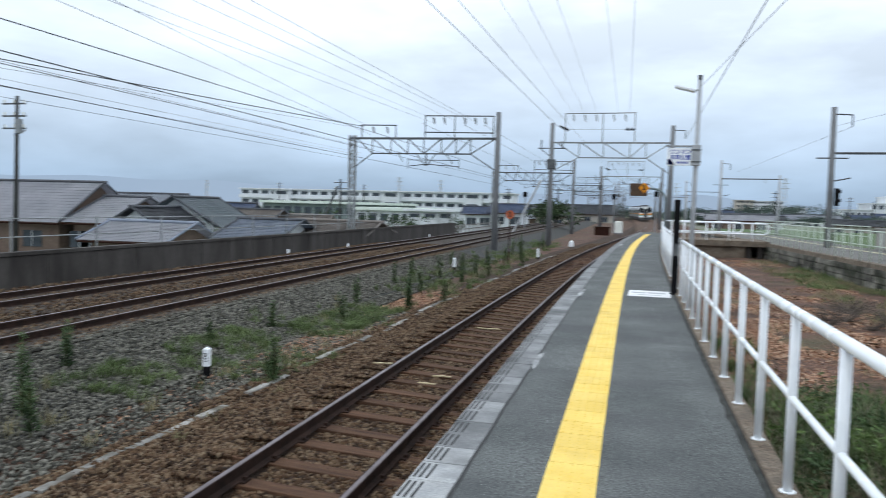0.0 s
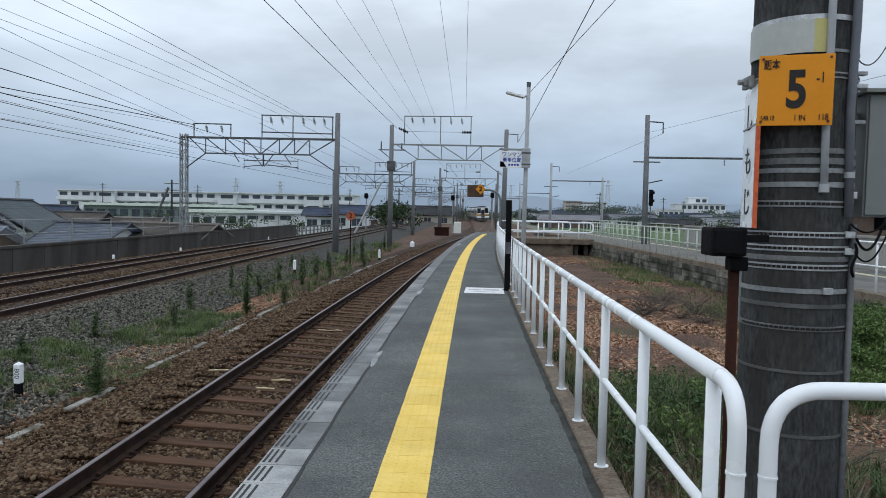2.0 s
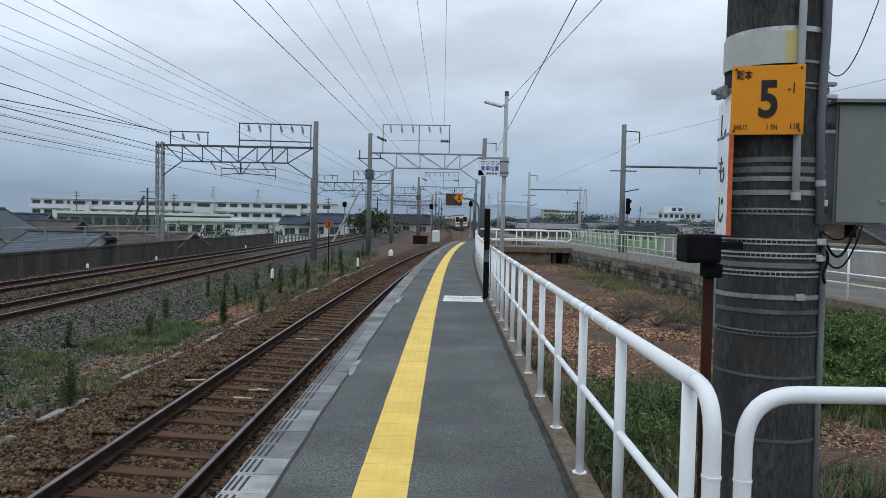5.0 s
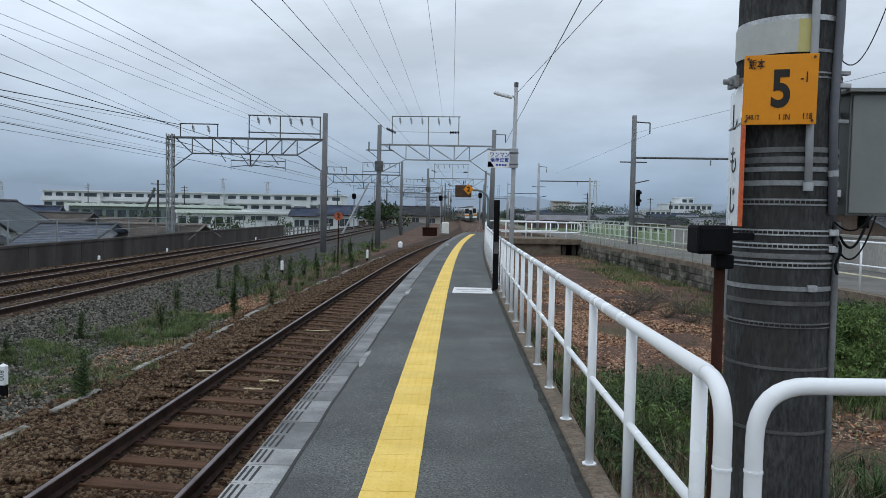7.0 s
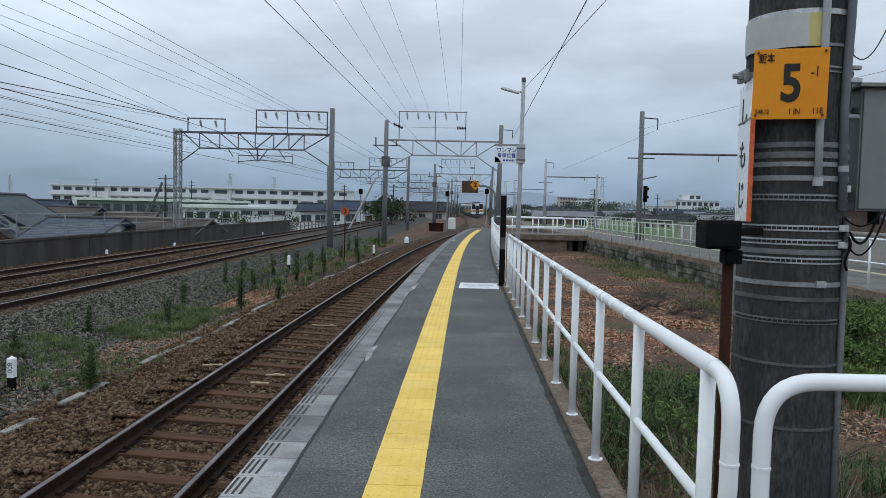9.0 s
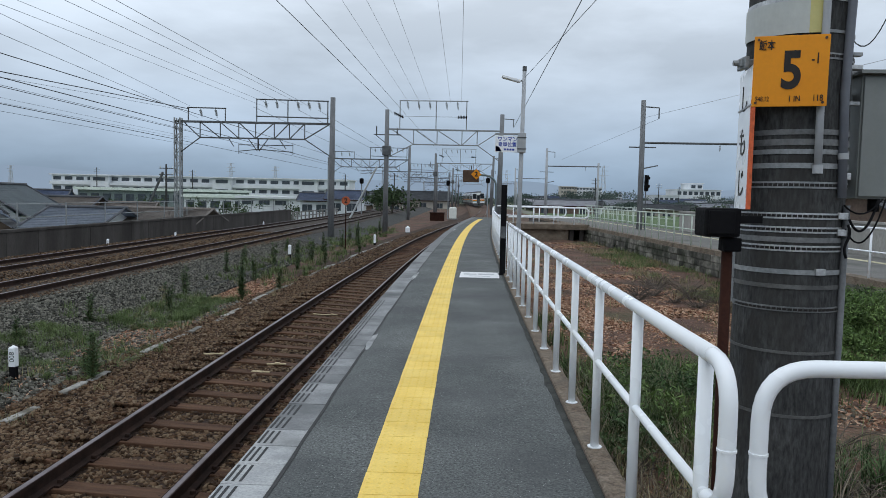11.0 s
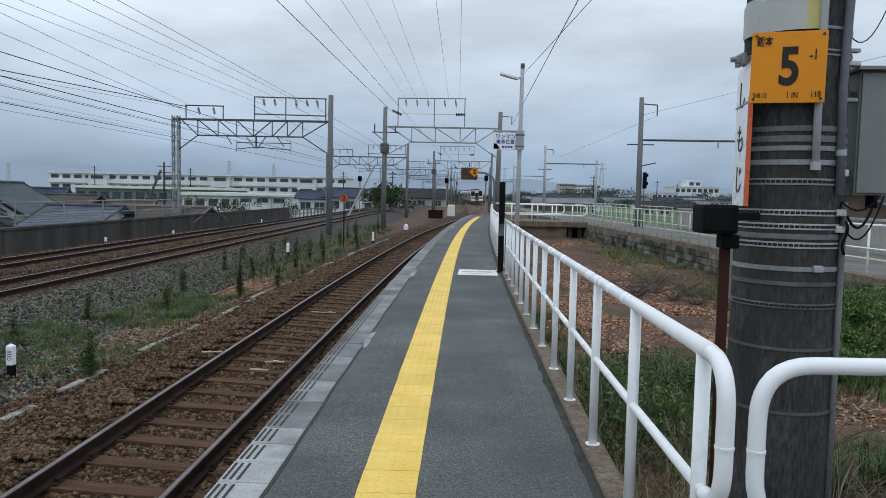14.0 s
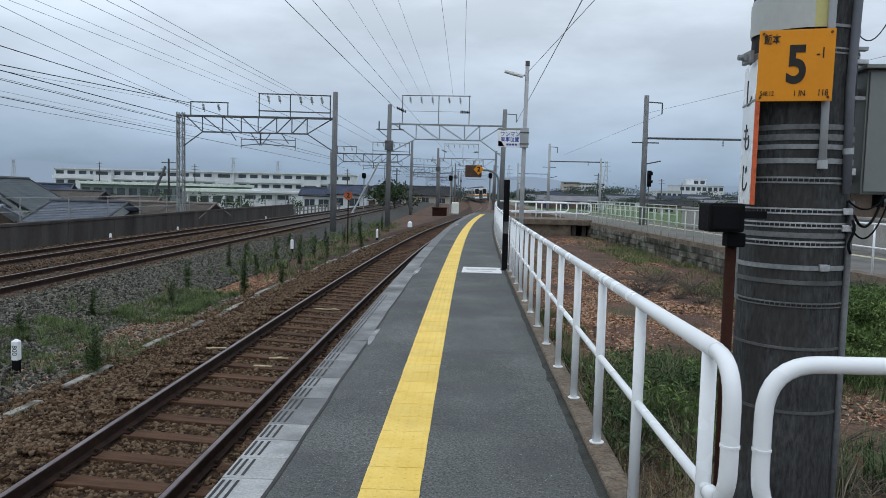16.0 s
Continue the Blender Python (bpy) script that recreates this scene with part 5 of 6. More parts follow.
            v = [bm.verts.new((sx * a, -b, 0)), bm.verts.new((sx * a, b, 0)), bm.verts.new((sx * r, 0, h))]
            bm.faces.new(v if sx > 0 else v[::-1])
    bmesh.ops.solidify(bm, geom=bm.faces[:], thickness=thick)
    return bm, r


def house(x, y, yaw, w, d, z_eave, z_ridge, ground, roof, wall, label, hip=False, windows=3, ridge_m=None):
    h = empty("house", Matrix.Translation((x, y, ground)) @ Matrix.Rotation(radians(yaw), 4, "Z"))
    tagged(h, label, "house", group="houses beyond the wall")
    ze, zr = z_eave - ground, z_ridge - ground
    bm = bmesh.new()
    box(bm, -w / 2, w / 2, -d / 2, d / 2, -0.3, ze)
    if not hip:
        for sx in (-1, 1):
            v = [bm.verts.new(q) for q in ((sx * w / 2, -d / 2, ze), (sx * w / 2, d / 2, ze), (sx * w / 2, 0, zr - 0.12))]
            bm.faces.new(v)
    part("wall", bm, M[wall], h)
    rb, rr = roof_mesh(w, d, zr - ze, 0.6, hip)
    ro = part("roof", rb, M[roof], h)
    ro.matrix_basis = Matrix.Translation((0, 0, ze))
    rg = part("ridge_cap", tubed([(-rr - 0.1, 0, zr + 0.06), (rr + 0.1, 0, zr + 0.04)], 0.11, 8), M[ridge_m or "tile_dark"], ro)
    rg.matrix_basis = Matrix.Translation((0, 0, -ze))
    if not hip:
        for sx in (-1, 1):
            for sy in (-1, 1):
                e = part("verge", tubed([(sx * (w / 2 + 0.55), sy * (d / 2 + 0.6), 0.05), (sx * (w / 2 + 0.55), 0, zr - ze + 0.04)], 0.07, 6), M[ridge_m or "tile_dark"], ro)
    part("gutter", tubed([(-w / 2 - 0.5, -d / 2 - 0.65, ze - 0.1), (w / 2 + 0.5, -d / 2 - 0.65, ze - 0.1)], 0.06, 6), M["brown"], ro).matrix_basis = Matrix.Translation((0, 0, -ze))
    for i in range(windows):
        wx = -w / 2 + (i + 0.5) * w / windows
        wo = part("window", boxed(wx - 0.75, wx + 0.75, -d / 2 - 0.05, -d / 2 + 0.02, ze - 1.7, ze - 0.6), M["glass_far"], h)
        part("window_frame", boxed(wx - 0.03, wx + 0.03, -d / 2 - 0.07, -d / 2 - 0.04, ze - 1.7, ze - 0.6), M["zinc"], wo)
    return h


# older houses close behind the wall
house(-43.5, 46.0, 0, 12.4, 7.8, -0.2, 2.6, -3.15, "tile_pale", "wall_br", "old house with a broad pale tiled gable roof")
house(-34.9, 46.0, 0, 2.6, 7.4, -0.15, 1.6, -3.15, "tile_pale", "wall_br", "annex with a pale tiled roof against the old house")
house(-31.1, 44.0, 90, 4.2, 2.9, -0.25, 0.95, -3.15, "tile_dark", "wall_w", "small white gabled porch with dark tiles", windows=1)
house(-32.3, 50.8, 101, 8.2, 5.6, -0.35, 1.7, -3.15, "slate", "wall_w", "house with a smooth grey-green gable roof", windows=3)
house(-28.4, 39.8, 0, 5.0, 4.6, -0.95, 0.1, -3.15, "tile_pale", "wall_br", "low house with a pale tiled roof by the wall", ridge_m="tile_mid")
house(-22.9, 44.6, 0, 3.6, 6.2, -0.85, 0.35, -3.15, "tile_mid", "wall_w", "low house with a blue-grey tiled roof by the wall")
house(-19.5, 48.0, 0, 5.2, 5.0, -0.55, 0.3, -3.15, "tile_tan", "wall_b", "low shed with a brown-grey tiled roof", ridge_m="tile_tan")
house(-40.3, 71.0, 15, 3.0, 4.6, 0.2, 1.3, -3.15, "tile_blue", "wall_w", "house with a blue tiled roof")
house(-35.2, 66.0, 6, 4.0, 5.0, -0.3, 0.75, -3.15, "tile_tan", "wall_br", "brown timber house with a tiled roof")
house(-31.0, 68.0, 10, 4.0, 5.0, -0.7, 0.3, -3.15, "tile_tan", "wall_b", "low brown-roofed house among others", ridge_m="tile_tan")
house(-47.0, 62.0, 0, 12.0, 6.0, 0.7, 2.0, -3.15, "tile_grey", "wall_w", "long house with a grey tiled roof behind others")
house(-58.0, 66.0, 40, 9.0, 8.0, 0.6, 2.2, -3.15, "tile_dark", "wall_w", "two-storey house with a dark tiled roof")
# houses past the end of the wall
house(-17.7, 112.0, 2, 4.8, 6.0, 0.8, 2.1, -2.9, "tile_blue", "wall_w", "white house with a blue tiled roof past the wall", windows=2)
house(-22.6, 114.0, 4, 4.2, 6.0, 0.5, 1.6, -2.9, "tile_blue", "wall_w", "small white house with a dark blue roof by the line", windows=2)
house(-13.2, 131.0, 2, 5.0, 6.0, 0.3, 1.7, -2.9, "tile_dark", "wall_b", "beige house with a dark roof by the line", windows=2)
house(-9.0, 170.0, 0, 11.0, 8.0, 0.6, 2.6, -2.5, "tile_dark", "wall_b", "beige house with a dark roof far along the line")
house(-22.0, 180.0, 8, 11.0, 8.0, 0.6, 2.4, -2.5, "tile_dark", "wall_w", "white house with a dark roof far along the line")


def slab_building(name, x0, x1, y, depth, z0, z1, floors, cols, wall, label, balcony=False, roof=None, first=0.0, category="building"):
    b = empty(name, Matrix.Translation(((x0 + x1) / 2, y, z0)))
    tagged(b, label, category, group="far buildings")
    w, h = x1 - x0, z1 - z0
    part("wall", boxed(-w / 2, w / 2, 0, depth, -0.5, h), M[wall], b)
    part("roof", boxed(-w / 2 - 0.5, w / 2 + 0.5, -0.8, depth + 0.5, h, h + (0.55 if roof else max(0.35, h * 0.03))), M[roof or wall], b)
    fh = (h - first) / floors
    cw = w / cols
    wm = None
    for f in range(floors):
        zz = first + f * fh
        if balcony:
            part("balcony", boxed(-w / 2, w / 2, -1.3, 0.0, zz, zz + fh * 0.34), M[wall], b)
        for c in range(cols):
            if wm is None:
                o = part("window", boxed(-cw * 0.33, cw * 0.33, -0.1, 0.02, 0, fh * 0.36), M["glass_far"], b)
                wm = o.data
            else:
                o = new("window", wm)
                o.parent = b
            o.matrix_basis = Matrix.Translation((-w / 2 + (c + 0.5) * cw, 0, zz + fh * 0.48))
    return b


slab_building("school_building", -135, -37, 240, 12, -3.2, 6.0, 3, 26, "wall_w", "long white three-storey school building with balconies", balcony=True)
for x_ in (-118, -78, -50):
    slab_building("stair_tower", x_ - 3, x_ + 3, 237.6, 6, -3.2, 5.9, 3, 1, "wall_w", "white stair tower on the school front")
slab_building("market_hall", -79, -50, 150, 22, -3.2, 1.4, 1, 12, "wall_g", "low hall with a pale green sheet roof", roof="roof_green")
slab_building("market_hall", -49, -36, 129, 14, -3.2, 0.5, 1, 6, "wall_w", "low white hall with a green canopy", roof="roof_green")
slab_building("white_block", -36.0, -28.0, 118.5, 9, -3.2, 0.6, 2, 3, "wall_w", "plain white two-storey block")
slab_building("apartment_block", 68, 79, 520, 14, -3, 10.2, 5, 6, "wall_b", "beige apartment block in the haze")
slab_building("apartment_block", 82, 104, 560, 14, -3, 10.5, 5, 9, "wall_w", "white apartment block in the haze")
slab_building("apartment_block", 84, 100, 470, 12, -3, 5.5, 3, 6, "wall_w", "low white block among houses")
slab_building("factory", 131, 158, 460, 25, -3, 9.0, 2, 8, "wall_w", "white factory hall in the haze")
slab_building("factory", 142, 150, 470, 20, -3, 13.0, 3, 2, "wall_w", "white factory tower in the haze")
slab_building("factory", 112, 127, 440, 20, -3, 5.0, 1, 5, "wall_w", "low white factory wing")
for i in range(84):
    yy = random.uniform(330, 600)
    xx = yy * random.uniform(0.07, 0.46)
    house(xx, yy, random.uniform(-40, 40), random.uniform(7, 11), random.uniform(6, 8), random.uniform(-0.8, 2.2), random.uniform(1.4, 3.2), -3.0,
          random.choice(["tile_grey", "tile_grey", "tile_dark", "tile_blue"]), random.choice(["wall_w", "wall_w", "wall_b"]), "distant house with a tiled roof", windows=2)
for i in range(30):
    yy = random.uniform(150, 330)
    xx = -yy * random.uniform(0.02, 0.75)
    if -170 < xx < -18 and yy < 262:
        continue
    house(xx - 6, yy, random.uniform(-40, 40), random.uniform(8, 13), random.uniform(7, 9), random.uniform(-1.0, 0.6), random.uniform(1.2, 2.6), -3.1,
          random.choice(["tile_grey", "tile_dark", "tile_blue"]), random.choice(["wall_w", "wall_b", "wall_br"]), "distant house with a tiled roof", windows=2)
# sheds past the second platform
house(66.0, 330.0, 5, 20.0, 9.0, 0.2, 1.4, -2.6, "tile_grey", "wall_b", "long low grey-roofed shed by the field")
house(116.0, 390.0, -10, 22.0, 12.0, 0.5, 1.8, -2.6, "tile_grey", "wall_w", "long low grey-roofed shed by the field")
house(19.0, 30.0, 8, 7.0, 6.0, 0.9, 2.2, -1.7, "tile_dark", "wall_br", "brown timber house behind the parapet")
for i in range(26):
    yy = random.uniform(150, 270)
    house(yy * random.uniform(0.06, 0.5) + 3, yy, random.uniform(-25, 25), random.uniform(8, 16), random.uniform(6, 8), random.uniform(-0.9, 0.3), random.uniform(0.7, 1.7), -2.6,
          random.choice(["tile_grey", "tile_mid", "tile_dark", "tile_pale"]), random.choice(["wall_w", "wall_b", "wall_br"]), "low house with a tiled roof beyond the field", windows=3)
for x_, y_ in ((47.0, 152.0), (60.0, 156.0), (73.0, 160.0)):
    house(x_, y_, 4, 11.0, 6.0, -0.6, 0.5, -2.4, "tile_pale", "wall_w", "pale-roofed greenhouse shed beyond the field", windows=4, ridge_m="tile_pale")
# green field
_bm = bmesh.new()
for i in range(40):
    for j in range(30):
        _bm.verts.new((14.8 + i * 2.4, 24 + j * 4.4, -1.42 + 0.05 * noise.noise((i * 0.9, j * 0.9, 0))))
_bm.verts.ensure_lookup_table()
for i in range(39):
    for j in range(29):
        _bm.faces.new([_bm.verts[k] for k in (i * 30 + j, (i + 1) * 30 + j, (i + 1) * 30 + j + 1, i * 30 + j + 1)])
tagged(ob_of("rice_field", _bm, M["rice"], smooth=True), "bright green rice field", "field", kind="stuff")


# ---------- poles and posts away from the line ----------
def street_pole(x, y, ground, top, lean=0.0, arms=2, lamp=False):
    c = empty("utility_pole", Matrix.Translation((x, y, 0)))
    tagged(c, "grey roadside utility pole with crossarms", "pole", group="roadside poles")
    part("shaft", tubed([(0, 0, ground), (lean, 0, top)], 0.17, 10, r1=0.11), M["pole"], c, smooth=True)
    for i in range(arms):
        z = top - 0.5 - i * 0.8
        part("crossarm", boxed(-0.9, 0.9, -0.05, 0.05, z - 0.05, z + 0.05), M["steel_dark"], c)
        for q in (-0.75, 0.0, 0.75):
            part("insulator", tubed([(q, 0, z + 0.05), (q, 0, z + 0.25)], 0.06, 6), M["cream"], c)
    if lamp:
        part("lamp_arm", tubed([(0, 0, top - 2.6), (0.9, 0, top - 2.2)], 0.04, 6), M["steel"], c)
        part("transformer", tubed([(0.35, 0, top - 2.4), (0.35, 0, top - 1.5)], 0.24, 12), M["steel"], c)
    return c


street_pole(-39.25, 40.5, -3.1, 8.0, 0.25, 3, True)
for x_, y_, t_, l_ in ((-37.2, 92, 4.8, 0.0), (-70, 190, 7, 0), (-32, 200, 7, 0), (-110, 220, 8, 0), (60, 230, 7, 0), (30, 170, 6.5, 0), (95, 330, 8, 0), (75, 180, 6, 0), (150, 380, 8, 0), (-14, 150, 6, 0)):
    street_pole(x_, y_, -3.1, t_, l_, 2)
def pylon(x, y, h):
    c = empty("pylon", Matrix.Translation((x, y, -3)))
    tagged(c, "pale grey lattice power pylon in the haze", "pylon", group="far pylons")
    bm = bmesh.new()
    for sx in (-1, 1):
        for sy in (-1, 1):
            bar(bm, (sx * h * 0.08, sy * h * 0.08, 0), (sx * h * 0.02, sy * h * 0.02, h), 0.22, 4)
    for k in range(9):
        z0, z1 = h * k / 9, h * (k + 1) / 9
        w0, w1 = h * (0.08 - 0.06 * k / 9), h * (0.08 - 0.06 * (k + 1) / 9)
        for sy in (-1, 1):
            bar(bm, (-w0, sy * w0, z0), (w1, sy * w1, z1), 0.12, 4)
            bar(bm, (w0, sy * w0, z0), (-w1, sy * w1, z1), 0.12, 4)
    # pale zinc tone stands in for haze over the far steel
    part("tower", bm, M["zinc"], c)
    for f in (0.74, 0.86, 0.97):
        part("crossarm", bar(bmesh.new(), (-h * 0.13, 0, h * f), (h * 0.13, 0, h * f), 0.25, 4), M["zinc"], c)


for x_, y_, h_ in ((168, 900, 46), (-520, 840, 30), (-300, 950, 42), (-250, 980, 40), (60, 1050, 44)):
    pylon(x_, y_, h_)
# leaning brace beside the lattice mast
tagged(ob_of("brace_pole", tubed([(-40.2, 91, -3.1), (-37.2, 91, 3.8)], 0.16, 8), M["steel_dark"]), "dark leaning brace pole behind the wall", "pole")
# guard fence beyond the end of the wall
gf = empty("guard_fence")
tagged(gf, "low concrete guard fence past the end of the wall", "fence")
part("top_rail", tubed([(-16.4, 70.3, -0.35), (-16.2, 96, -0.3)], 0.05, 6), M["conc"], gf)
part("mid_rail", tubed([(-16.4, 70.3, -0.75), (-16.2, 96, -0.7)], 0.05, 6), M["conc"], gf)
_pm = None
for i in range(14):
    if _pm is None:
        o_ = part("post", boxed(-0.07, 0.07, -0.07, 0.07, -0.2, 1.0, bevel=0.01), M["conc"], gf)
        _pm = o_.data
    else:
        o_ = new("post", _pm)
        o_.parent = gf
    o_.matrix_basis = Matrix.Translation((-16.3, 70.6 + i * 1.9, -1.25))
tagged(ob_of("guy_stay", tubed([(-10.9, 70, -1.1), (-8.2, 70, 4.2)], 0.09, 8), M["zinc"]), "pale slanted stay beside the main line", "stay")
# wire-mesh fence posts along the wall top
_pm = None
for i in range(16):
    c_ = empty("fence_post", Matrix.Translation((-17.6, 18 + i * 3.6, -2.0)))
    tagged(c_, "thin grey fence post behind the trackside wall", "fence post", group="fence posts behind the wall")
    if _pm is None:
        o_ = part("post", tubed([(0, 0, 0), (0, 0, 2.9)], 0.03, 6), M["steel"], c_)
        _pm = o_.data
    else:
        o_ = new("post", _pm)
        o_.parent = c_
w_ = empty("wire_fence")
tagged(w_, "thin rails of a fence behind the trackside wall", "fence")
for z in (0.85, 0.3):
    part("rail", tubed([(-17.6, 14, z), (-17.6, 72, z)], 0.018, 6), M["steel"], w_)


# ---------- train far down the line ----------
def train_car(s, face):
    m = at_pose(s, (RAIL_L + RAIL_R) / 2, RAIL_Z + 0.03) @ Matrix.Rotation(radians(-3), 4, "Y")
    c = empty("train_car", m)
    tagged(c, "white and steel suburban train car with orange and green bands", "train", group="train cars")
    bm = bmesh.new()
    prof = [(-1.38, 1.0), (-1.47, 1.15), (-1.475, 2.9), (-1.4, 3.3), (-1.15, 3.5), (-0.6, 3.62), (0, 3.65), (0.6, 3.62), (1.15, 3.5), (1.4, 3.3), (1.475, 2.9), (1.47, 1.15), (1.38, 1.0)]
    rows = [[bm.verts.new((x, y, z)) for x, z in prof] for y in (0.0, 0.25, 19.4)]
    for a, b in zip(rows, rows[1:]):
        for j in range(len(prof)):
            bm.faces.new((a[j], a[(j + 1) % len(prof)], b[(j + 1) % len(prof)], b[j]))
    bm.faces.new(rows[0])
    bm.faces.new(rows[-1][::-1])
    bmesh.ops.recalc_face_normals(bm, faces=bm.faces)
    body = part("body", bm, M["train_body"], c)
    for sx in (-1, 1):
        part("band", boxed(sx * 1.478 - 0.004, sx * 1.478 + 0.004, 0.3, 19.3, 1.75, 1.95), M["orange"], body, "orange side band")
        part("band", boxed(sx * 1.478 - 0.004, sx * 1.478 + 0.004, 0.3, 19.3, 1.64, 1.745), M["train_green"], body, "green side band")
        for k in range(8):
            part("side_window", boxed(sx * 1.48 - 0.005, sx * 1.48 + 0.005, 1.6 + k * 2.2, 3.1 + k * 2.2, 2.05, 2.85), M["train_glass"], body)
        for k in range(3):
            part("door", boxed(sx * 1.483 - 0.006, sx * 1.483 + 0.006, 1.0 + k * 7.4, 1.55 + k * 7.4, 1.15, 2.95), M["under"], body)
    part("underframe", boxed(-1.25, 1.25, 0.4, 19.0, 0.45, 1.0, bevel=0.05), M["under"], c)
    for y in (2.8, 16.6):
        for x in (-0.566, 0.566):
            for dy in (-1.05, 1.05):
                part("wheel", tubed([(x - 0.06, y + dy, 0.43), (x + 0.06, y + dy, 0.43)], 0.43, 16), M["under"], c)
    for y in (4.0, 10.0, 15.5):
        part("roof_unit", boxed(-0.8, 0.8, y - 1.2, y + 1.2, 3.6, 3.9, bevel=0.06), M["under"], c)
    if face:
        f = part("front", boxed(-1.46, 1.46, -0.06, 0.02, 1.0, 3.45, bevel=0.03), M["white"], c, "white painted cab front")
        for x0, x1 in ((-1.38, -0.45), (0.45, 1.38)):
            part("windscreen", boxed(x0, x1, -0.085, -0.058, 2.1, 3.35, bevel=0.02), M["train_glass"], f)
            part("band", boxed(x0 - 0.06, x1 + 0.06, -0.082, -0.058, 1.6, 1.9), M["orange"], f, "orange front band")
            part("band", boxed(x0 - 0.06, x1 + 0.06, -0.082, -0.058, 1.44, 1.59), M["train_green"], f, "green front band")
            xm = (x0 + x1) / 2
            part("tail_lamp", tubed([(xm, -0.08, 1.75), (xm, -0.1, 1.75)], 0.09, 12), M["lamp_red"], f, "red tail lamp")
        part("gangway_door", boxed(-0.42, 0.42, -0.1, -0.058, 1.05, 2.98, bevel=0.02), M["under"], f)
        part("door_window", boxed(-0.28, 0.28, -0.11, -0.099, 2.0, 2.85), M["train_glass"], f)
        part("destination_box", boxed(-0.33, 0.33, -0.085, -0.058, 3.05, 3.32), M["cream"], f)
        part("skirt", boxed(-1.2, 1.2, -0.02, 0.4, 0.3, 1.0, bevel=0.05), M["under"], c)
        part("coupler", boxed(-0.18, 0.18, -0.45, 0.0, 0.65, 0.95, bevel=0.05), M["black"], c)
    return c


for k in range(3):
    train_car(182 + k * 20.0, k == 0)


# ---------- trees ----------
def tree(x, y, z, h, spread, seed, label="dark green broadleaf tree", dens=260, size=None, leaf="leaf"):
    rng = np.random.default_rng(seed)
    t = empty("tree", Matrix.Translation((x, y, z)))
    tagged(t, label, "tree", group="trees")
    bm = bmesh.new()
    tube(bm, [(0, 0, -0.2), (0.05 * h * 0.2, 0, h * 0.3), (0, 0.03 * h, h * 0.7)], 0.045 * h * 0.6, 8, r1=0.012 * h)
    for k in range(5):
        a = rng.uniform(0, 6.28)
        tube(bm, [(0, 0, h * 0.3), (math.cos(a) * spread * 0.4, math.sin(a) * spread * 0.4, h * rng.uniform(0.5, 0.75))], 0.012 * h, 5, r1=0.004 * h)
    part("trunk", bm, M["bark"], t)
    n = dens
    cl = rng.normal(0, 1, (9, 3)) * [spread * 0.33, spread * 0.33, h * 0.16] + [0, 0, h * 0.62]
    c = cl[rng.integers(0, 9, n)] + rng.normal(0, 1, (n, 3)) * [spread * 0.17, spread * 0.17, h * 0.09]
    s = (size or h * 0.05)
    v, f = [], []
    d1 = rng.normal(0, 1, (n, 3))
    d1 /= np.linalg.norm(d1, axis=1)[:, None]
    d2 = np.cross(d1, rng.normal(0, 1, (n, 3)))
    d2 /= np.linalg.norm(d2, axis=1)[:, None]
    v = np.stack([c - d1 * s, c + d2 * s * 0.5, c + d1 * s, c - d2 * s * 0.5], 1).reshape(-1, 3)
    f = (np.array([[0, 1, 2], [0, 2, 3]])[None] + (np.arange(n) * 4)[:, None, None]).reshape(-1, 3)
    cr = raw("crown", M[leaf], v, f)
    cr.parent = t
    return t


tree(-9.2, 96, -1.3, 4.8, 4.2, 5, "round dark green tree beside the main line", 900, 0.22)
tree(-11.0, 99, -1.3, 3.6, 3.6, 6, "round dark green tree beside the main line", 700, 0.2)
for i in range(9):
    tree(-58 + i * 4.4 + random.uniform(-1, 1), 112 + random.uniform(-4, 4), -3.2, random.uniform(2.4, 3.6), 3.2, 20 + i, "clipped dark shrub by the white hall", 300, 0.2)
for i in range(24):
    yy = random.uniform(380, 560)
    tree(yy * random.uniform(0.12, 0.46), yy, -3, random.uniform(7, 11), random.uniform(8, 13), 60 + i, "hazy dark tree on the plain", 520, 0.5, "leaf_far")
for i in range(12):
    yy = random.uniform(210, 330)
    tree(-yy * random.uniform(0.0, 0.12) + 8, yy, -2.5, random.uniform(4, 6.5), random.uniform(5, 8), 130 + i, "dark tree far along the line", 420, 0.34, "leaf_far")
for i in range(30):
    yy = random.uniform(190, 320)
    tree(yy * random.uniform(0.04, 0.52), yy, -2.6, random.uniform(3.2, 5.4), random.uniform(4, 8), 180 + i, "dark tree among houses beyond the field", 1500, 0.24, "leaf_far")
tree(43, 128, -1.7, 3.0, 5.0, 170, "dark round shrub by the shed", 500, 0.2)


# ---------- weeds ----------
def weed(x, y, z, h, seed, label="tall dark green roadside weed"):
    """A tall stalk with many narrow leaves, thickest at half height."""
    rng = np.random.default_rng(seed)
    t = empty("weed", Matrix.Translation((x, y, z)))
    tagged(t, label, "weed", group="tall weeds")
    bm = bmesh.new()
    tips = []
    for k in range(3):
        dx, dy = rng.uniform(-0.1, 0.1, 2)
        hh = h * rng.uniform(0.7, 1.0)
        tube(bm, [(dx * 0.4, dy * 0.4, -0.05), (dx * 0.7, dy * 0.7, hh * 0.5), (dx, dy, hh)], 0.008, 5, r1=0.003)
        tips.append((dx, dy, hh))
    part("stem", bm, M["stem"], t)
    n = int(420 * h)
    k = rng.integers(0, 3, n)
    tp = np.array(tips)[k]
    u = rng.uniform(0.12, 1.0, n)
    c = np.stack([tp[:, 0] * u, tp[:, 1] * u, tp[:, 2] * u], 1)
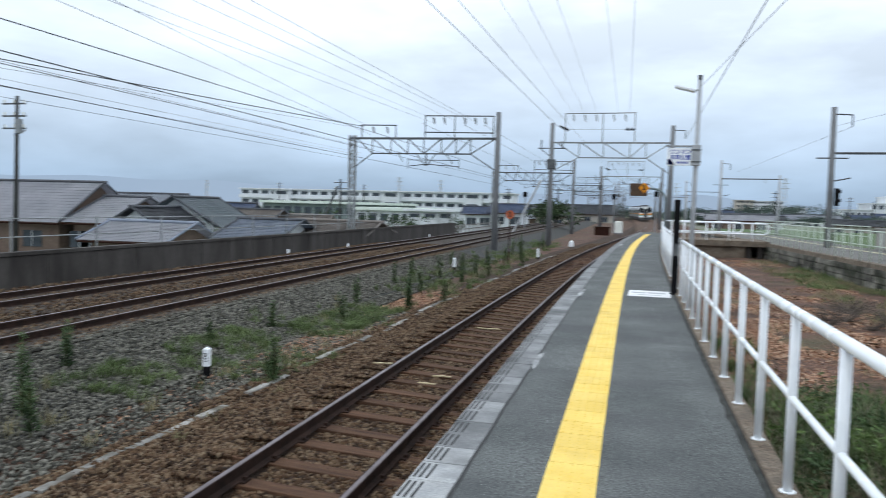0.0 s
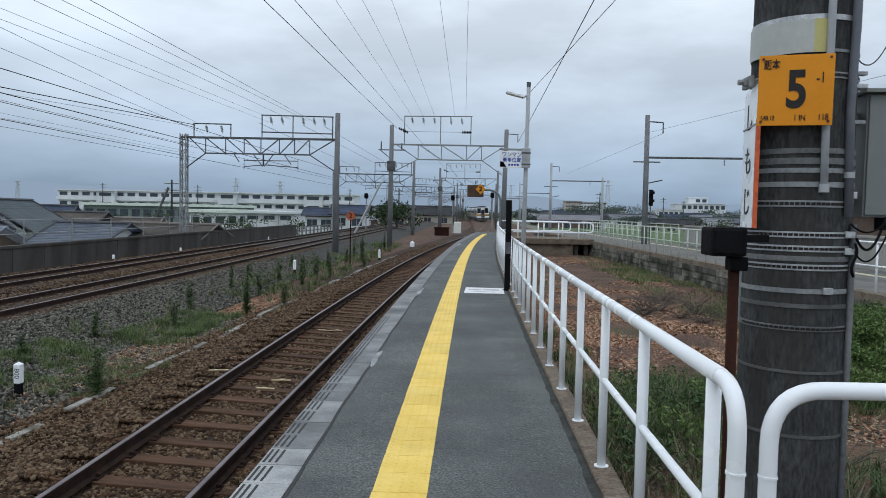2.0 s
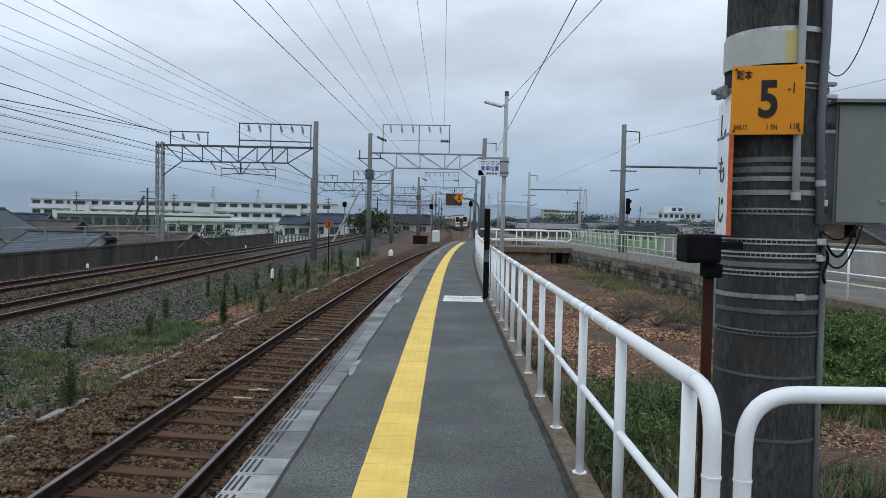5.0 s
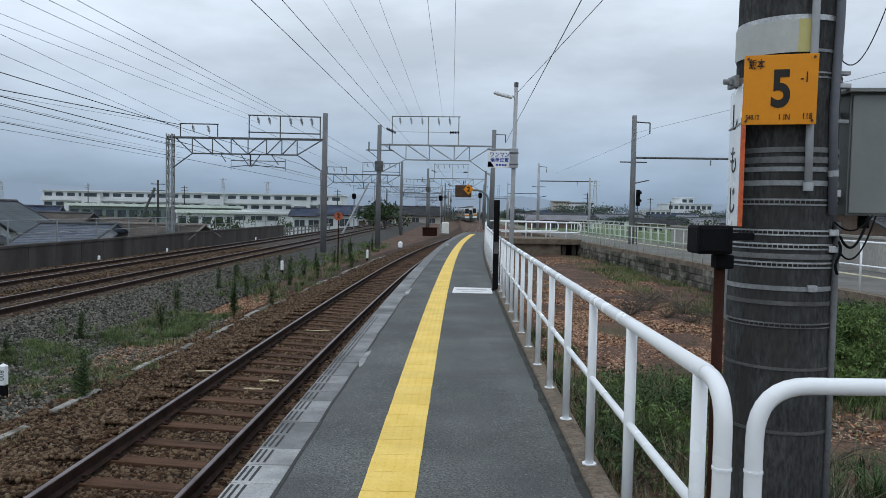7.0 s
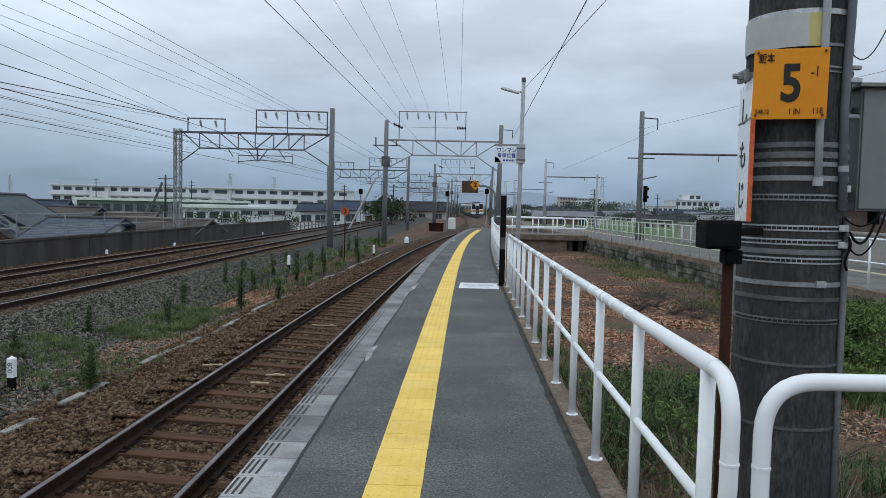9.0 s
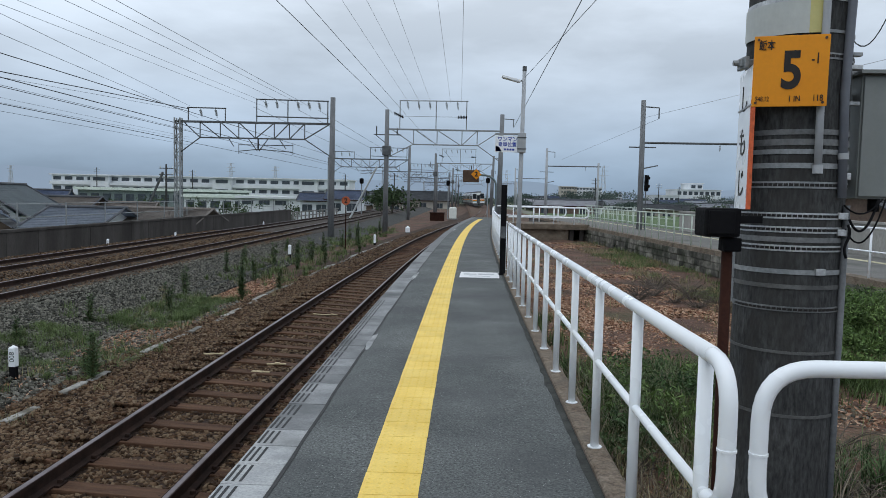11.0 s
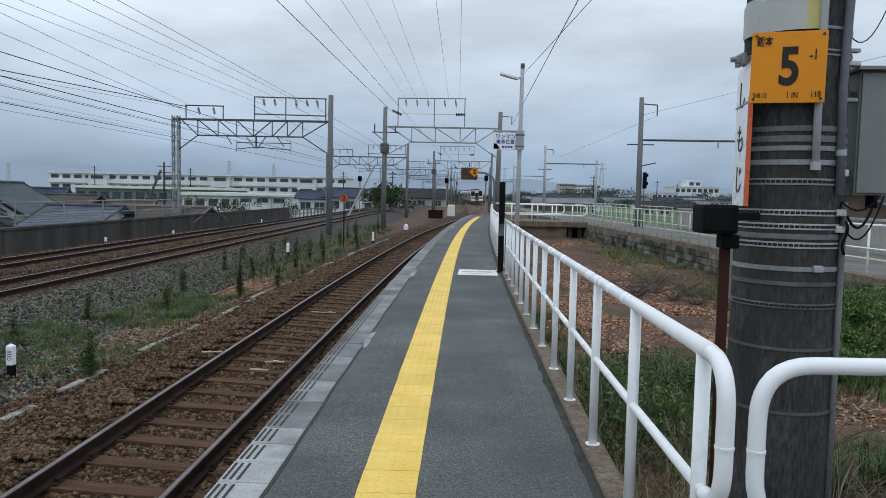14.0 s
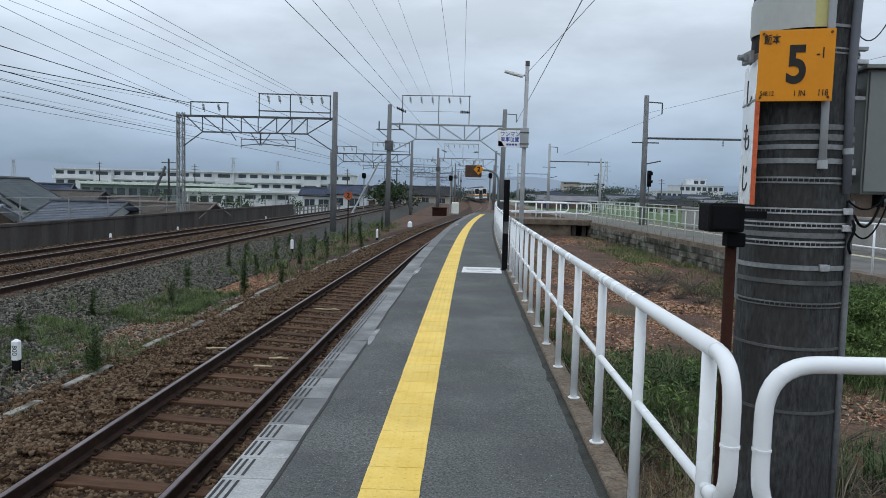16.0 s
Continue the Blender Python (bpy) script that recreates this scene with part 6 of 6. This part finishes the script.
    a = rng.uniform(0, 6.283, n)
    ln = rng.uniform(0.06, 0.16, n) * (1.25 - 0.7 * u)
    d = np.stack([np.cos(a), np.sin(a), rng.uniform(0.1, 0.9, n)], 1)
    s = np.stack([-np.sin(a), np.cos(a), np.zeros(n)], 1) * 0.011
    v = np.stack([c, c + d * (ln * 0.5)[:, None] + s, c + d * ln[:, None] - [0, 0, 0.01], c + d * (ln * 0.5)[:, None] - s], 1).reshape(-1, 3)
    f = (np.array([[0, 1, 2], [0, 2, 3]])[None] + (np.arange(n) * 4)[:, None, None]).reshape(-1, 3)
    o = raw("foliage", M["weed"], v, f)
    o.parent = t
    return t


for i, (x, y, h) in enumerate(((-5.15, 10.1, 0.85), (-5.3, 10.35, 0.6), (-5.57, 18.45, 1.25), (-5.45, 18.2, 0.9), (-7.07, 18.7, 0.9), (-5.07, 20.3, 0.8), (-5.95, 29.0, 1.0), (-6.32, 33.3, 1.1),
                               (-6.76, 30.1, 0.9), (-7.51, 23.4, 0.9), (-4.73, 33.9, 0.7), (-5.6, 25.0, 1.0), (-6.2, 22.0, 0.9), (-5.2, 28.0, 1.1), (-6.8, 26.5, 1.0), (-5.4, 38.0, 1.2),
                               (-6.3, 41.0, 1.2), (-5.9, 36.0, 1.0), (-6.6, 46.0, 1.2), (-5.5, 49.0, 1.3), (-7.3, 14.2, 0.8), (-8.4, 9.6, 0.9), (-8.0, 9.2, 0.9), (-7.1, 7.4, 1.1), (-6.5, 6.9, 0.7),
                               (-7.5, 12.2, 0.6), (-6.5, 16.2, 0.7), (-8.0, 27.0, 0.9), (-7.9, 33.0, 0.8), (-5.2, 44.0, 1.0))):
    weed(x, y, -1.22, h, 300 + i)


def patch(n, x0, x1, y0, y1, seed, fn=None, z=-1.22, where=None):
    """Points in a stretch of the plan, thinned by a noise so that they gather in clumps."""
    rng = np.random.default_rng(seed)
    out = []
    while len(out) < n:
        x, y = rng.uniform(x0, x1), rng.uniform(y0, y1)
        if fn is None or fn(x, y) > rng.uniform(0, 1):
            out.append((x, y, z if not callable(z) else z(x, y)))
    return np.array(out)


def clump(x, y):
    return max(0.0, noise.noise((x * 0.55, y * 0.42, 7.0)) * 2.2 + 0.15)


def bed_z(x, y):
    """Top of the trackside ground between the two lines."""
    if x < -8.7:
        return -0.835
    if x < -6.6:
        return -1.24 + max(0.0, min(1.0, (-6.6 - x) / 2.0)) * 0.38
    return -1.21


def tufts(n, x0, x1, y0, y1, seed, per=70, r=(0.05, 0.22), z=bed_z, fn=None):
    """Foot points of tufts: each a handful of blades round one centre."""
    rng = np.random.default_rng(seed)
    c = patch(n, x0, x1, y0, y1, seed + 1, fn, z)
    k = rng.integers(int(per * 0.3), per, n)
    p = np.repeat(c, k, 0)
    q = np.repeat(rng.uniform(*r, n), k)
    p[:, :2] += rng.normal(0, 1, (len(p), 2)) * q[:, None] * 0.5
    return p


def low_grass(p, h, seed, label, material="grass", width=0.0045, lean=1.1):
    return blades("grass", M[material], p, np.full(len(p), h), seed, label, "grass", width=width, lean=lean)


low_grass(tufts(84, -7.7, -6.6, 8.4, 13.5, 11, 170, (0.06, 0.26)), 0.13, 12, "soft green grass tufts by the distance post", width=0.0026, lean=1.4)
low_grass(tufts(24, -6.5, -5.5, 10.2, 12.2, 15, 120, (0.06, 0.22)), 0.12, 16, "low soft grass behind the trough", width=0.0026, lean=1.4)
low_grass(tufts(95, -7.2, -5.6, 14.0, 18.5, 61, 190, (0.08, 0.3)), 0.15, 62, "soft green grass patch between the tracks", width=0.0028, lean=1.4)
low_grass(tufts(26, -5.5, -5.1, 10.0, 12.4, 63, 90), 0.11, 64, "low green grass beside the trough", width=0.003)
low_grass(tufts(60, -8.2, -4.9, 5.5, 40.0, 65, 60), 0.2, 66, "scattered green tufts between the tracks")
low_grass(tufts(130, -7.8, -5.0, 22.0, 60.0, 67, 70, (0.1, 0.5)), 0.24, 68, "rough green grass further along the line", width=0.008)
low_grass(tufts(90, -7.6, -4.8, 5.0, 44.0, 69, 40), 0.2, 70, "dry straw tufts between the tracks", "grass_dry", 0.004)


def rz(x, y):
    return -0.95 + 0.07 * noise.noise((x * 0.7, y * 0.5, 3)) - 0.02


low_grass(tufts(80, 1.3, 4.0, 6.0, 10.2, 21, 110, (0.08, 0.32), rz, lambda x, y: 0.45 + noise.noise((x * 0.8, y * 0.6, 2.0))), 0.42, 22, "green weeds on the ground beyond the handrail", "weed", 0.006)
low_grass(tufts(40, 1.0, 2.2, 9.0, 15.0, 71, 60, (0.08, 0.25), rz), 0.26, 72, "thin green weeds along the platform foot", width=0.006)
low_grass(tufts(120, 1.0, 2.6, 3.0, 9.0, 23, 50, (0.1, 0.4), rz), 0.34, 24, "dry straw stalks beneath the handrail", "grass_dry", 0.003, 1.3)
low_grass(tufts(90, 1.1, 3.6, 4.2, 9.4, 81, 46, (0.1, 0.45), rz), 0.5, 82, "tangled brown stalks among the weeds", "twig", 0.0035, 1.7)
low_grass(tufts(70, 1.6, 3.8, 6.6, 10.4, 83, 60, (0.08, 0.3), rz), 0.44, 84, "pale green blades among the weeds", "grass", 0.004, 0.9)
low_grass(tufts(16, 2.8, 5.6, 4.5, 7.4, 77, 60, (0.08, 0.3), rz), 0.26, 78, "green tufts among twigs on the waste ground", "weed", 0.005)
low_grass(tufts(110, 6.0, 8.0, 18, 42, 25, 80, (0.2, 0.6), rz, lambda x, y: 0.25 + noise.noise((x * 0.8, y * 0.3, 9))), 0.2, 26, "green grass at the foot of the stone face", width=0.006)
low_grass(tufts(90, 5.6, 8.0, 16, 42, 75, 60, (0.2, 0.6), rz), 0.2, 76, "dry grass at the foot of the stone face", "grass_dry", 0.006)
low_grass(tufts(120, 2.0, 7.6, 4, 34, 29, 24, (0.1, 0.5), rz), 0.16, 30, "straw scattered over the waste ground", "grass_dry", 0.004, 1.4)
low_grass(tufts(70, 4.0, 6.4, 9.0, 11.5, 73, 80, (0.08, 0.4), rz), 0.26, 74, "green tufts on the stony ground", width=0.005)


def bush(x, y, h, w, seed, label="leafy green bush on the waste ground", material="bush", n=5200):
    rng = np.random.default_rng(seed)
    t = empty("bush", Matrix.Translation((x, y, -0.97)))
    tagged(t, label, "bush", group="bushes")
    bm = bmesh.new()
    for k in range(14):
        a, l = rng.uniform(0, 6.28), rng.uniform(0.3, 0.9)
        tube(bm, [(0, 0, 0), (math.cos(a) * w * 0.25 * l, math.sin(a) * w * 0.25 * l, h * 0.5), (math.cos(a) * w * 0.5 * l, math.sin(a) * w * 0.5 * l, h * rng.uniform(0.7, 1.0))], 0.008, 4, cap=False, r1=0.003)
    part("stem", bm, M["stem"], t)
    cl = np.stack([rng.normal(0, w * 0.28, 26), rng.normal(0, w * 0.28, 26), rng.uniform(0.15, 0.95, 26) * h], 1)
    c = cl[rng.integers(0, 26, n)] + rng.normal(0, 1, (n, 3)) * [w * 0.1, w * 0.1, h * 0.09]
    c[:, 2] = np.abs(c[:, 2])
    d = rng.normal(0, 1, (n, 3)) + [0, 0, 0.4]
    d /= np.linalg.norm(d, axis=1)[:, None]
    e = np.cross(d, rng.normal(0, 1, (n, 3)))
    e /= np.linalg.norm(e, axis=1)[:, None]
    ln = rng.uniform(0.018, 0.05, n)[:, None]
    v = np.stack([c - d * ln, c + e * ln * 0.3, c + d * ln, c - e * ln * 0.3], 1).reshape(-1, 3)
    f = (np.array([[0, 1, 2], [0, 2, 3]])[None] + (np.arange(n) * 4)[:, None, None]).reshape(-1, 3)
    o = raw("foliage", M[material], v, f)
    o.parent = t
    return t


for i, (x, y, h, w) in enumerate(((6.6, 13.2, 0.85, 1.3), (7.4, 13.6, 0.9, 1.5), (7.9, 14.6, 0.8, 1.4), (5.9, 12.2, 0.6, 1.1), (6.9, 11.6, 0.75, 1.3), (7.8, 12.4, 0.9, 1.4), (5.2, 10.4, 0.45, 0.9),
                                  (6.2, 10.2, 0.55, 1.1), (7.2, 15.6, 0.7, 1.2), (6.4, 9.0, 0.5, 1.0), (7.5, 10.2, 0.8, 1.3))):
    bush(x, y, h, w, 500 + i)
for i, (x, y, h, w) in enumerate(((2.2, 7.6, 0.55, 0.9), (2.6, 8.3, 0.6, 1.0), (3.0, 8.9, 0.6, 1.0), (3.5, 9.5, 0.55, 1.0), (2.0, 8.9, 0.5, 0.8), (2.5, 9.7, 0.5, 0.9), (2.9, 7.5, 0.5, 0.8), (1.7, 6.9, 0.45, 0.7), (2.3, 6.4, 0.5, 0.8), (3.4, 8.2, 0.45, 0.8), (1.5, 7.9, 0.4, 0.6))):
    bush(x, y, h * 0.9, w * 0.9, 540 + i, "green weed clump beyond the handrail", "weed" if i % 2 else "bush", 620 if x < 2.15 else 1000)


def dry_shrub(x, y, h, seed):
    rng = random.Random(seed)
    t = empty("dry_shrub", Matrix.Translation((x, y, -0.97)))
    tagged(t, "dry dark tangled shrub on the waste ground", "shrub", group="dry shrubs")
    bm = bmesh.new()
    for k in range(46):
        a, l, e = rng.uniform(0, 6.28), h * rng.uniform(0.5, 1.2), rng.uniform(0.15, 0.9)
        p0 = Vector((0, 0, 0))
        p1 = Vector((math.cos(a) * l * 0.5, math.sin(a) * l * 0.5, l * e * 0.55))
        p2 = p1 + Vector((math.cos(a + rng.uniform(-1, 1)), math.sin(a + rng.uniform(-1, 1)), rng.uniform(-0.2, 0.6))) * l * 0.4
        tube(bm, [p0, p1, p2], 0.006, 4, cap=False, r1=0.002)
    part("branch_tangle", bm, M["bark"], t)
    return t


def fallen_branch(x, y, seed):
    """A bleached bare branch with forks, lying on the ground."""
    rng = random.Random(seed)
    b = empty("fallen_branch", Matrix.Translation((x, y, -0.95)) @ Matrix.Rotation(rng.uniform(0, 6.28), 4, "Z"))
    tagged(b, "pale bare branch lying on the waste ground", "branch", group="fallen branches")
    bm = bmesh.new()
    p = Vector((0, 0, 0.02))
    a = 0.0
    for k in range(5):
        q = p + Vector((math.cos(a), math.sin(a), rng.uniform(-0.02, 0.22))) * rng.uniform(0.14, 0.24)
        tube(bm, [p, q], 0.009 - 0.0013 * k, 5, r1=0.008 - 0.0013 * k)
        for j in range(2):
            t = a + rng.choice((-1, 1)) * rng.uniform(0.5, 1.2)
            e = q + Vector((math.cos(t), math.sin(t), rng.uniform(-0.05, 0.6))) * rng.uniform(0.12, 0.32)
            g = e + Vector((math.cos(t + 0.4), math.sin(t + 0.4), rng.uniform(-0.2, 0.4))) * 0.12
            tube(bm, [q, e, g], 0.004, 4, cap=False, r1=0.0015)
        p, a = q, a + rng.uniform(-0.5, 0.5)
    part("branch", bm, M["twig"], b)
    return b


for i, (x, y) in enumerate(((2.75, 5.0), (3.1, 5.6), (3.5, 6.1), (2.6, 5.9), (3.9, 6.6), (1.35, 4.6), (1.5, 5.2), (1.9, 5.6), (1.3, 5.9), (1.7, 6.4), (4.2, 7.2), (3.3, 7.0), (1.25, 4.0))):
    fallen_branch(x, y, 900 + i)
dry_shrub(6.0, 19.7, 1.0, 1)
dry_shrub(5.4, 20.6, 0.8, 2)
dry_shrub(4.8, 20.0, 0.6, 5)
dry_shrub(2.5, 4.7, 0.5, 3)
dry_shrub(1.5, 3.9, 0.35, 4)
dry_shrub(2.9, 5.6, 0.5, 6)
dry_shrub(3.3, 6.2, 0.7, 7)
dry_shrub(3.7, 7.3, 0.6, 8)
dry_shrub(1.5, 5.8, 0.5, 9)
dry_shrub(1.6, 6.6, 0.5, 10)
dry_shrub(3.6, 5.6, 0.55, 11)
dry_shrub(4.2, 6.4, 0.5, 12)
dry_shrub(5.0, 19.2, 0.9, 13)
dry_shrub(5.6, 21.5, 0.9, 14)
for i, (x, y, h) in enumerate(((4.4, 18.4, 0.6), (5.2, 18.0, 0.7), (5.8, 18.6, 0.7), (4.6, 19.2, 0.6), (5.5, 17.2, 0.6), (6.2, 17.9, 0.7), (4.0, 20.4, 0.6), (6.0, 16.6, 0.6))):
    dry_shrub(x, y, h, 20 + i)

# ---------- loose stones ----------
def along(n, s0, s1, o0, o1, seed, zf, keep=None):
    rng = np.random.default_rng(seed)
    s, o = s0 + (s1 - s0) * rng.uniform(0, 1, n) ** 1.35, rng.uniform(o0, o1, n)
    if keep is not None:
        ok = keep(s, o)
        s, o = s[ok], o[ok]
    t, x, y = np.interp(s, _S, _T), np.interp(s, _S, _X), np.interp(s, _S, _Y)
    return np.stack([x + o * np.cos(t), y - o * np.sin(t), zf(s, o)], 1)


def clear_of_rail(s, o):
    return (abs(o - RAIL_L) > 0.085) & (abs(o - RAIL_R) > 0.085)


def off_sleepers(s, o):
    ph = ((s + 7.2) / 0.6) % 1.0
    near = np.minimum(ph, 1 - ph) * 0.6 < 0.10
    return clear_of_rail(s, o) & (~near | (o < RAIL_L - 0.27) | (o > RAIL_R + 0.4) | (np.random.default_rng(5).uniform(0, 1, len(s)) < 0.34))


def bed_top(s, o):
    return np.interp(o, [-6.0, -4.7, -4.1, -3.75, RAIL_L - 0.1, RAIL_R + 0.1, -1.85, -1.2], [-1.2, -1.15, -1.03, -1.025, -1.04, -1.085, -1.09, -1.12])


def stones(name, material, pos, lo, hi, seed, label):
    rng = np.random.default_rng(seed + 77)
    return scatter(name, material, pos, rng.uniform(lo, hi, len(pos)), (0.5, 0.9), seed, label, "ballast stones")


stones("ballast_stones", M["stone_b"], along(66000, 3.2, 26, -5.5, -1.2, 41, bed_top, off_sleepers), 0.014, 0.042, 41, "loose rust-brown crushed stone along the platform track")
stones("ballast_stones", M["stone_b"], along(8000, 24, 60, -5.2, -1.2, 42, bed_top, off_sleepers), 0.03, 0.055, 42, "loose rust-brown crushed stone along the curve")
stones("ballast_stones", M["stone_g"], along(11000, 4, 18, -6.6, -4.9, 43, lambda s, o: np.full(len(s), -1.2)), 0.012, 0.042, 43, "mixed pale stones between the tracks")


def over_sleeper_ends(s, o):
    ph = ((s + 7.2) / 0.6) % 1.0
    return (np.minimum(ph, 1 - ph) * 0.6 < 0.13) & (o < RAIL_L - 0.2 - 0.12 * np.sin(s * 23.0) ** 2)


stones("ballast_stones", M["stone_b"], along(9000, 3.2, 30, RAIL_L - 0.6, RAIL_L - 0.2, 91, lambda s, o: np.full(len(s), RAIL_Z + CANT - 0.118), over_sleeper_ends), 0.018, 0.042, 91, "crushed stone heaped over the sleeper ends")
_p = patch(40000, -9.1, -6.5, 5, 38, 44, lambda x, y: 1.25 - y / 40.0, bed_z)
stones("ballast_stones", M["stone_g"], _p + [0, 0, 0.01], 0.014, 0.04, 44, "grey crushed stone shoulder of the main line")
_p = patch(22000, -15.2, -8.9, 9, 44, 45, lambda x, y: 0.0 if min(abs(x - q) for q in (N_L, N_R, F_L, F_R)) < 0.09 else 1.0, -0.825)
stones("ballast_stones", M["stone_b"], _p, 0.02, 0.045, 45, "brown stones between the main line rails")
_p = patch(30000, 1.3, 7.2, 9.0, 21, 46, lambda x, y: 0.12 + 1.1 * max(0, 0.32 + noise.noise((x * 0.45, y * 0.3, 1.5))), rz)
fallen_leaves("leaf_litter", M["litter"], _p + [0, 0, 0.012], np.random.default_rng(3).uniform(0.025, 0.065, len(_p)), 46, "orange-brown dead leaves on the waste ground")
_p = patch(17000, 1.2, 6.5, 3.0, 10, 52, None, rz)
fallen_leaves("leaf_litter", M["litter"], _p + [0, 0, 0.012], np.random.default_rng(8).uniform(0.016, 0.045, len(_p)), 53, "pale dead leaves over stony waste ground")
_p = patch(24000, 1.6, 7.2, 14, 42, 50, lambda x, y: 0.3 + noise.noise((x * 0.35, y * 0.22, 1.5)), rz)
fallen_leaves("leaf_litter", M["litter"], _p + [0, 0, 0.012], np.random.default_rng(6).uniform(0.03, 0.07, len(_p)), 51, "reddish dead leaves over the far waste ground")
_p = patch(9000, -6.4, -5.1, 7, 24, 47, lambda x, y: 0.08 + math.exp(-((y - 13.4) / 1.7) ** 2) + 0.8 * math.exp(-((y - 20.0) / 2.0) ** 2), bed_z)
fallen_leaves("leaf_litter", M["litter"], _p + [0, 0, 0.012], np.random.default_rng(4).uniform(0.015, 0.045, len(_p)), 48, "reddish dead leaves and rubble beside the trough")
_p = patch(9000, 2.0, 7, 3.0, 12, 49, None, rz)
stones("pale_stones", M["stone_g"], _p, 0.012, 0.04, 49, "pale stones on the waste ground")

# ---------- platform pieces ----------
def tactile_tile():
    bm = bmesh.new()
    box(bm, -0.1485, 0.1485, -0.1468, 0.1468, -0.012, 0.006, bevel=0.002)
    for i in range(5):
        for j in range(5):
            x, y = -0.12 + i * 0.06, -0.12 + j * 0.06
            r = bmesh.ops.create_cone(bm, cap_ends=True, segments=6, radius1=0.0115, radius2=0.007, depth=0.0035, matrix=Matrix.Translation((x, y, 0.0075)))
    return bm


_tm = None
for i in range(197):
    s_ = -7.68 + 0.3 * i
    if _tm is None:
        o_ = part("tactile_tile", tactile_tile(), M["yellow"], PF)
        _tm = o_.data
    else:
        o_ = new("tactile_tile", _tm)
        o_.parent = PF
    o_.matrix_basis = at_pose(s_, -0.34 + random.uniform(-0.0015, 0.0015), 0.008 + random.uniform(0, 0.0015)) @ Matrix.Rotation(random.uniform(-0.004, 0.004), 4, "Z")

_tm = _sm = None
for i in range(94):
    s_ = -7.794 + 0.298 * i
    if i == 42:
        _tm = None
    if _tm is None:
        o_ = part("edge_tile", boxed(-0.135, 0.135, -0.1465, 0.1465, -0.03, 0.0, bevel=0.004), M["coping" if i < 42 else "coping_worn"], PF)
        _tm = o_.data
    else:
        o_ = new("edge_tile", _tm)
        o_.parent = PF
    o_.matrix_basis = at_pose(s_, -1.087 + random.uniform(-0.002, 0.002), random.uniform(-0.002, 0.002)) @ Matrix.Rotation(random.uniform(-0.006, 0.006), 4, "Z")
    if 26 < i < 62:
        for x in (-0.112, -0.078, -0.038):
            if _sm is None:
                q_ = part("grip_strip", boxed(-0.007, 0.007, -0.115, 0.115, 0.0005, 0.003), M["slot"], o_)
                _sm = q_.data
            else:
                q_ = new("grip_strip", _sm)
                q_.parent = o_
            q_.matrix_basis = Matrix.Translation((x, 0, 0))
part("tar_seam", swept([(-0.957, -0.002), (-0.935, -0.002), (-0.935, 0.004), (-0.955, 0.004)], 3.0, 40, 0.35, where=lambda s, o, z: at(s, o + 0.005 * math.sin(s * 1.9) + 0.004 * math.sin(s * 5.3), z)), M["seam"], PF, "dark tar seam behind the edge")
part("dirt_strip", swept([(0.70, -0.004), (0.746, -0.004), (0.746, 0.008), (0.72, 0.0062), (0.70, 0.004)], -2, 44, 0.11,
                         where=lambda s, o, z: at(s, o - (0.022 * noise.noise((s * 2.3, 0.0, 5.0)) + 0.016 * noise.noise((s * 7.0, 2.0, 5.0)) if o < 0.715 else 0.0), z)), M["dirt"], PF, "dark dirt gathered along the kerb")
